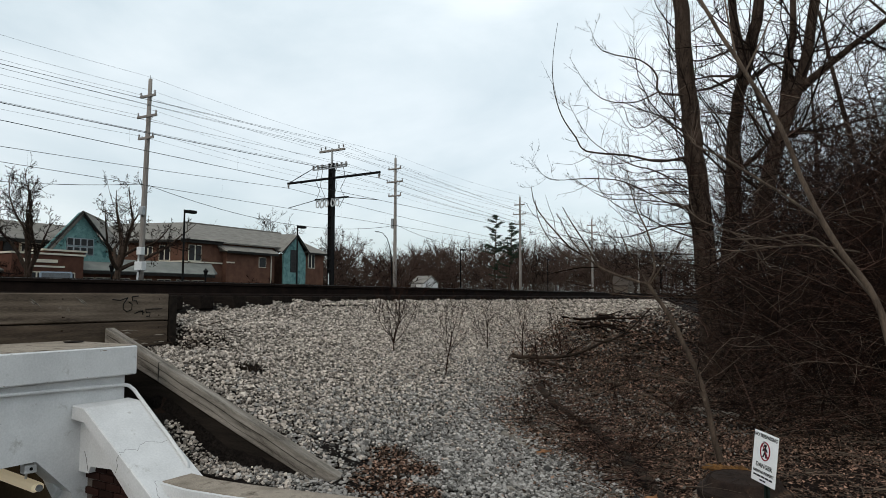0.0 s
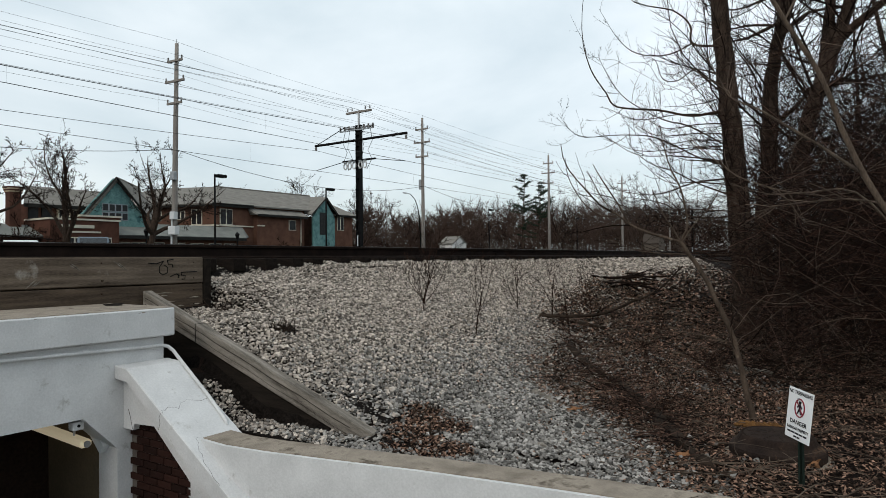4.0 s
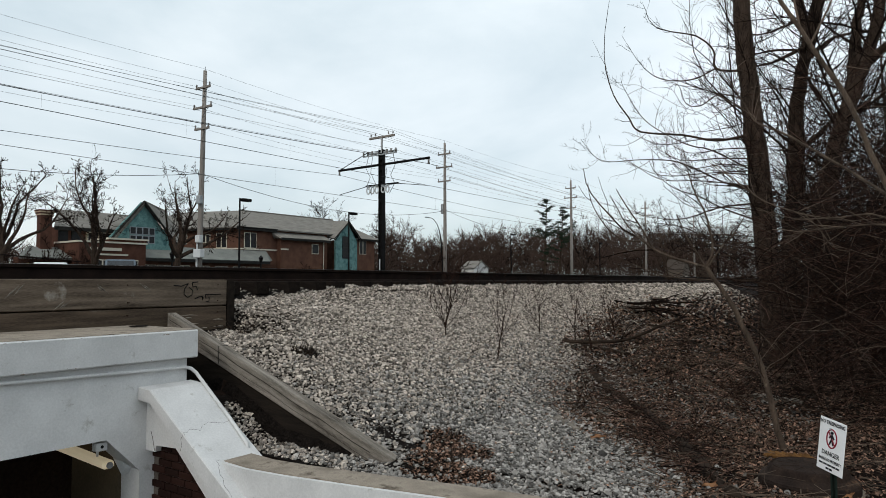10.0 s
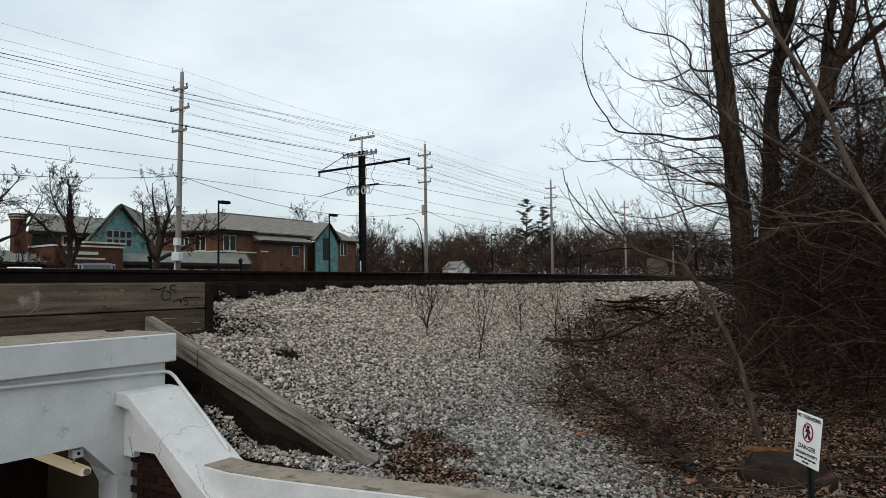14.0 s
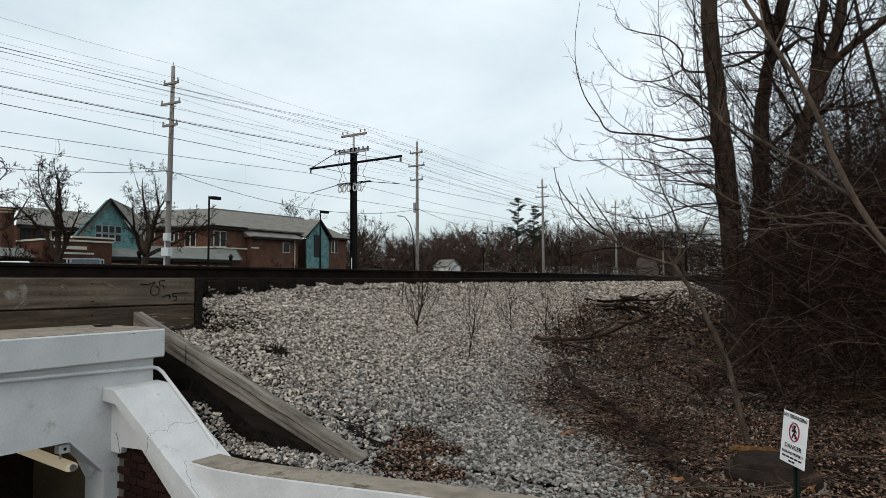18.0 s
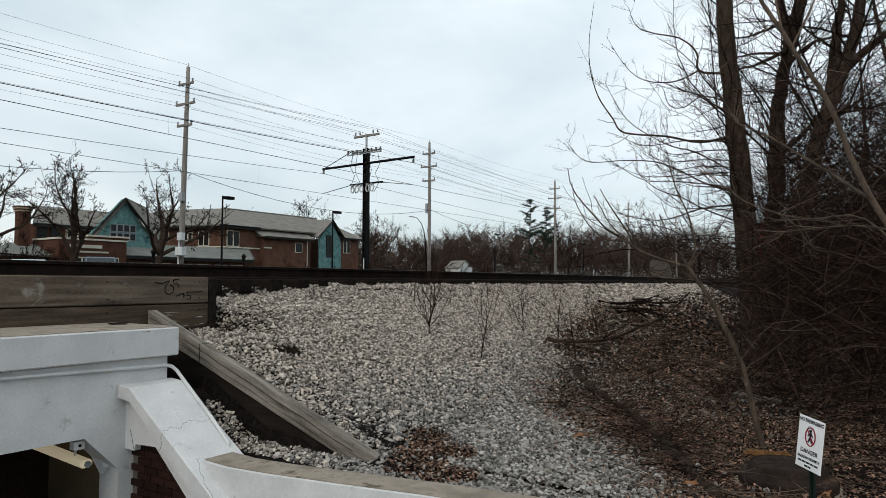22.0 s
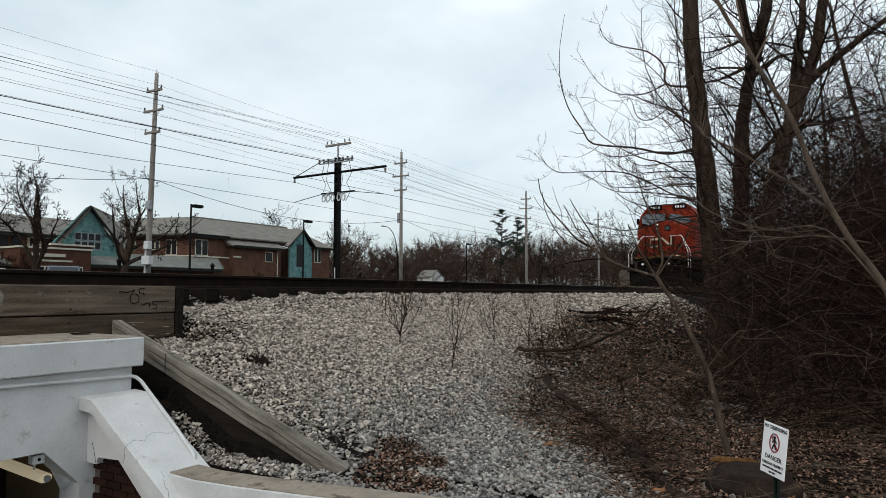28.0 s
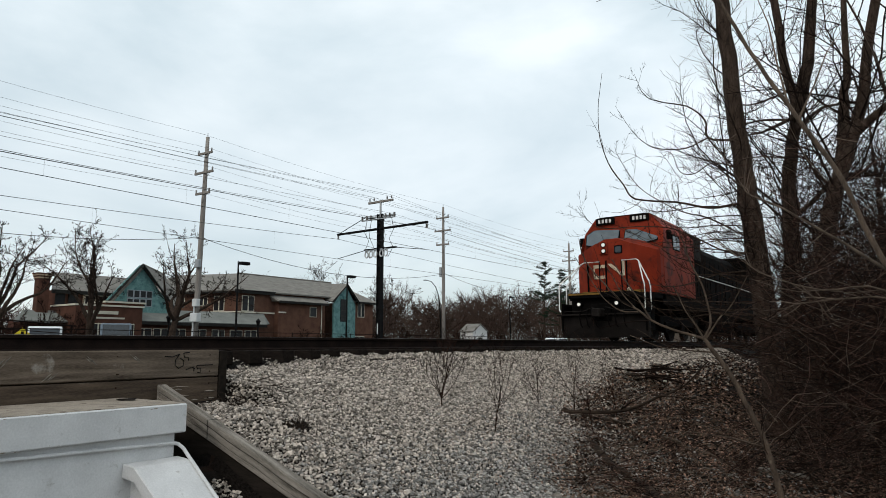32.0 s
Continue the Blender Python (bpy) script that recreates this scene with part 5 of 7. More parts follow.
    part("coupler", block(-0.15, 0.15, -1.20, -0.5, 0.82, 1.12, 0.04), LOCO_GREY, c)
    part("coupler_pocket", block(-0.35, 0.35, -0.72, -0.55, 0.70, 1.30, 0.02), LOCO_BLACK, c)
    for x in (-0.78, 0.56):
        l = part("ditch_light", tube([(x, -0.73, 1.30), (x, -0.58, 1.30)], 0.11, 14), LOCO_BLACK, c)
        part("lamp", tube([(x, -0.738, 1.30), (x, -0.728, 1.30)], 0.062, 14), LAMP_ON, l)
    part("bell", lathe([(0.08, 0), (0.07, 0.08), (0.03, 0.12)], 12, None, (0.95, -0.5, 1.72)), LOCO_WHITE, c)
    for k, x in enumerate((-0.75, -0.5, -0.2, 0.25, 0.5, 0.8)):
        part("air_hose", tube([(x, -0.64, 1.15), (x + 0.03, -0.85, 0.85), (x + 0.06, -0.80, 0.55), (x + 0.1, -0.75, 0.48)], 0.022, 6), LOCO_BLACK, c)
    for s in (-1, 1):
        for k in range(4):
            part("step", block(s * 1.44 - 0.12, s * 1.44 + 0.12, -0.40, 0.15, 0.38 + 0.3 * k, 0.42 + 0.3 * k), LOCO_BLACK, c)
        for y, z0 in ((-0.70, 1.05), (-0.10, 1.05)):
            part("handrail", tube([(s * 0.40, 0.30, 2.90), (s * 0.95, 0.25, 2.90), (s * 1.05, 0.20, 2.84), (s * 1.48, y, 2.05), (s * 1.52, y, 1.90), (s * 1.52, y, z0 + 0.08), (s * 1.48, y, z0)], 0.022, 6), RAILING, c, "white-painted handrail")
        part("handrail", tube([(s * 0.40, 0.30, 1.70), (s * 0.40, 0.30, 2.90)], 0.022, 6), LOCO_BLACK, c)
        part("handrail", tube([(s * 1.50, 4.9, 1.7), (s * 1.50, 4.9, 2.75), (s * 1.50, 20.3, 2.75), (s * 1.50, 20.3, 1.7)], 0.02, 6), RAILING, c, "white-painted side handrail")
        for k in range(9):
            part("stanchion", tube([(s * 1.50, 5.9 + 1.6 * k, 1.68), (s * 1.50, 5.9 + 1.6 * k, 2.75)], 0.018, 5), LOCO_BLACK, c)
    # hood, radiators, walkway, tank
    hood = sections([[(x, y, z) for x, z in ((-0.95, 1.70), (-0.95, 4.05), (-0.70, 4.38), (0.70, 4.38), (0.95, 4.05), (0.95, 1.70))] for y in (5.3, 15.8)])
    part("hood", hood, LOCO_BLACK, c, "long black engine hood")
    part("radiator_hood", sections([[(x, y, z) for x, z in ((-1.0, 1.70), (-1.0, 3.7), (-1.50, 4.0), (-1.50, 4.45), (-1.1, 4.62), (1.1, 4.62), (1.50, 4.45), (1.50, 4.0), (1.0, 3.7), (1.0, 1.70))] for y in (15.8, 20.2)]), LOCO_BLACK, c)
    part("dynamic_brake_box", block(-1.35, 1.35, 5.35, 7.4, 3.35, 4.55, 0.08), LOCO_BLACK, c)
    part("exhaust_stack", block(-0.35, 0.35, 9.4, 10.5, 4.38, 4.62, 0.05), LOCO_BLACK, c)
    for s in (-1, 1):
        for k in range(9):
            q = part("hood_door", block(s * 0.965 - 0.02, s * 0.965 + 0.02, 7.5 + 0.92 * k, 8.3 + 0.92 * k, 1.85, 3.85, 0.01), LOCO_BLACK, c)
            part("latch", block(s * 0.99 - 0.01, s * 0.99 + 0.01, 7.58 + 0.92 * k, 7.62 + 0.92 * k, 2.7, 2.95), LOCO_GREY, q)
        part("filter_screen", block(s * 1.36 - 0.02, s * 1.36 + 0.02, 5.6, 7.2, 3.5, 4.4), LOCO_GREY, c)
    part("frame", block(-1.52, 1.52, 1.2, 20.6, 1.32, 1.70, 0.02), LOCO_BLACK, c)
    part("fuel_tank", prism([(-1.35, 0.95), (-1.1, 0.45), (1.1, 0.45), (1.35, 0.95), (1.35, 1.34), (-1.35, 1.34)], "y", 8.0, 13.2, 0.03), LOCO_BLACK, c)
    part("rear_pilot", block(-1.5, 1.5, 20.5, 20.7, 0.4, 1.6, 0.02), LOCO_BLACK, c)
    part("horn", tube([(0.3, 6.4, 4.66), (0.3, 5.9, 4.66)], [0.03, 0.09], 10), LOCO_GREY, c)
    part("antenna", tube([(-0.5, 3.0, 4.75), (-0.5, 3.0, 5.05)], 0.012, 4), LOCO_BLACK, c)
    axles = []
    for y0 in (2.2, 14.6):
        t = part("truck_frame", block(-1.22, -1.02, y0 - 0.5, y0 + 4.6, 0.55, 0.95, 0.04, block(1.02, 1.22, y0 - 0.5, y0 + 4.6, 0.55, 0.95, 0.04)), LOCO_BLACK, c)
        for k in range(3):
            bm = tube([(-0.9, 0, 0), (0.9, 0, 0)], 0.09, 10)
            for s in (-1, 1):
                tube([(s * 0.70, 0, 0), (s * 0.72, 0, 0), (s * 0.82, 0, 0)], [WHEEL_R + 0.03, WHEEL_R, WHEEL_R - 0.008], 28, bm)
            a = part("wheelset", bm, LOCO_GREY, c, "dusty steel wheels on an axle")
            a.location = (0, y0 + 0.15 + 1.95 * k, WHEEL_R)
            axles.append(a)
            for s in (-1, 1):
                part("journal_box", block(s * 1.14 - 0.14, s * 1.14 + 0.14, y0 + 1.95 * k - 0.06, y0 + 1.95 * k + 0.36, 0.34, 0.72, 0.03), LOCO_BLACK, t)
    c.scale = (1.0, 1.0, 0.966)
    return c, axles


loco, axles = make_locomotive()


# ---- bare winter trees ----
BARK = surface("brown_bark", (0.086, 0.060, 0.045), (0.010, 0.0072, 0.0056), 0.95, 0, 5, 36, 0.9, 0.02, stretch=(3, 3, 0.7))
BARK_GREY = surface("grey_bark", (0.135, 0.10, 0.075), (0.028, 0.021, 0.016), 0.92, 0, 6, 60, 0.6, 0.008, stretch=(2, 2, 0.6))
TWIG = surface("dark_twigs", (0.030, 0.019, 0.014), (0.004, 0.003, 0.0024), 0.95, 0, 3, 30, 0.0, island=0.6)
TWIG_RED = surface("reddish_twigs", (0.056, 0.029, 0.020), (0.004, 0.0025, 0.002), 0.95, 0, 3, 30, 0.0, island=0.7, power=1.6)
TWIG_PALE = surface("pale_twigs", (0.19, 0.14, 0.105), (0.05, 0.037, 0.028), 0.9, 0, 3, 30, 0.0, island=0.6)


BARK_YOUNG = surface("young_brown_bark", (0.105, 0.076, 0.056), (0.022, 0.016, 0.013), 0.92, 0, 6, 60, 0.6, 0.006, stretch=(2, 2, 0.6), stain=(0.17, 0.135, 0.105), stain_scale=5, stain_at=0.58)
CANE = surface("reddish_brown_canes", (0.19, 0.11, 0.082), (0.008, 0.005, 0.004), 0.9, 0, 3, 30, 0.0, island=0.7, power=2.6)
TWIG_FAR = surface("brown_far_twigs", (0.115, 0.074, 0.057), (0.026, 0.017, 0.0135), 0.95, 0, 3, 30, 0.0, island=0.6)


def segments_mesh(name, runs, sides, material):
    """Tapered bars along polylines, built as arrays: runs of (points n x 3, radii n)."""
    vs, fs, base = [], [], 0
    ang = 2 * np.pi * np.arange(sides) / sides
    ca, sa = np.cos(ang)[None, :, None], np.sin(ang)[None, :, None]
    for pts, rad in runs:
        n = len(pts)
        d = np.gradient(pts, axis=0)
        d /= np.linalg.norm(d, axis=1)[:, None] + 1e-9
        ref = np.array([0.31, 0.95, 0.1]) if abs(d[0, 1]) < 0.8 else np.array([0.95, 0.1, 0.31])
        s = np.cross(d, ref)
        s /= np.linalg.norm(s, axis=1)[:, None] + 1e-9
        u = np.cross(d, s)
        vs.append((pts[:, None, :] + (s[:, None, :] * ca + u[:, None, :] * sa) * rad[:, None, None]).reshape(-1, 3))
        i = np.arange(n - 1)[:, None] * sides
        k = np.arange(sides)[None, :]
        k2 = (k + 1) % sides
        fs.append(np.stack([i + k, i + k2, i + sides + k2, i + sides + k], -1).reshape(-1, 4) + base)
        base += n * sides
    return raw_mesh(name, np.concatenate(vs), np.concatenate(fs), material)


def bough(rng, start, way, length, r0, r1, n, wander, rise):
    """One limb as a wandering polyline."""
    pts = [np.array(start, float)]
    d = np.array(way, float)
    d /= np.linalg.norm(d)
    for _ in range(n):
        d = d + rng.normal(0, wander, 3) + np.array([0, 0, rise])
        d /= np.linalg.norm(d)
        pts.append(pts[-1] + d * length / n)
    return np.array(pts), np.linspace(r0, r1, n + 1)


def tilt(rng, d, angle):
    """d turned by an angle towards a random side."""
    side = np.cross(d, rng.normal(size=3))
    side /= np.linalg.norm(side) + 1e-9
    return d * math.cos(angle) + side * math.sin(angle)


def sprout(rng, runs, twigs, parent, levels, count, ratio, spread, rise, thin, first=0.25, slim=0.009):
    """Side branches along a limb, level by level; the thin ones go to twigs."""
    pts, rad = parent
    seg = np.linalg.norm(np.diff(pts, axis=0), axis=1)
    total = seg.sum()
    for _ in range(count):
        f = rng.uniform(first, 1.0)
        k = f * (len(pts) - 1)
        i = min(int(k), len(pts) - 2)
        p = pts[i] + (pts[i + 1] - pts[i]) * (k - i)
        d = pts[i + 1] - pts[i]
        d /= np.linalg.norm(d) + 1e-9
        r = (rad[i] + (rad[i + 1] - rad[i]) * (k - i)) * rng.uniform(0.45, 0.7)
        length = total * ratio * rng.uniform(0.6, 1.2) * (1.15 - 0.6 * f)
        r = min(r, length * slim + thin)
        limb = bough(rng, p, tilt(rng, d, spread * rng.uniform(0.6, 1.3)), length, max(r, thin), max(r * 0.25, thin * 0.7), 5 if levels > 1 else 3, 0.18, rise)
        (twigs if r < thin * 3.2 else runs).append(limb)
        if levels > 1:
            sprout(rng, runs, twigs, limb, levels - 1, max(3, int(count * 0.75)), ratio, spread, rise, thin, 0.15, slim)


def bare_tree(name, seed, h, r, levels, count, ratio=0.42, spread=0.8, rise=0.05, thin=0.006, clear=0.25, bark=None, twig=None, forks=0, wander=0.05, label="", category="tree", group="", splay=0.45):
    """A whole leafless tree at the origin: trunk with limbs, and a crown of twigs."""
    rng = np.random.default_rng(seed)
    runs, twigs = [], []
    trunk = bough(rng, (0, 0, -0.15), (rng.normal(0, 0.04), rng.normal(0, 0.04), 1), h, r, r * 0.06, 10, wander, 0.05)
    runs.append(trunk)
    stems = [trunk]
    for _ in range(forks):
        k = rng.integers(2, 5)
        fork = bough(rng, trunk[0][k], (rng.normal(0, splay), rng.normal(0, splay), 1), h * rng.uniform(0.55, 0.75), trunk[1][k] * 0.75, r * 0.05, 8, wander * 1.4, 0.08)
        runs.append(fork)
        stems.append(fork)
    for s in stems:
        sprout(rng, runs, twigs, s, levels, count, ratio, spread, rise, thin, clear)
    t = thing(name, label, category, group=group)
    woody = runs[len(stems):]
    for k, stem in enumerate(stems):
        nm = "limb" if k else "trunk"
        big = new(nm, segments_mesh(nm, [stem], 7 if r > 0.12 else 5, bark or BARK))
        big.data.polygons.foreach_set("use_smooth", [True] * len(big.data.polygons))
        big.parent = t
    if woody:
        o = new("bough", segments_mesh("bough", woody, 5, bark or BARK))
        o.parent = t
    if twigs:
        c = new("crown", segments_mesh("crown", twigs, 3, twig or TWIG))
        c.parent = t
        tagged(c, "bare twigs")
    return t


def put(t, x, y, turn=0.0, size=1.0, lean=(0, 0), z=None):
    t.rotation_euler = (radians(lean[0]), radians(lean[1]), radians(turn))
    t.scale = (size, size, size)
    t.location = (x, y, height(x, y) if z is None else z)
    return t


def again(t, x, y, turn=0.0, size=1.0, lean=(0, 0), z=None):
    m = Matrix.LocRotScale((x, y, height(x, y) if z is None else z), Euler((radians(lean[0]), radians(lean[1]), radians(turn))), None)
    c = copy_thing(t, m)
    c.scale = (size, size, size)
    return c


def limb_tree(name, stems, twig_seed, bark, twig, label, count, levels, ratio, thin, spread=0.75, rise=0.03, first=0.2, sides=9, category="tree", slim=0.009):
    """A tree whose main stems are given by a few points with radii."""
    rng = np.random.default_rng(twig_seed)
    runs, twigs, main = [], [], []
    for pts, r0, r1, n in stems:
        p = np.array(pts, float)
        k = np.linspace(0, len(p) - 1, 4 * (len(p) - 1) + 1)
        q = np.vstack([2 * p[0] - p[1], p, 2 * p[-1] - p[-2]])
        i = np.minimum(k.astype(int), len(p) - 2)
        f = (k - i)[:, None]
        a, b, c, d = q[i], q[i + 1], q[i + 2], q[i + 3]
        fine = 0.5 * (2 * b + (c - a) * f + (2 * a - 5 * b + 4 * c - d) * f ** 2 + (3 * b - a - 3 * c + d) * f ** 3)
        fine[1:-1] += rng.normal(0, 0.10 * min(r0, 0.12), fine[1:-1].shape)
        run = (fine, np.linspace(r0, r1, len(fine)))
        main.append(run)
        if n:
            sprout(rng, runs, twigs, run, levels, n, ratio, spread, rise, thin, first, slim)
    t = thing(name, label, category)
    t.location = stems[0][0][0]
    off = np.array(stems[0][0][0])
    groups = [([stem], "limb" if k else "trunk", sides, bark) for k, stem in enumerate(main)]
    for group_of, nm, s, m in groups + [(runs + twigs, "crown", 4, twig)]:
        if group_of:
            o = new(nm, segments_mesh(nm, [(a - off, b) for a, b in group_of], s, m))
            o.parent = t
            if nm in ("trunk", "limb"):
                o.data.polygons.foreach_set("use_smooth", [True] * len(o.data.polygons))
    return t


# the large trees at the edge of the wood
def slender_limbs(seed, count):
    """Thin side limbs low on the trunk, drooping a little and turning up at the tips."""
    r = random.Random(seed)
    out = []
    for _ in range(count):
        z, reach = r.uniform(1.6, 4.3), r.uniform(1.2, 2.6)
        y, rise = 13.3 - r.uniform(0.0, 0.9), r.uniform(-0.15, 0.35)
        out.append(([(-2.1, 13.35, z), (-2.1 - 0.35 * reach, y, z + 0.3 * rise), (-2.1 - 0.7 * reach, y - 0.1, z + 0.6 * rise), (-2.1 - reach, y - 0.1, z + rise + 0.35)], 0.013, 0.003, 13))
    return out


limb_tree("tree", [
    ([(-1.97, 13.5, -0.1), (-2.01, 13.5, 1.4), (-2.08, 13.5, 2.6), (-2.16, 13.5, 3.7), (-2.25, 13.5, 4.9), (-2.34, 13.5, 6.0), (-2.40, 13.5, 7.2), (-2.5, 13.6, 9.5), (-2.4, 13.8, 12.5)], 0.225, 0.12, 44),
    ([(-2.30, 13.35, 4.26), (-2.82, 13.2, 4.21), (-3.45, 13.2, 4.40), (-4.25, 13.2, 4.57), (-4.48, 13.2, 4.88), (-4.79, 13.2, 5.40), (-4.95, 13.2, 5.98), (-4.97, 13.2, 6.62), (-4.85, 13.2, 7.4)], 0.025, 0.004, 5),
    ([(-2.36, 13.35, 5.48), (-2.79, 13.2, 5.58), (-2.83, 13.2, 5.94), (-3.15, 13.2, 6.28), (-3.65, 13.2, 6.48), (-3.98, 13.2, 6.71), (-4.14, 13.2, 7.13)], 0.024, 0.004, 13),
    ([(-2.79, 13.2, 5.58), (-3.16, 13.1, 5.42), (-3.59, 13.1, 5.46), (-3.95, 13.1, 5.64), (-4.25, 13.1, 6.0), (-4.56, 13.1, 6.57)], 0.015, 0.003, 9),
    ([(-2.22, 13.35, 3.22), (-2.72, 13.2, 3.42), (-3.47, 13.1, 3.85), (-4.12, 13.0, 3.96), (-4.82, 13.0, 4.0), (-5.15, 13.0, 4.15), (-5.44, 13.0, 4.54)], 0.016, 0.003, 13),
    ([(-2.14, 13.35, 2.66), (-2.73, 13.2, 2.93), (-3.13, 13.1, 3.17), (-3.55, 13.0, 3.35), (-3.90, 13.0, 3.68), (-4.05, 13.0, 3.99)], 0.015, 0.003, 13),
    ([(-2.26, 13.35, 3.62), (-2.84, 13.1, 4.0), (-3.18, 13.0, 4.11), (-3.53, 13.0, 4.30), (-4.11, 13.0, 4.76), (-4.49, 13.0, 5.43), (-4.57, 13.0, 5.67)], 0.016, 0.003, 14),
    ([(-2.34, 13.4, 4.96), (-2.76, 13.3, 5.10), (-3.10, 13.3, 4.94), (-3.38, 13.3, 5.02), (-3.52, 13.3, 5.41), (-3.81, 13.3, 5.54)], 0.015, 0.003, 11),
    ([(-2.05, 13.3, 2.0), (-2.7, 12.6, 2.2), (-3.3, 12.2, 2.1), (-3.8, 12.0, 2.5)], 0.018, 0.004, 16),
    ([(-2.1, 13.3, 3.0), (-2.7, 12.8, 2.9), (-3.4, 12.5, 2.7), (-4.3, 12.3, 2.9)], 0.018, 0.004, 16),
    ([(-2.0, 13.3, 1.6), (-2.5, 12.7, 1.6), (-2.9, 12.3, 1.9), (-3.2, 12.0, 2.6)], 0.016, 0.004, 14),
    ([(-2.05, 13.45, 2.3), (-2.8, 13.2, 2.3), (-3.4, 13.0, 2.6), (-3.9, 13.0, 2.7)], 0.018, 0.005, 14),
    *slender_limbs(5, 15),
], 31, BARK, TWIG, "large bare tree with a straight brown trunk at the wood's edge", 0, 2, 0.25, 0.0024, 0.95, 0.20, first=0.12, slim=0.0048)
limb_tree("tree", [
    ([(-2.05, 15.5, -0.1), (-2.0, 15.5, 0.9), (-1.91, 15.5, 2.5), (-1.8, 15.5, 3.9), (-1.76, 15.5, 5.07), (-1.63, 15.5, 5.9), (-1.51, 15.5, 6.6), (-1.70, 15.6, 7.8), (-1.9, 15.7, 11)], 0.215, 0.07, 34),
    ([(-1.51, 15.5, 6.5), (-1.25, 15.5, 7.5), (-0.9, 15.6, 10), (-0.6, 15.8, 12)], 0.15, 0.05, 12),
    ([(-1.80, 15.45, 4.2), (-1.2, 15.1, 4.6), (-0.6, 14.9, 5.4), (-0.2, 14.8, 6.6)], 0.06, 0.012, 13),
    ([(-1.48, 15.4, 6.4), (-1.76, 15.1, 6.19), (-2.04, 15.1, 6.09), (-2.36, 15.1, 6.05), (-2.9, 15.0, 6.0)], 0.045, 0.012, 11),
    ([(-1.52, 15.4, 6.3), (-2.1, 15.1, 6.32), (-2.46, 15.1, 6.33), (-2.9, 15.0, 6.5)], 0.030, 0.006, 9),
    ([(-1.60, 15.4, 6.95), (-1.95, 15.1, 6.76), (-2.2, 15.1, 6.71), (-2.48, 15.1, 6.74), (-3.1, 15.0, 7.0)], 0.028, 0.006, 9),
    ([(-1.75, 15.4, 5.5), (-1.95, 15.1, 5.5), (-2.37, 15.1, 5.55), (-3.0, 15.0, 5.5)], 0.022, 0.005, 9),
    ([(-1.50, 15.4, 6.1), (-1.09, 15.1, 6.32), (-0.77, 15.1, 6.38), (-0.4, 15.1, 6.37), (0.2, 15.0, 6.7)], 0.040, 0.010, 11),
], 32, BARK, TWIG, "large bare forked tree in the wood", 0, 2, 0.30, 0.0036, 1.05, 0.07, slim=0.006)
limb_tree("tree", [
    ([(-1.5, 14.5, -0.1), (-1.42, 14.5, 1.4), (-1.35, 14.5, 2.4), (-1.12, 14.5, 3.6), (-0.9, 14.5, 4.4), (-0.67, 14.5, 5.1), (-0.38, 14.5, 5.9), (-0.20, 14.5, 6.8), (0.3, 14.6, 9.5), (0.6, 14.8, 12)], 0.215, 0.06, 34),
    ([(-0.72, 14.5, 5.0), (-0.65, 14.5, 5.7), (-0.60, 14.5, 6.3), (-0.50, 14.5, 7.0), (-0.4, 14.6, 10)], 0.13, 0.04, 12),
    ([(-0.55, 14.5, 5.5), (0.1, 14.4, 6.0), (0.9, 14.2, 6.5), (1.8, 14.0, 7.2)], 0.09, 0.02, 13),
], 33, BARK, TWIG, "large bare tree with a wide fork in the wood", 0, 2, 0.30, 0.0036, 1.05, 0.07, slim=0.006)
# leaning pale sapling close to the path
limb_tree("sapling", [
    ([(0.62, 6.5, -0.05), (0.50, 6.5, 1.0), (0.39, 6.5, 1.56), (0.17, 6.5, 1.95), (-0.06, 6.5, 2.47), (-0.25, 6.5, 3.05), (-0.58, 6.5, 3.72), (-0.87, 6.5, 4.33), (-1.3, 6.5, 5.4)], 0.030, 0.015, 3),
    ([(0.06, 6.5, 2.20), (-0.10, 6.6, 2.34), (-0.27, 6.7, 2.50), (-0.51, 6.7, 2.69), (-0.71, 6.7, 2.85), (-0.89, 6.7, 2.96), (-1.02, 6.8, 3.06), (-1.09, 6.8, 3.21), (-1.3, 6.9, 3.6)], 0.014, 0.004, 6),
    ([(0.42, 6.5, 1.50), (-0.02, 6.9, 2.10), (-0.48, 7.0, 2.13), (-0.84, 7.0, 2.25), (-1.06, 7.0, 2.38), (-1.3, 7.0, 2.6)], 0.010, 0.003, 7),
    ([(0.30, 6.6, 1.95), (-0.02, 6.8, 2.03), (-0.22, 6.8, 2.04), (-0.61, 6.8, 2.01), (-0.77, 6.8, 1.97), (-0.99, 6.8, 1.95)], 0.009, 0.003, 6),
    ([(-0.66, 6.95, 2.19), (-0.53, 6.9, 2.03), (-0.43, 6.9, 1.87), (-0.31, 6.9, 1.82)], 0.006, 0.003, 2),
], 34, BARK_GREY, TWIG_PALE, "pale grey leaning sapling with thin branches", 0, 1, 0.30, 0.004, 0.7, 0.04, sides=8, category="sapling")
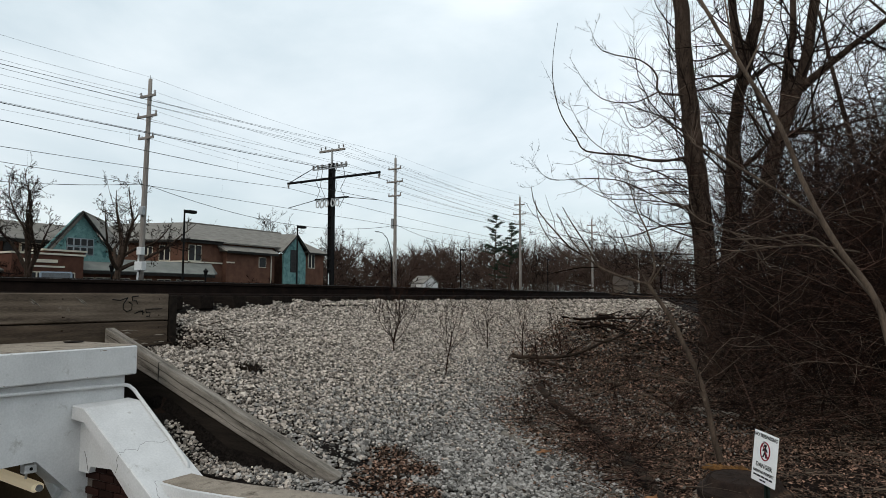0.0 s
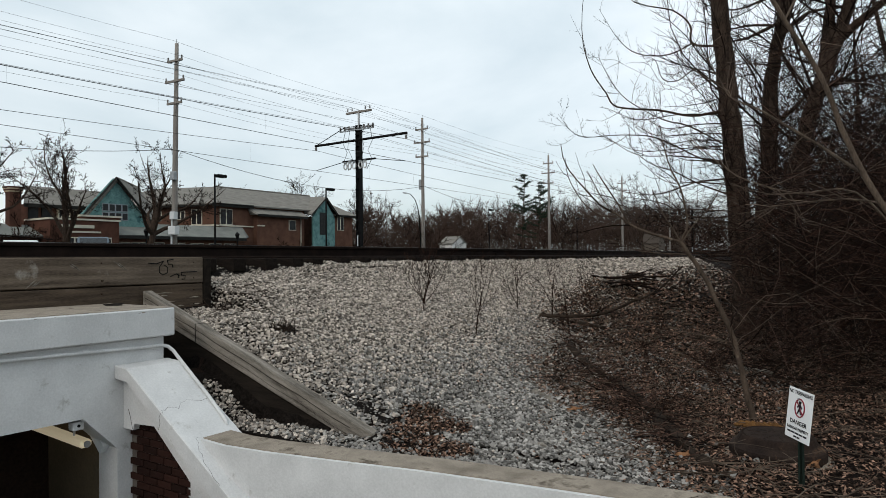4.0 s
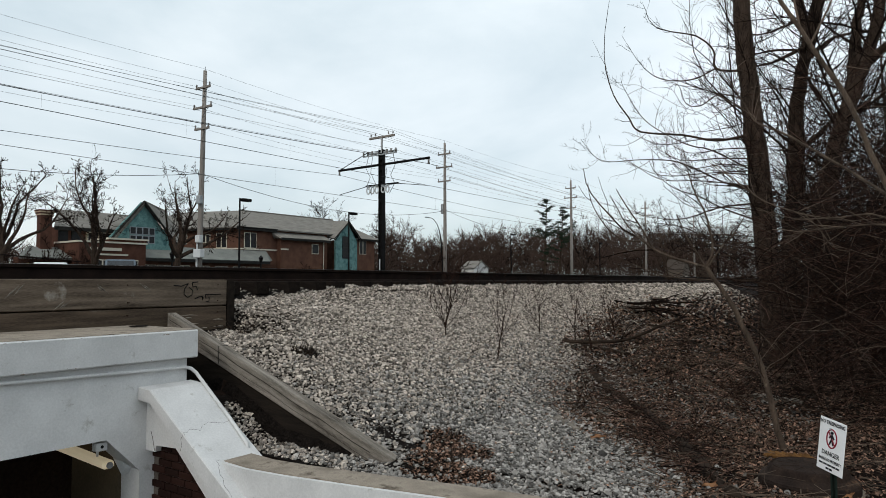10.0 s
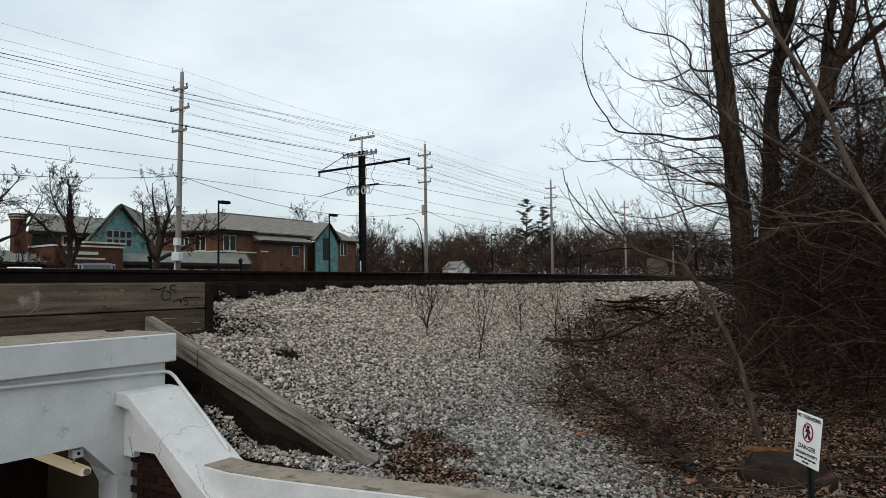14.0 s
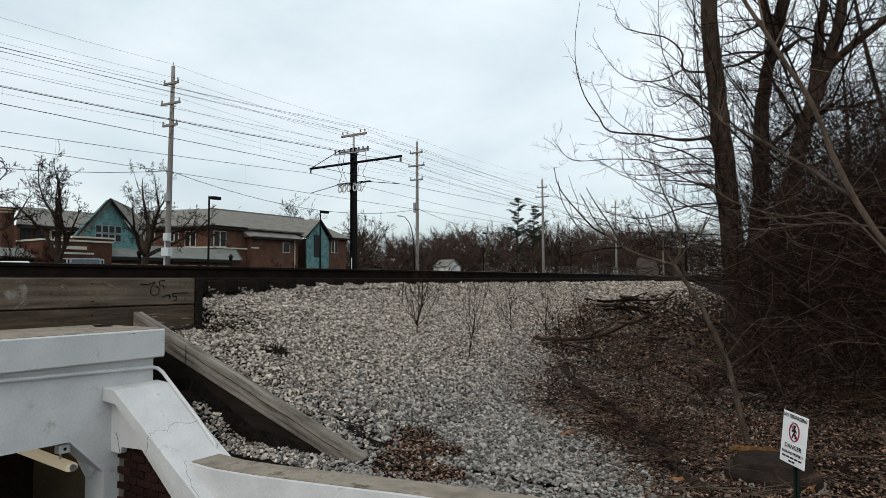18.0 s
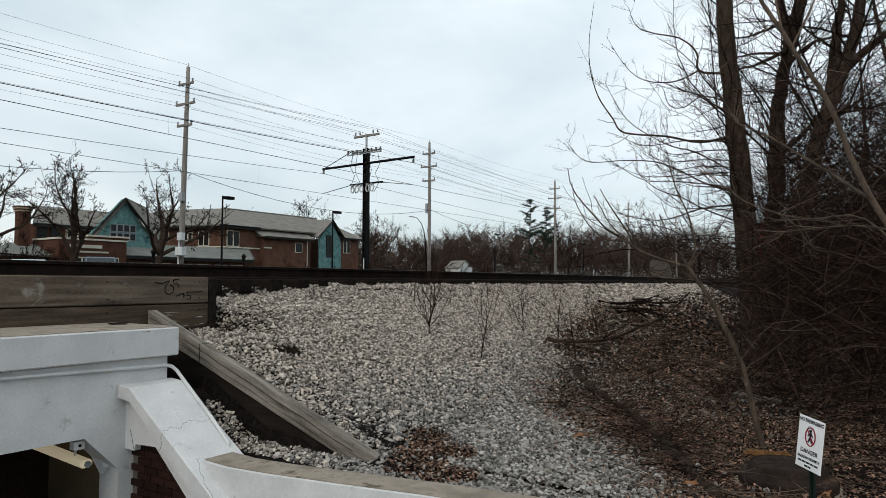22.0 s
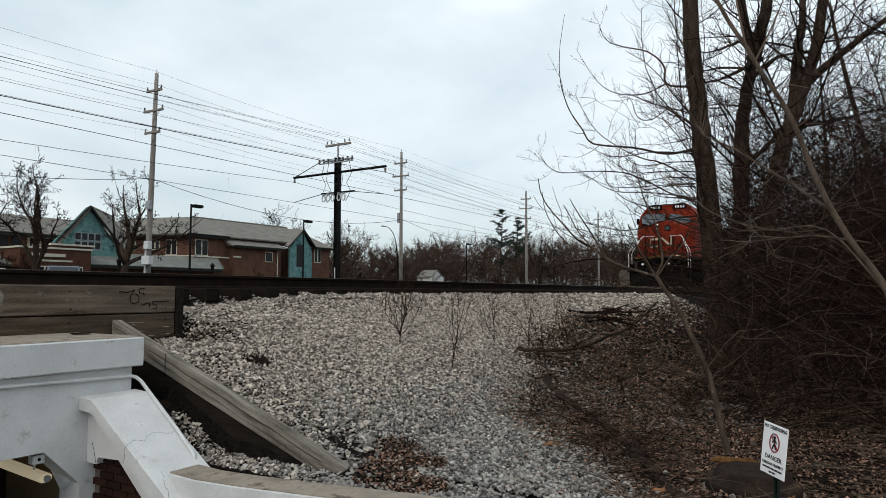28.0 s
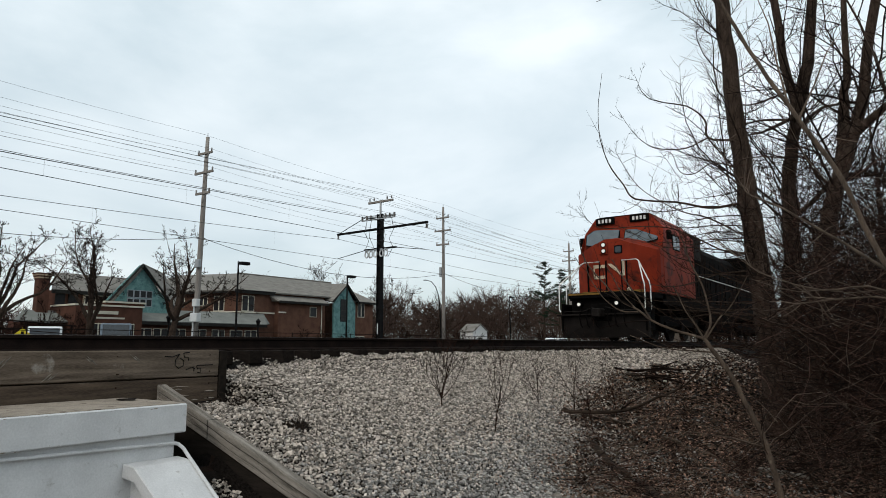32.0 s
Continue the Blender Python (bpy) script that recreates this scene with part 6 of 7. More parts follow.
# sapling beside the manhole
limb_tree("sapling", [
    ([(-0.87, 7.0, -0.02), (-0.94, 7.0, 0.25), (-0.99, 7.0, 0.53), (-1.05, 7.0, 0.76), (-1.10, 7.0, 0.91), (-1.20, 7.0, 1.14), (-1.31, 7.0, 1.37), (-1.43, 7.0, 1.56), (-1.53, 7.0, 1.71)], 0.030, 0.020, 3),
    ([(-1.53, 7.0, 1.71), (-1.82, 7.0, 1.80), (-2.04, 7.0, 1.90), (-2.17, 7.0, 2.01), (-2.35, 7.0, 2.11), (-2.53, 7.0, 2.31), (-2.69, 7.0, 2.50), (-2.77, 7.0, 2.66), (-2.80, 7.0, 2.82)], 0.015, 0.004, 5),
    ([(-2.17, 7.0, 1.99), (-2.36, 7.0, 2.01), (-2.53, 7.0, 2.14), (-2.66, 7.0, 2.33), (-2.73, 7.0, 2.50), (-2.75, 7.0, 2.66)], 0.008, 0.003, 3),
    ([(-2.04, 7.0, 1.90), (-2.12, 7.0, 2.05), (-2.25, 7.0, 2.26), (-2.36, 7.0, 2.43), (-2.43, 7.0, 2.56)], 0.011, 0.004, 2),
    ([(-2.20, 7.0, 2.03), (-2.34, 7.0, 2.20), (-2.44, 7.0, 2.39), (-2.50, 7.0, 2.50)], 0.007, 0.003, 2),
    ([(-1.53, 7.0, 1.71), (-1.62, 7.0, 1.87), (-1.69, 7.0, 1.98), (-1.80, 7.0, 2.25)], 0.010, 0.004, 3),
    ([(-1.53, 7.0, 1.71), (-1.46, 7.0, 1.86), (-1.48, 7.0, 2.06), (-1.52, 7.0, 2.24), (-1.61, 7.0, 2.44), (-1.67, 7.0, 2.64), (-1.72, 7.0, 2.9)], 0.013, 0.004, 5),
    ([(-1.51, 7.0, 1.71), (-1.38, 7.0, 1.90), (-1.25, 7.0, 2.04), (-1.1, 7.0, 2.3)], 0.010, 0.004, 3),
    ([(-1.03, 7.0, 0.72), (-1.4, 6.95, 0.80), (-1.9, 7.0, 0.82)], 0.008, 0.003, 3),
    ([(-1.45, 7.0, 1.58), (-1.9, 6.95, 1.62), (-2.25, 6.95, 1.75)], 0.007, 0.003, 3),
], 35, BARK_YOUNG, TWIG, "young leaning sapling with a knotted grey stem", 0, 1, 0.32, 0.0035, 0.6, 0.05, sides=8, category="sapling")


def make_wood():
    """The thicket behind and beside the large trees."""
    rng = random.Random(8)
    shrubs = [bare_tree("shrub", 50 + k, 3.2 + 0.6 * k, 0.022, 3, 5, 0.60, 0.85, 0.02, 0.0036, 0.05, TWIG_RED, TWIG_RED if k else TWIG, 5, 0.16, "dense leafless shrub in the thicket", "shrub", "thicket shrubs") for k in range(3)]
    spots = []
    for k in range(54):
        y = rng.uniform(10.0, 22)
        spots.append((rng.uniform(0.9 - 0.16 * y, 0.4 + 0.30 * y), y))
    for k in range(24):
        y = rng.uniform(15, 24)
        spots.append((rng.uniform(0.5 - 0.13 * y, 0.10 * y), y))
    for k in range(16):
        y = rng.uniform(15, 21)
        spots.append((rng.uniform(0.6 - 0.08 * y, 0.26 * y), y))
    for k, (x, y) in enumerate(spots):
        s, turn, z = rng.uniform(0.7, 1.25) * (1.55 if k > 77 else 1.0), rng.uniform(0, 360), None
        put(shrubs[k], x, y, turn, s) if k < 3 else again(shrubs[k % 3], x, y, turn, s, (rng.uniform(-10, 10), rng.uniform(-10, 10)))
    trees = [bare_tree("tree", 70 + k, 10 + k, 0.13 + 0.02 * k, 3, 7, 0.42, 0.8, 0.04, 0.008, 0.12, BARK, TWIG, 1, 0.05, "slender bare tree in the wood", "tree", "wood trees") for k in range(3)]
    spots = [(0.6, 16.5), (2.6, 14.0), (3.4, 18.5), (1.4, 20.5), (-0.4, 22), (5.2, 17), (4.2, 23), (6.5, 21), (1.8, 27), (5.0, 29), (8.5, 25), (3.0, 35), (8.0, 34), (-1.0, 40), (1.0, 44), (6.0, 42), (12.0, 38), (0, 52), (2.0, 55), (9, 52), (0, 64), (3, 70), (10, 68)]
    for k, (x, y) in enumerate(spots):
        s, turn = rng.uniform(0.8, 1.15), rng.uniform(0, 360)
        put(trees[k], x, y, turn, s) if k < 3 else again(trees[k % 3], x, y, turn, s)


make_wood()


def make_undergrowth():
    """Arching canes and fine dead twigs between the trunks."""
    rng = np.random.default_rng(61)
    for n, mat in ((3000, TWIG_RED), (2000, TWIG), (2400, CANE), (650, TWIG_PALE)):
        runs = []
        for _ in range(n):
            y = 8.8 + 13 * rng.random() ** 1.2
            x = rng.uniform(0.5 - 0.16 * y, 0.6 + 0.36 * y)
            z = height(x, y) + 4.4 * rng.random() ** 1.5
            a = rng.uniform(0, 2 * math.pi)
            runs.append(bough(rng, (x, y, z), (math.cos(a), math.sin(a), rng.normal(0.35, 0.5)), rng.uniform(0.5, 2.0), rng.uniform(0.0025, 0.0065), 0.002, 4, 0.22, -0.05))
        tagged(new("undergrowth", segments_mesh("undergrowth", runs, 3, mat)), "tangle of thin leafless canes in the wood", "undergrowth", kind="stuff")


make_undergrowth()


def make_near_tangle():
    """The low bushes that overhang the bank beside the manhole."""
    rng = np.random.default_rng(66)
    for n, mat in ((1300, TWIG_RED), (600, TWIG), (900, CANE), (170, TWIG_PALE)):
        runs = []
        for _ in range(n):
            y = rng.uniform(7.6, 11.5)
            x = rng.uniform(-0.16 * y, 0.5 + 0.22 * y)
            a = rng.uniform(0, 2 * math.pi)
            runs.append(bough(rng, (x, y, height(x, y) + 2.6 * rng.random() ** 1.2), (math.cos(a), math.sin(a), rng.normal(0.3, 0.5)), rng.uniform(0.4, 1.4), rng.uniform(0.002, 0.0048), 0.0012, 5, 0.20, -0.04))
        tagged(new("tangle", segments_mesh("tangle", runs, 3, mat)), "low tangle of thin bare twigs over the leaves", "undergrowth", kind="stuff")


make_near_tangle()


def make_thicket():
    """The high tangle of branches that closes the wood behind the large trees."""
    rng = np.random.default_rng(63)
    runs = []
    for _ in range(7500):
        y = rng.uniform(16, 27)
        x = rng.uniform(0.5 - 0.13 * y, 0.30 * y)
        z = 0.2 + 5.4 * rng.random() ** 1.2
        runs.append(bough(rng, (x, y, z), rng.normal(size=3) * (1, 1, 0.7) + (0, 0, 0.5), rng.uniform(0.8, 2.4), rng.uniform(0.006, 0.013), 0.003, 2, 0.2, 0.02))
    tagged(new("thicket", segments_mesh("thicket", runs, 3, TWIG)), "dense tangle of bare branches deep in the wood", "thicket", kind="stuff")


make_thicket()


def make_far_trees():
    rng = random.Random(21)
    kinds = [bare_tree("tree", 90 + k, 8.6 + k, 0.15, 3, 8, 0.46, 0.8, 0.05, 0.013, 0.14, BARK, TWIG, 4, 0.10, "bare grey-brown tree beyond the car park", "tree", "distant trees") for k in range(4)]
    big = [bare_tree("tree", 190 + k, 6.7, 0.22, 4, 9, 0.42, 0.85, 0.03, 0.0092, 0.30, BARK, TWIG, 6, 0.12, "spreading bare oak tree in front of the building", "tree", "car park trees", 0.75) for k in range(3)]
    for k, (x, y, s) in enumerate(((-48, 19.0, 1.30), (-48, 24.6, 1.30), (-47.5, 30.7, 1.44))):
        put(big[k], x, y, 70 * k, s, z=1.0)
    again(big[0], -49, 13.6, 200, 1.0, z=1.0)
    first = [(-70, 16, 0.95), (-66, 8, 0.9), (-80, 76.0, 0.95), (-70, 10.0, 0.95)]
    for k, (x, y, s) in enumerate(first):
        put(kinds[k], x, y, 80 * k, s, z=1.0)
    for k in range(20):
        y = rng.uniform(62, 205)
        x = -64 - rng.uniform(0, 36) + 0.10 * (y - 62)
        if y > 110:
            x = rng.uniform(-80, -34)
        again(kinds[k % 4], x, y, rng.uniform(0, 360), rng.uniform(0.85, 1.25), z=1.0)
    for x, y, s in ((-66, 12, 1.1), (-70, 5, 1.1), (-60, 8, 0.9)):
        again(kinds[rng.randrange(4)], x, y, rng.uniform(0, 360), s, z=1.0)
    bush = bare_tree("bush", 120, 2.4, 0.03, 3, 7, 0.5, 0.7, 0.03, 0.010, 0.05, TWIG_RED, TWIG_RED, 5, 0.12, "low leafless bush along the car park", "bush", "distant bushes")
    put(bush, -54, 70, 0, 1.0, z=1.0)
    for k in range(12):
        again(bush, -64 - rng.uniform(0, 6), rng.uniform(20, 29.5), rng.uniform(0, 360), rng.uniform(1.3, 2.2), z=0.9)
    for x, y, size in ((-53.0, 12.0, 2.0), (-54.0, 14.2, 2.2), (-53.0, 16.4, 2.0), (-54.0, 18.4, 2.1), (-55.5, 15.0, 2.4), (-56.0, 19.6, 2.3), (-53.5, 22.2, 1.5), (-53, 24.0, 1.8), (-53.2, 26.0, 1.5), (-53.6, 27.6, 1.2), (-52.6, 20.4, 1.6), (-54.0, 50.8, 1.3), (-54.2, 53.2, 1.2), (-54.6, 58.0, 1.1), (-55.0, 64.6, 1.3)):
        again(bush, x, y, rng.uniform(0, 360), size, z=1.0)
    for k in range(26):
        y = rng.uniform(62, 170)
        x = -53 - rng.uniform(0, 8)
        again(bush, x, y, rng.uniform(0, 360), rng.uniform(0.8, 1.9), z=1.0)


make_far_trees()


def make_far_woods():
    """The unbroken brown mass of the woods behind, too far to tell tree from tree."""
    rng = np.random.default_rng(77)
    runs = []
    line = lambda y: float(np.interp(y, [60, 120, 260], [-68, -62, -26]))  # noqa: E731
    for k in range(230):
        y = rng.uniform(62, 215)
        x = line(y) - rng.uniform(0, 16)
        top = 0.084 * math.hypot(x, y) + 3.2 * noise.noise((x * 0.05, y * 0.05, 2.0)) + rng.uniform(-1.6, 1.8)
        trunk = bough(rng, (x, y, 0.6), (rng.normal(0, 0.05), rng.normal(0, 0.05), 1), top * 0.72, 0.15, 0.04, 5, 0.06, 0.03)
        runs.append(trunk)
        for _ in range(15):
            at = trunk[0][rng.integers(2, 6)]
            a, up = rng.uniform(0, 2 * math.pi), rng.uniform(0.1, 1.4)
            limb = bough(rng, at, (math.cos(a), math.sin(a), up), top * rng.uniform(0.22, 0.36), 0.06, 0.02, 4, 0.16, 0.08)
            runs.append(limb)
            way = limb[0][4] - limb[0][0]
            way /= np.linalg.norm(way)
            for _ in range(19):
                q = rng.uniform(1.0, 4.0)
                i = min(int(q), 3)
                p = limb[0][i] + (limb[0][i + 1] - limb[0][i]) * (q - i)
                runs.append(bough(rng, p, way + rng.normal(size=3) * 0.8 + (0, 0, 0.25), top * rng.uniform(0.05, 0.13), 0.026, 0.010, 2, 0.25, 0.05))
    for _ in range(38000):
        y = rng.uniform(60, 260)
        x = line(y) + 3 - rng.uniform(0, 16)
        tall = 0.052 * math.hypot(x, y)
        runs.append(bough(rng, (x, y, 0.6 + tall * rng.random() ** 1.3), rng.normal(size=3) * (1, 1, 0.6) + (0, 0, 0.7), rng.uniform(0.8, 2.2), 0.042, 0.016, 1, 0.3, 0.02))
    for _ in range(7000):
        y, x = rng.uniform(10, 40), -75 - rng.uniform(0, 14)
        runs.append(bough(rng, (x, y, 0.6 + 5.0 * rng.random() ** 1.3), rng.normal(size=3) * (1, 1, 0.6) + (0, 0, 0.9), rng.uniform(0.8, 2.0), 0.025, 0.01, 2, 0.3, 0.02))
    tagged(new("far_woods", segments_mesh("far_woods", runs, 3, TWIG_FAR)), "brown leafless woods in the distance", "woods", kind="stuff")


make_far_woods()


NEEDLE = surface("pine_needles", (0.035, 0.055, 0.033), (0.010, 0.018, 0.012), 0.8, 0, 2, 20, 0.0, island=0.7)
make_pine(-50.2, 100.5, 14.2, 3, 0.01)
make_pine(-47.6, 100.5, 12.9, 8, 0.09)


# ---- the small things on the bank ----
LITTER = surface("dead_leaves", (0.43, 0.26, 0.185), (0.006, 0.004, 0.003), 0.85, 0, 8, 60, 0.2, 0.003, island=0.85, power=2.1)
STICK = surface("fallen_sticks", (0.16, 0.12, 0.09), (0.04, 0.03, 0.023), 0.92, 0, 6, 60, 0.2, 0.003, island=0.65)
LOG = surface("rotting_log", (0.054, 0.037, 0.027), (0.010, 0.0075, 0.006), 0.95, 0, 5, 50, 0.8, 0.012, stretch=(1, 4, 4))
SIGN_WHITE = surface("white_sign_enamel", (0.80, 0.80, 0.80), (0.72, 0.72, 0.72), 0.4, 0, 6, 60, 0.0, stain=(0.62, 0.61, 0.58), stain_scale=6, stain_at=0.62)
SIGN_BLACK = surface("black_print", (0.02, 0.02, 0.024), (0.012, 0.012, 0.014), 0.5, 0, 6, 60, 0.0)
SIGN_RED = surface("red_print", (0.26, 0.03, 0.045), (0.19, 0.02, 0.035), 0.5, 0, 6, 60, 0.0)
POST_GREEN = surface("dark_green_post", (0.022, 0.035, 0.028), (0.012, 0.018, 0.015), 0.6, 0.3, 6, 60, 0.1)
IRON = surface("rusty_iron", (0.040, 0.027, 0.021), (0.012, 0.009, 0.008), 0.85, 0.2, 6, 70, 0.5, 0.006, stain=(0.13, 0.075, 0.045), stain_scale=4)
ROTTEN = surface("orange_rotten_wood", (0.20, 0.10, 0.035), (0.05, 0.026, 0.013), 0.95, 0, 14, 80, 0.8, 0.012)
ORANGE_LEAF = surface("orange_leaf", (0.30, 0.15, 0.075), (0.18, 0.085, 0.04), 0.8, 0, 20, 90, 0.2)
MOSS = surface("dark_weeds", (0.05, 0.034, 0.024), (0.012, 0.010, 0.008), 0.95, 0, 9, 60, 0.0, island=0.6)


def lettering(text, size, parent, at, material, width=None):
    cu = bpy.data.curves.new("lettering", "FONT")
    cu.body, cu.size, cu.align_x, cu.align_y, cu.extrude, cu.offset = text, size, "CENTER", "CENTER", 0.0006, 0.0006
    cu.resolution_u = 2
    tmp = bpy.data.objects.new("scrap", cu)
    me = bpy.data.meshes.new_from_object(tmp)
    bpy.data.objects.remove(tmp)
    me.materials.append(material)
    if width:
        w = max(v.co.x for v in me.vertices) - min(v.co.x for v in me.vertices)
        me.transform(Matrix.Scale(width / w, 4, (1, 0, 0)))
    o = new("lettering", me)
    o.parent, o.matrix_basis = parent, Matrix.Translation(at) @ pose(0, 0, 0, 90, 0, 0)
    return tagged(o, "black printed lettering")


def make_sign():
    s = thing("warning_sign", "white railroad no trespassing sign on a dark green post", "sign", pose(-0.32, 5.18, 0, 0, 0, -44))
    turn = pose(0, 0, 0.49, -3, 6, 0)
    b = part("panel", block(-0.112, 0.112, -0.004, 0.0, -0.172, 0.172, 0.002), SIGN_WHITE, s, "white enamelled metal panel")
    b.matrix_basis = turn
    lettering("NO TRESPASSING", 0.034, b, (0, -0.006, 0.145), SIGN_BLACK, 0.205)
    lettering("DANGER", 0.042, b, (0, -0.006, -0.055), SIGN_BLACK, 0.15)
    lettering("RAILROAD PROPERTY", 0.026, b, (0, -0.006, -0.098), SIGN_BLACK, 0.19)
    for z, w in ((-0.128, 0.18), (-0.152, 0.06)):
        for k in range(5 if w > 0.1 else 2):
            n = 5 if w > 0.1 else 2
            part("print_bar", block(-w / 2 + w * k / n, -w / 2 + w * (k + 0.82) / n, -0.0055, -0.004, z - 0.006, z + 0.006), SIGN_BLACK, b)
    ring = bmesh.new()
    pts = [(0.042 * math.cos(a), 0.060 * math.sin(a)) for a in np.linspace(0, 2 * math.pi, 28)]
    tube([(x, -0.0055, 0.048 + z) for x, z in pts], 0.0045, 6, ring, False)
    part("prohibition_ring", ring, SIGN_RED, b, "red prohibition ring")
    part("prohibition_bar", tube([(-0.033, -0.0055, 0.092), (0.033, -0.0055, 0.004)], 0.0042, 6), SIGN_RED, b)
    f = tube([(0, -0.005, 0.094), (0, -0.005, 0.08)], 0.010, 8)
    for line in ([(0, 0.078), (0, 0.045)], [(0, 0.07), (-0.02, 0.05)], [(0, 0.07), (0.02, 0.048)], [(0, 0.045), (-0.016, 0.008)], [(0, 0.045), (0.016, 0.006)]):
        tube([(x, -0.005, z) for x, z in line], 0.006, 5, f)
    part("pictogram", f, SIGN_BLACK, b, "plain black walking figure pictogram")
    post = prism([(-0.025, 0.006), (-0.012, 0.006), (-0.012, 0.022), (0.012, 0.022), (0.012, 0.006), (0.025, 0.006), (0.025, 0.003), (0.009, 0.003), (0.009, 0.018), (-0.009, 0.018), (-0.009, 0.003), (-0.025, 0.003)], "z", -0.3, 0.60)
    part("post", post, POST_GREEN, s, "dark green channel post")
    for z in (0.36, 0.60):
        part("bolt", tube([(0.0, -0.010, z), (0.0, 0.02, z)], 0.006, 6), GREY_STEEL, s)


make_sign()


def make_manhole():
    m = thing("manhole", "raised rusty iron manhole frame and cover among leaves", "manhole", pose(-0.56, 5.98, height(-0.6, 6.0) + 0.03))
    part("frame", lathe([(0.45, -0.2), (0.45, 0.035), (0.44, 0.055), (0.425, 0.062), (0.37, 0.095), (0.345, 0.142), (0.335, 0.15), (0.32, 0.135)], 32), IRON, m, smooth=False)
    c = part("cover", lathe([(0.315, 0.12), (0.31, 0.146), (0.29, 0.150), (0.02, 0.151)], 32), IRON, m, "rusty iron cover")
    for k in range(10):
        a = 2 * math.pi * k / 10
        part("rib", block(-0.09, 0.09, -0.006, 0.006, 0.146, 0.1535, 0.002), IRON, c).matrix_basis = pose(0.18 * math.cos(a), 0.18 * math.sin(a), 0, 0, 0, math.degrees(a))
    m.scale = (0.78, 0.78, 0.95)
    part("ring", lathe([(0.51, -0.25), (0.51, -0.045), (0.50, -0.03), (0.44, -0.02)], 32), CONCRETE, m, "crumbling concrete ring")


make_manhole()


def scatter_leaves(rng, n, x0, x1, y0, y1, big, limit):
    """Curled dead leaves: two folded blades each."""
    xs, ys = rng.uniform(x0, x1, n * 3), rng.uniform(y0, y1, n * 3)
    keep = [(x, y) for x, y in zip(xs, ys) if limit(x, y)][:n]
    xy = np.array(keep)
    n = len(xy)
    a, L = rng.uniform(0, 2 * np.pi, n), rng.uniform(0.6, 1.3, n) * big
    W = L * rng.uniform(0.35, 0.7, n)
    d = np.column_stack([np.cos(a), np.sin(a), rng.normal(0, 0.35, n)])
    s = np.column_stack([-np.sin(a), np.cos(a), rng.normal(0, 0.35, n)])
    z = np.array([height(x, y) for x, y in xy]) + 0.012 + rng.uniform(0, 0.03, n)
    c = np.column_stack([xy, z])
    up = np.array([0, 0, 1.0])
    fold = (rng.uniform(0.05, 0.5, n) * W)[:, None] * up
    v = np.stack([c - d * L[:, None] / 2, c + s * W[:, None] / 2 + fold, c + d * L[:, None] / 2 + fold * 0.6, c - s * W[:, None] / 2 + fold], 1)
    f = (np.array([(0, 1, 2), (0, 2, 3)])[None] + 4 * np.arange(n)[:, None, None]).reshape(-1, 3)
    return raw_mesh("leaf_litter", v.reshape(-1, 3), f, LITTER)


def make_litter():
    rng = np.random.default_rng(12)
    clear = lambda x, y: y > (curb_y(x) + CURB_WIDE + 0.05 if x > -4.8 else 4.7) and not (math.hypot(x + 0.56, y - 5.98) < 0.38)  # noqa: E731
    litter = lambda x, y: clear(x, y) and not (x > -0.35 and y < 7.5 and rng.random() < 0.55) and (x > gravel_edge(x, y) - 0.25 or any(math.hypot(x - a, y - b) < r * 1.1 for a, b, r in SOIL[:6]) or rng.random() < 0.28 * math.exp((x - gravel_edge(x, y)) / 0.6))  # noqa: E731
    for n, box, big in ((50000, (-5.5, 2.2, 4.3, 8.5), 0.034), (36000, (-6.0, 5.0, 8.5, 14.0), 0.046), (8000, (-6.4, -2.0, 10.5, 20.0), 0.065), (6000, (-6.3, -1.5, 15.0, 30.0), 0.10), (6000, (-5.5, 9.0, 14.0, 26.0), 0.11)):
        tagged(new("leaf_litter", scatter_leaves(rng, n, *box, big, litter)), "brown dead leaves over the bank", "leaf litter", kind="stuff")
    soil = lambda x, y: clear(x, y) and any(math.hypot(x - a, y - b) < r * 1.15 for a, b, r in SOIL[:6])  # noqa: E731
    tagged(new("leaf_litter", scatter_leaves(rng, 650, -3.7, -2.5, 4.1, 5.5, 0.032, soil)), "broken brown leaves on the bare soil", "leaf litter", kind="stuff")
    runs = []
    for k in range(4800):
        x, y = rng.uniform(-5.8, 3.5), 4.7 + 12 * rng.random() ** 1.3
        if clear(x, y) and x > gravel_edge(x, y) - 0.2:
            a, L = rng.uniform(0, 2 * math.pi), rng.uniform(0.1, 0.7)
            z = height(x, y) + 0.02 + rng.uniform(0, 0.05)
            runs.append(bough(rng, (x, y, z), (math.cos(a), math.sin(a), rng.normal(0.03, 0.12)), L, rng.uniform(0.002, 0.007), 0.0015, 4, 0.12, 0))
    tagged(new("fallen_twigs", segments_mesh("fallen_twigs", runs, 3, STICK)), "thin fallen twigs over the leaves", "twigs", kind="stuff")


make_litter()


def make_log(a, b, r, label, seed, mat=None, name="log"):
    rng = np.random.default_rng(seed)
    a, b = np.array(a), np.array(b)
    k = np.linspace(0, 1, 9)[:, None]
    pts = a + (b - a) * k
    pts[:, 2] = [height(x, y) + r * 0.55 for x, y in pts[:, :2]]
    pts += rng.normal(0, r * 0.25, pts.shape)
    bm = tube([tuple(p) for p in pts], list(r * (1 - 0.35 * k[:, 0]) * rng.uniform(0.85, 1.1, 9)), 9)
    o = part(name, bm, mat or LOG, smooth=True)
    return tagged(o, label, "log" if name == "log" else "branch")


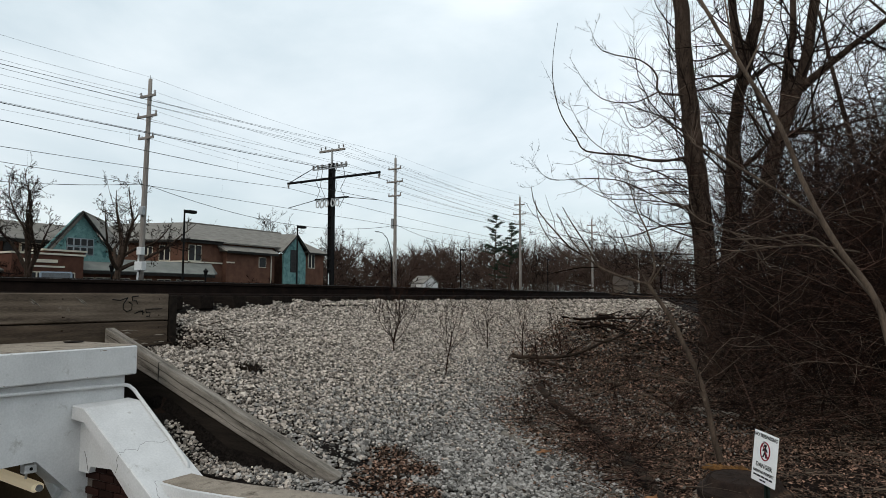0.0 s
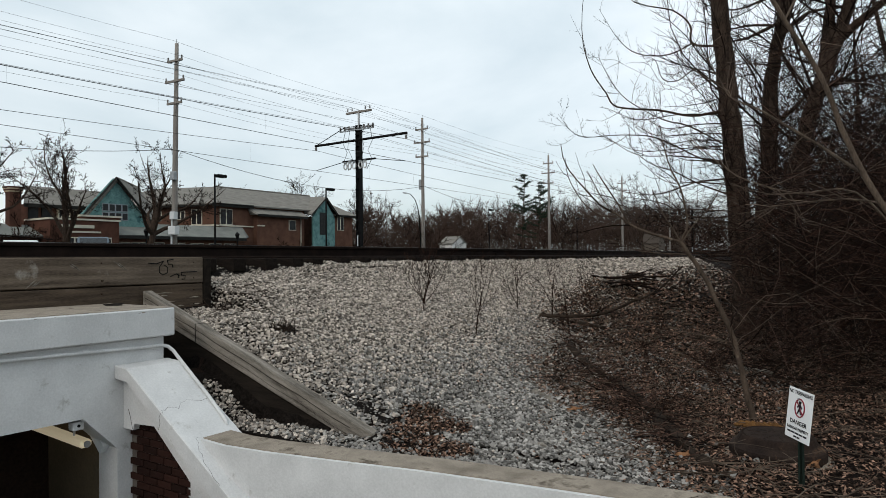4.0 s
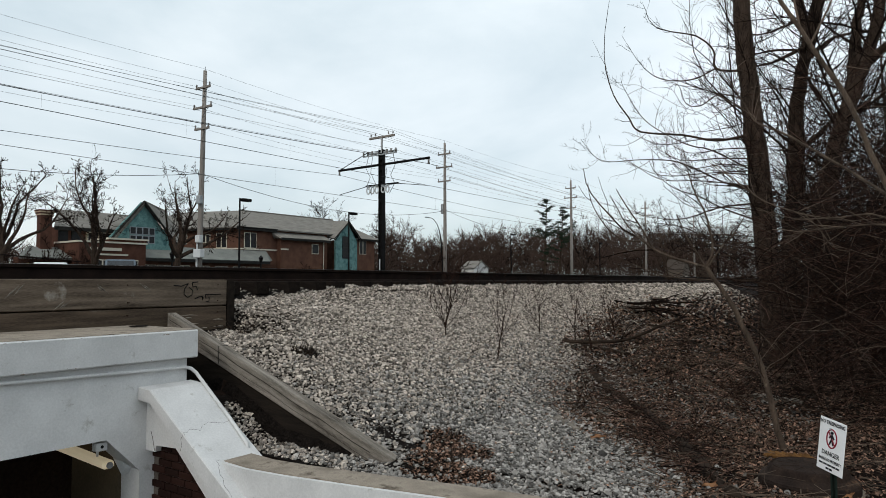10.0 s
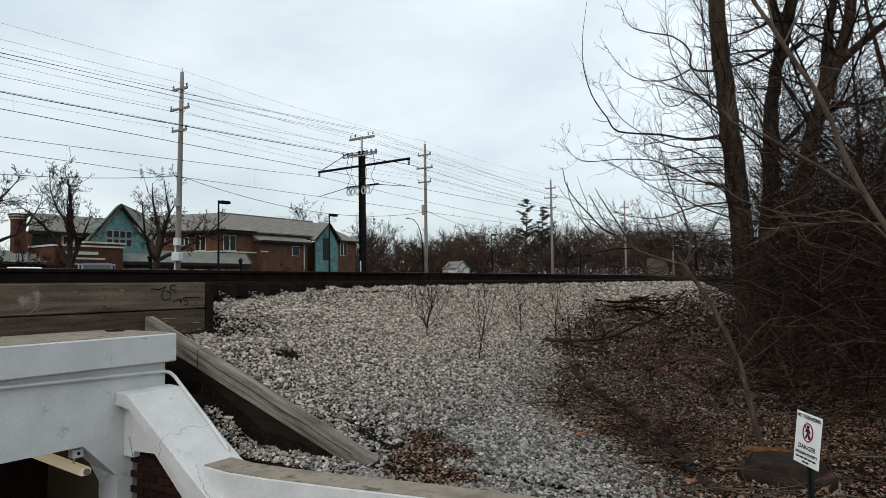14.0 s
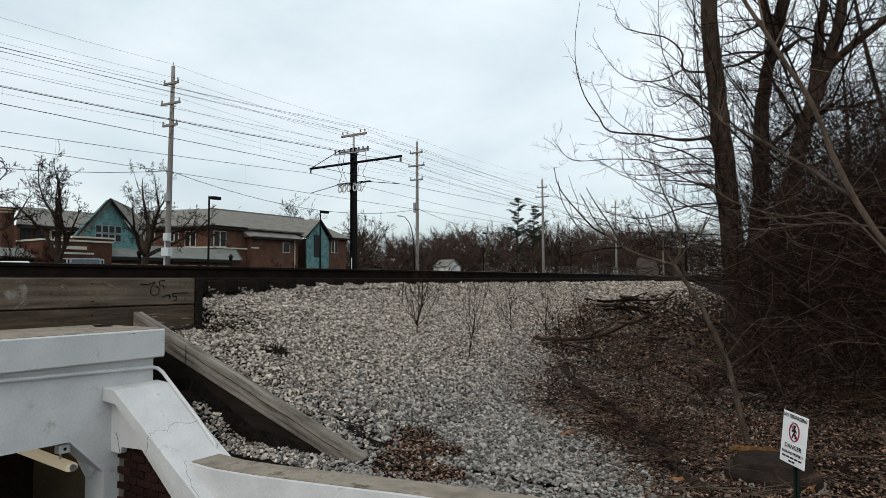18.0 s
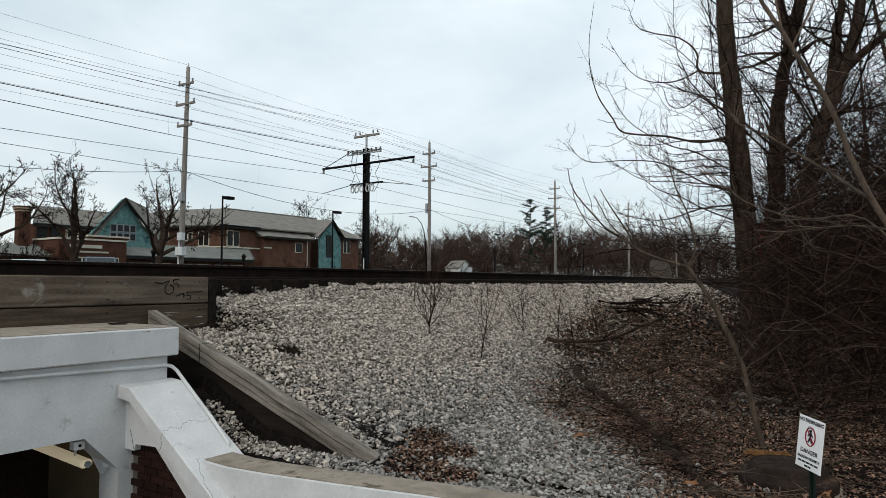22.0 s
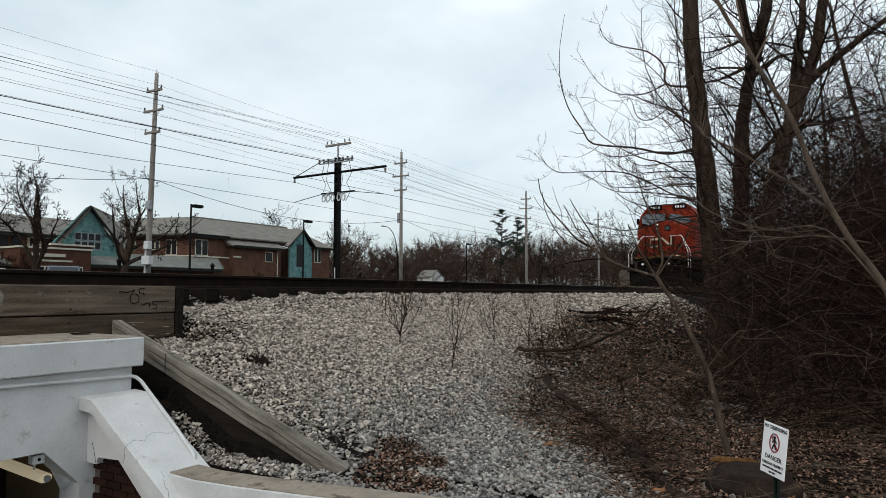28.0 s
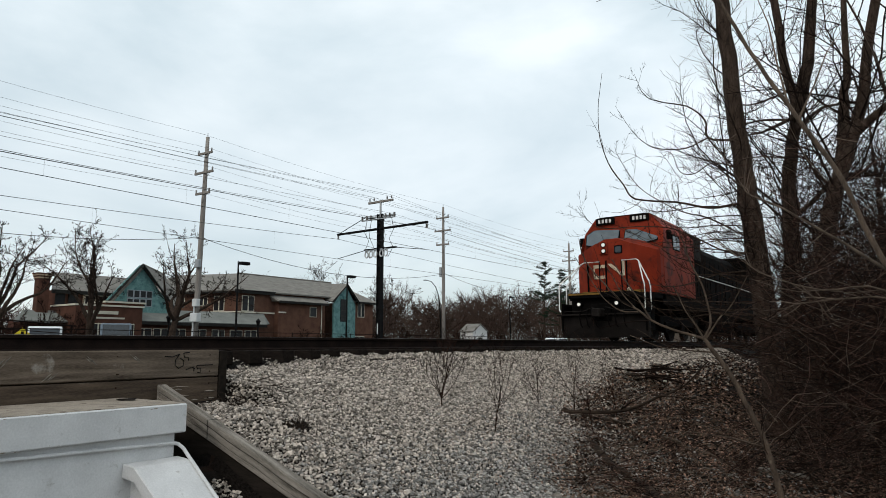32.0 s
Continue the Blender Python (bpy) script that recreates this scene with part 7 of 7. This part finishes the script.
make_log((-3.72, 9.35, 0), (-2.75, 8.2, 0), 0.066, "rotting brown log lying on the bank", 1)
make_log((-2.62, 8.1, 0), (-1.55, 6.45, 0), 0.06, "thin fallen log on the leaves", 2)
make_log((-4.70, 10.5, 0), (-3.9, 11.3, 0), 0.05, "fallen grey branch at the ballast's edge", 3)
make_log((-3.00, 6.70, 0), (-2.66, 6.47, 0), 0.042, "short broken piece of pale wood on the gravel", 4, TIMBER)
make_log((-2.18, 5.06, 0), (-1.96, 4.95, 0), 0.03, "short broken piece of wood on the gravel", 5, TIMBER)
make_log((-1.75, 6.9, 0), (-0.80, 6.45, 0), 0.022, "fallen stick lying towards the manhole", 6, BARK_GREY, "fallen_branch")
make_log((-1.62, 6.5, 0), (-0.88, 5.2, 0), 0.07, "dark decayed log half sunk in leaves", 7)
make_log((-2.6, 7.6, 0), (-1.5, 6.1, 0), 0.02, "pale fallen stick on the leaves", 8, BARK_GREY, "fallen_branch")
make_log((-1.65, 9.95, 0), (-1.05, 9.55, 0), 0.05, "pale split log on the leaves", 9, TIMBER)
make_log((-3.4, 11.6, 0), (-2.4, 10.8, 0), 0.04, "fallen branch in the leaves", 10, BARK_GREY, "fallen_branch")


def make_orange_leaves():
    rng = random.Random(3)
    for x, y in ((-2.39, 6.25), (-2.36, 6.31), (-0.80, 6.36), (-0.72, 6.42), (-0.64, 6.40), (-0.86, 6.44), (-1.15, 5.45), (-0.3, 5.75)):
        bm = bmesh.new()
        pts = [(0.07 * (0.6 + 0.4 * (k % 2)) * math.cos(2 * math.pi * k / 10), 0.07 * (0.6 + 0.4 * (k % 2)) * math.sin(2 * math.pi * k / 10), 0.012 * math.sin(k * 1.7)) for k in range(10)]
        bm.faces.new([bm.verts.new(p) for p in pts])
        bmesh.ops.solidify(bm, geom=bm.faces[:], thickness=0.002)
        o = part("leaf", bm, ORANGE_LEAF)
        o.matrix_basis = pose(x, y, height(x, y) + 0.045, rng.uniform(-25, 25), rng.uniform(-25, 25), rng.uniform(0, 360))
        tagged(o, "curled orange-brown dead leaf on the bank", "leaf", "orange leaves")


make_orange_leaves()


def make_rotten_wood():
    """A crumbling lump of rotten wood at the sapling's foot."""
    rng = random.Random(8)
    t = thing("rotten_wood", "crumbling orange-brown rotten wood at the sapling's foot", "rotten wood", pose(-0.78, 6.74, height(-0.78, 6.74)))
    for k in range(7):
        x, y, L = -0.14 + 0.045 * k, rng.uniform(-0.03, 0.05), rng.uniform(0.05, 0.09)
        run = [(x - L, y, 0.035), (x - 0.3 * L, y + 0.01, 0.05 + rng.uniform(0, 0.02)), (x + 0.4 * L, y, 0.045), (x + L, y - 0.01, 0.03)]
        part("chunk", tube(run, [0.012, rng.uniform(0.03, 0.042), rng.uniform(0.025, 0.04), 0.012], 7), ROTTEN, t)


make_rotten_wood()
limb_tree("fallen_branch", [
    ([(-4.74, 10.4, 0.58), (-4.11, 10.4, 0.60), (-3.60, 10.4, 0.66), (-3.12, 10.4, 0.86), (-2.72, 10.4, 1.05), (-2.34, 10.4, 1.42)], 0.034, 0.010, 6),
    ([(-3.2, 10.4, 0.90), (-2.7, 10.2, 0.90), (-2.2, 10.0, 0.80)], 0.012, 0.004, 4),
], 44, LOG, TWIG, "fallen brown branch propped over the bank", 0, 1, 0.3, 0.0035, 0.6, 0.02, sides=6, category="branch")


def make_brush():
    """Cut branches heaped at the top of the bank, brambles, weeds and young stems."""
    rng = np.random.default_rng(17)
    t = thing("brush_pile", "heap of dark cut branches with two pale sticks on the bank", "brush pile", pose(-5.3, 16.5, height(-5.3, 16.5)))
    for k in range(34):
        a = rng.normal(1.2, 0.35)
        run = bough(rng, (rng.normal(0, 0.4), rng.normal(0, 0.8), rng.uniform(0.03, 0.38)), (math.cos(a), math.sin(a), rng.normal(0, 0.1)), rng.uniform(0.5, 1.15), rng.uniform(0.016, 0.034), 0.010, 5, 0.06, -0.02)
        o = new("branch", segments_mesh("branch", [run], 5, TWIG if k > 1 else TIMBER))
        o.parent = t
    bramble = bare_tree("bramble", 140, 1.1, 0.007, 2, 5, 0.55, 0.8, -0.06, 0.0028, 0.02, TWIG_RED, TWIG_RED, 7, 0.2, "low reddish bramble over the leaves", "bramble", "brambles")
    put(bramble, -2.6, 9.6, 0, 0.6)
    r = random.Random(6)
    k = 0
    while k < 13:
        x, y = r.uniform(-5.2, -0.6), r.uniform(6.6, 14)
        if x > gravel_edge(x, y) + 0.1 and math.hypot(x + 0.6, y - 6.4) > 0.9:
            again(bramble, x, y, r.uniform(0, 360), r.uniform(0.35, 0.65), (r.uniform(-50, 50), r.uniform(-50, 50)))
            k += 1
    for x, y, h, n in ((-5.34, 7.92, 1.4, 8), (-4.50, 8.0, 1.4, 4), (-4.6, 10.7, 1.6, 3), (-3.9, 9.9, 1.3, 2), (-5.0, 10.2, 1.1, 4), (-4.2, 11.6, 1.3, 3)):
        s = bare_tree("young_stem", int(100 * y), h, 0.010, 2, 5, 0.45, 0.55, 0.05, 0.0028, 0.2, TWIG_RED, TWIG_RED, n, 0.10, "thin bare young stems growing from the ballast", "young stem", "young stems")
        put(s, x, y, 40 * n)
    runs = []
    for _ in range(46):
        x, y, a = rng.normal(-6.35, 0.22), rng.uniform(5.0, 5.9), rng.uniform(0, 2 * math.pi)
        runs.append(bough(rng, (x, y, height(x, y) + rng.uniform(0.03, 0.10)), (math.cos(a), math.sin(a), rng.normal(0.0, 0.25)), rng.uniform(0.12, 0.45), rng.uniform(0.003, 0.007), 0.002, 4, 0.12, -0.02))
    tagged(new("dead_sticks", segments_mesh("dead_sticks", runs, 4, LOG)), "dark broken sticks on the ballast below the post", "twigs", kind="stuff")
    runs = []
    while len(runs) < 210:
        x, y = rng.uniform(-5.0, -0.4), rng.uniform(6.6, 13)
        if x > gravel_edge(x, y) - 0.1 and math.hypot(x + 0.6, y - 6.3) > 0.7:
            a = rng.uniform(0, 2 * math.pi)
            runs.append(bough(rng, (x, y, height(x, y)), (math.cos(a), math.sin(a), rng.uniform(0.1, 1.0)), rng.uniform(0.5, 1.7), rng.uniform(0.003, 0.006), 0.0015, 7, 0.10, -0.10))
    tagged(new("arching_canes", segments_mesh("arching_canes", runs, 4, CANE)), "thin reddish-brown canes arching over the leaves", "canes", kind="stuff")
    runs = []
    for a, b, n in (((-2.05, 7.0), (-1.15, 5.35), 300), ((-3.7, 9.4), (-2.1, 7.1), 190), ((-4.6, 11.5), (-3.6, 9.5), 90)):
        for _ in range(n):
            f = rng.random()
            x, y = a[0] + (b[0] - a[0]) * f + rng.normal(0, 0.16), a[1] + (b[1] - a[1]) * f + rng.normal(0, 0.16)
            turn = rng.uniform(0, 2 * math.pi)
            runs.append(bough(rng, (x, y, height(x, y) + rng.uniform(0.01, 0.13)), (math.cos(turn), math.sin(turn), rng.normal(0.05, 0.25)), rng.uniform(0.15, 0.6), rng.uniform(0.003, 0.0065), 0.002, 4, 0.16, -0.02))
    tagged(new("twig_mat", segments_mesh("twig_mat", runs, 3, CANE)), "mat of reddish-brown dead twigs along the ballast's edge", "twigs", kind="stuff")
    # dark matted weeds
    for x, y, wide, n in ((-3.40, 5.25, 0.14, 70), (-3.0, 4.75, 0.18, 60), (-5.30, 5.22, 0.17, 110)):
        runs = []
        for _ in range(n):
            a, d = rng.uniform(0, 2 * math.pi), abs(rng.normal(0, wide * 0.6))
            px, py = x + d * math.cos(a), y + d * math.sin(a)
            runs.append(bough(rng, (px, py, height(px, py)), rng.normal(size=3) * (1, 1, 0.5) + (0, 0, 0.6), rng.uniform(0.05, 0.17), 0.005, 0.002, 3, 0.3, -0.05))
        o = new("weeds", segments_mesh("weeds", runs, 3, MOSS))
        tagged(o, "dark matted dead weeds in the ballast", "weeds", "weed clumps")


make_brush()


def make_bark_piece():
    """A flake of dark bark lying on the header beam."""
    bm = bmesh.new()
    rng = random.Random(5)
    ring = [(0.11 * math.cos(2 * math.pi * k / 11) * rng.uniform(0.75, 1.1), 0.06 * math.sin(2 * math.pi * k / 11) * rng.uniform(0.7, 1.1), rng.uniform(0.0, 0.02)) for k in range(11)]
    bm.faces.new([bm.verts.new(p) for p in ring])
    bmesh.ops.solidify(bm, geom=bm.faces[:], thickness=-0.02)
    o = part("bark_piece", bm, TIMBER_DARK)
    o.matrix_basis = pose(-6.32, 3.90, 1.124, 0, 0, 35)
    tagged(o, "dark flake of bark on the concrete beam", "bark piece")


make_bark_piece()


# ---- what moves ----
def motions():
    start, speed = 134.4, 3.5
    walk(loco, [(t, pose(TRACK_X, start - speed * t, RAIL_Z + 0.189)) for t in (0.0, 8.0, 16.0, 24.0, 28.0, 32.0)])
    times = [0.2 * k for k in range(161)]
    for a in axles:
        spot = a.location.copy()
        walk(a, [(t, pose(*spot, math.degrees(speed * t / WHEEL_R), 0, 0)) for t in times])


motions()
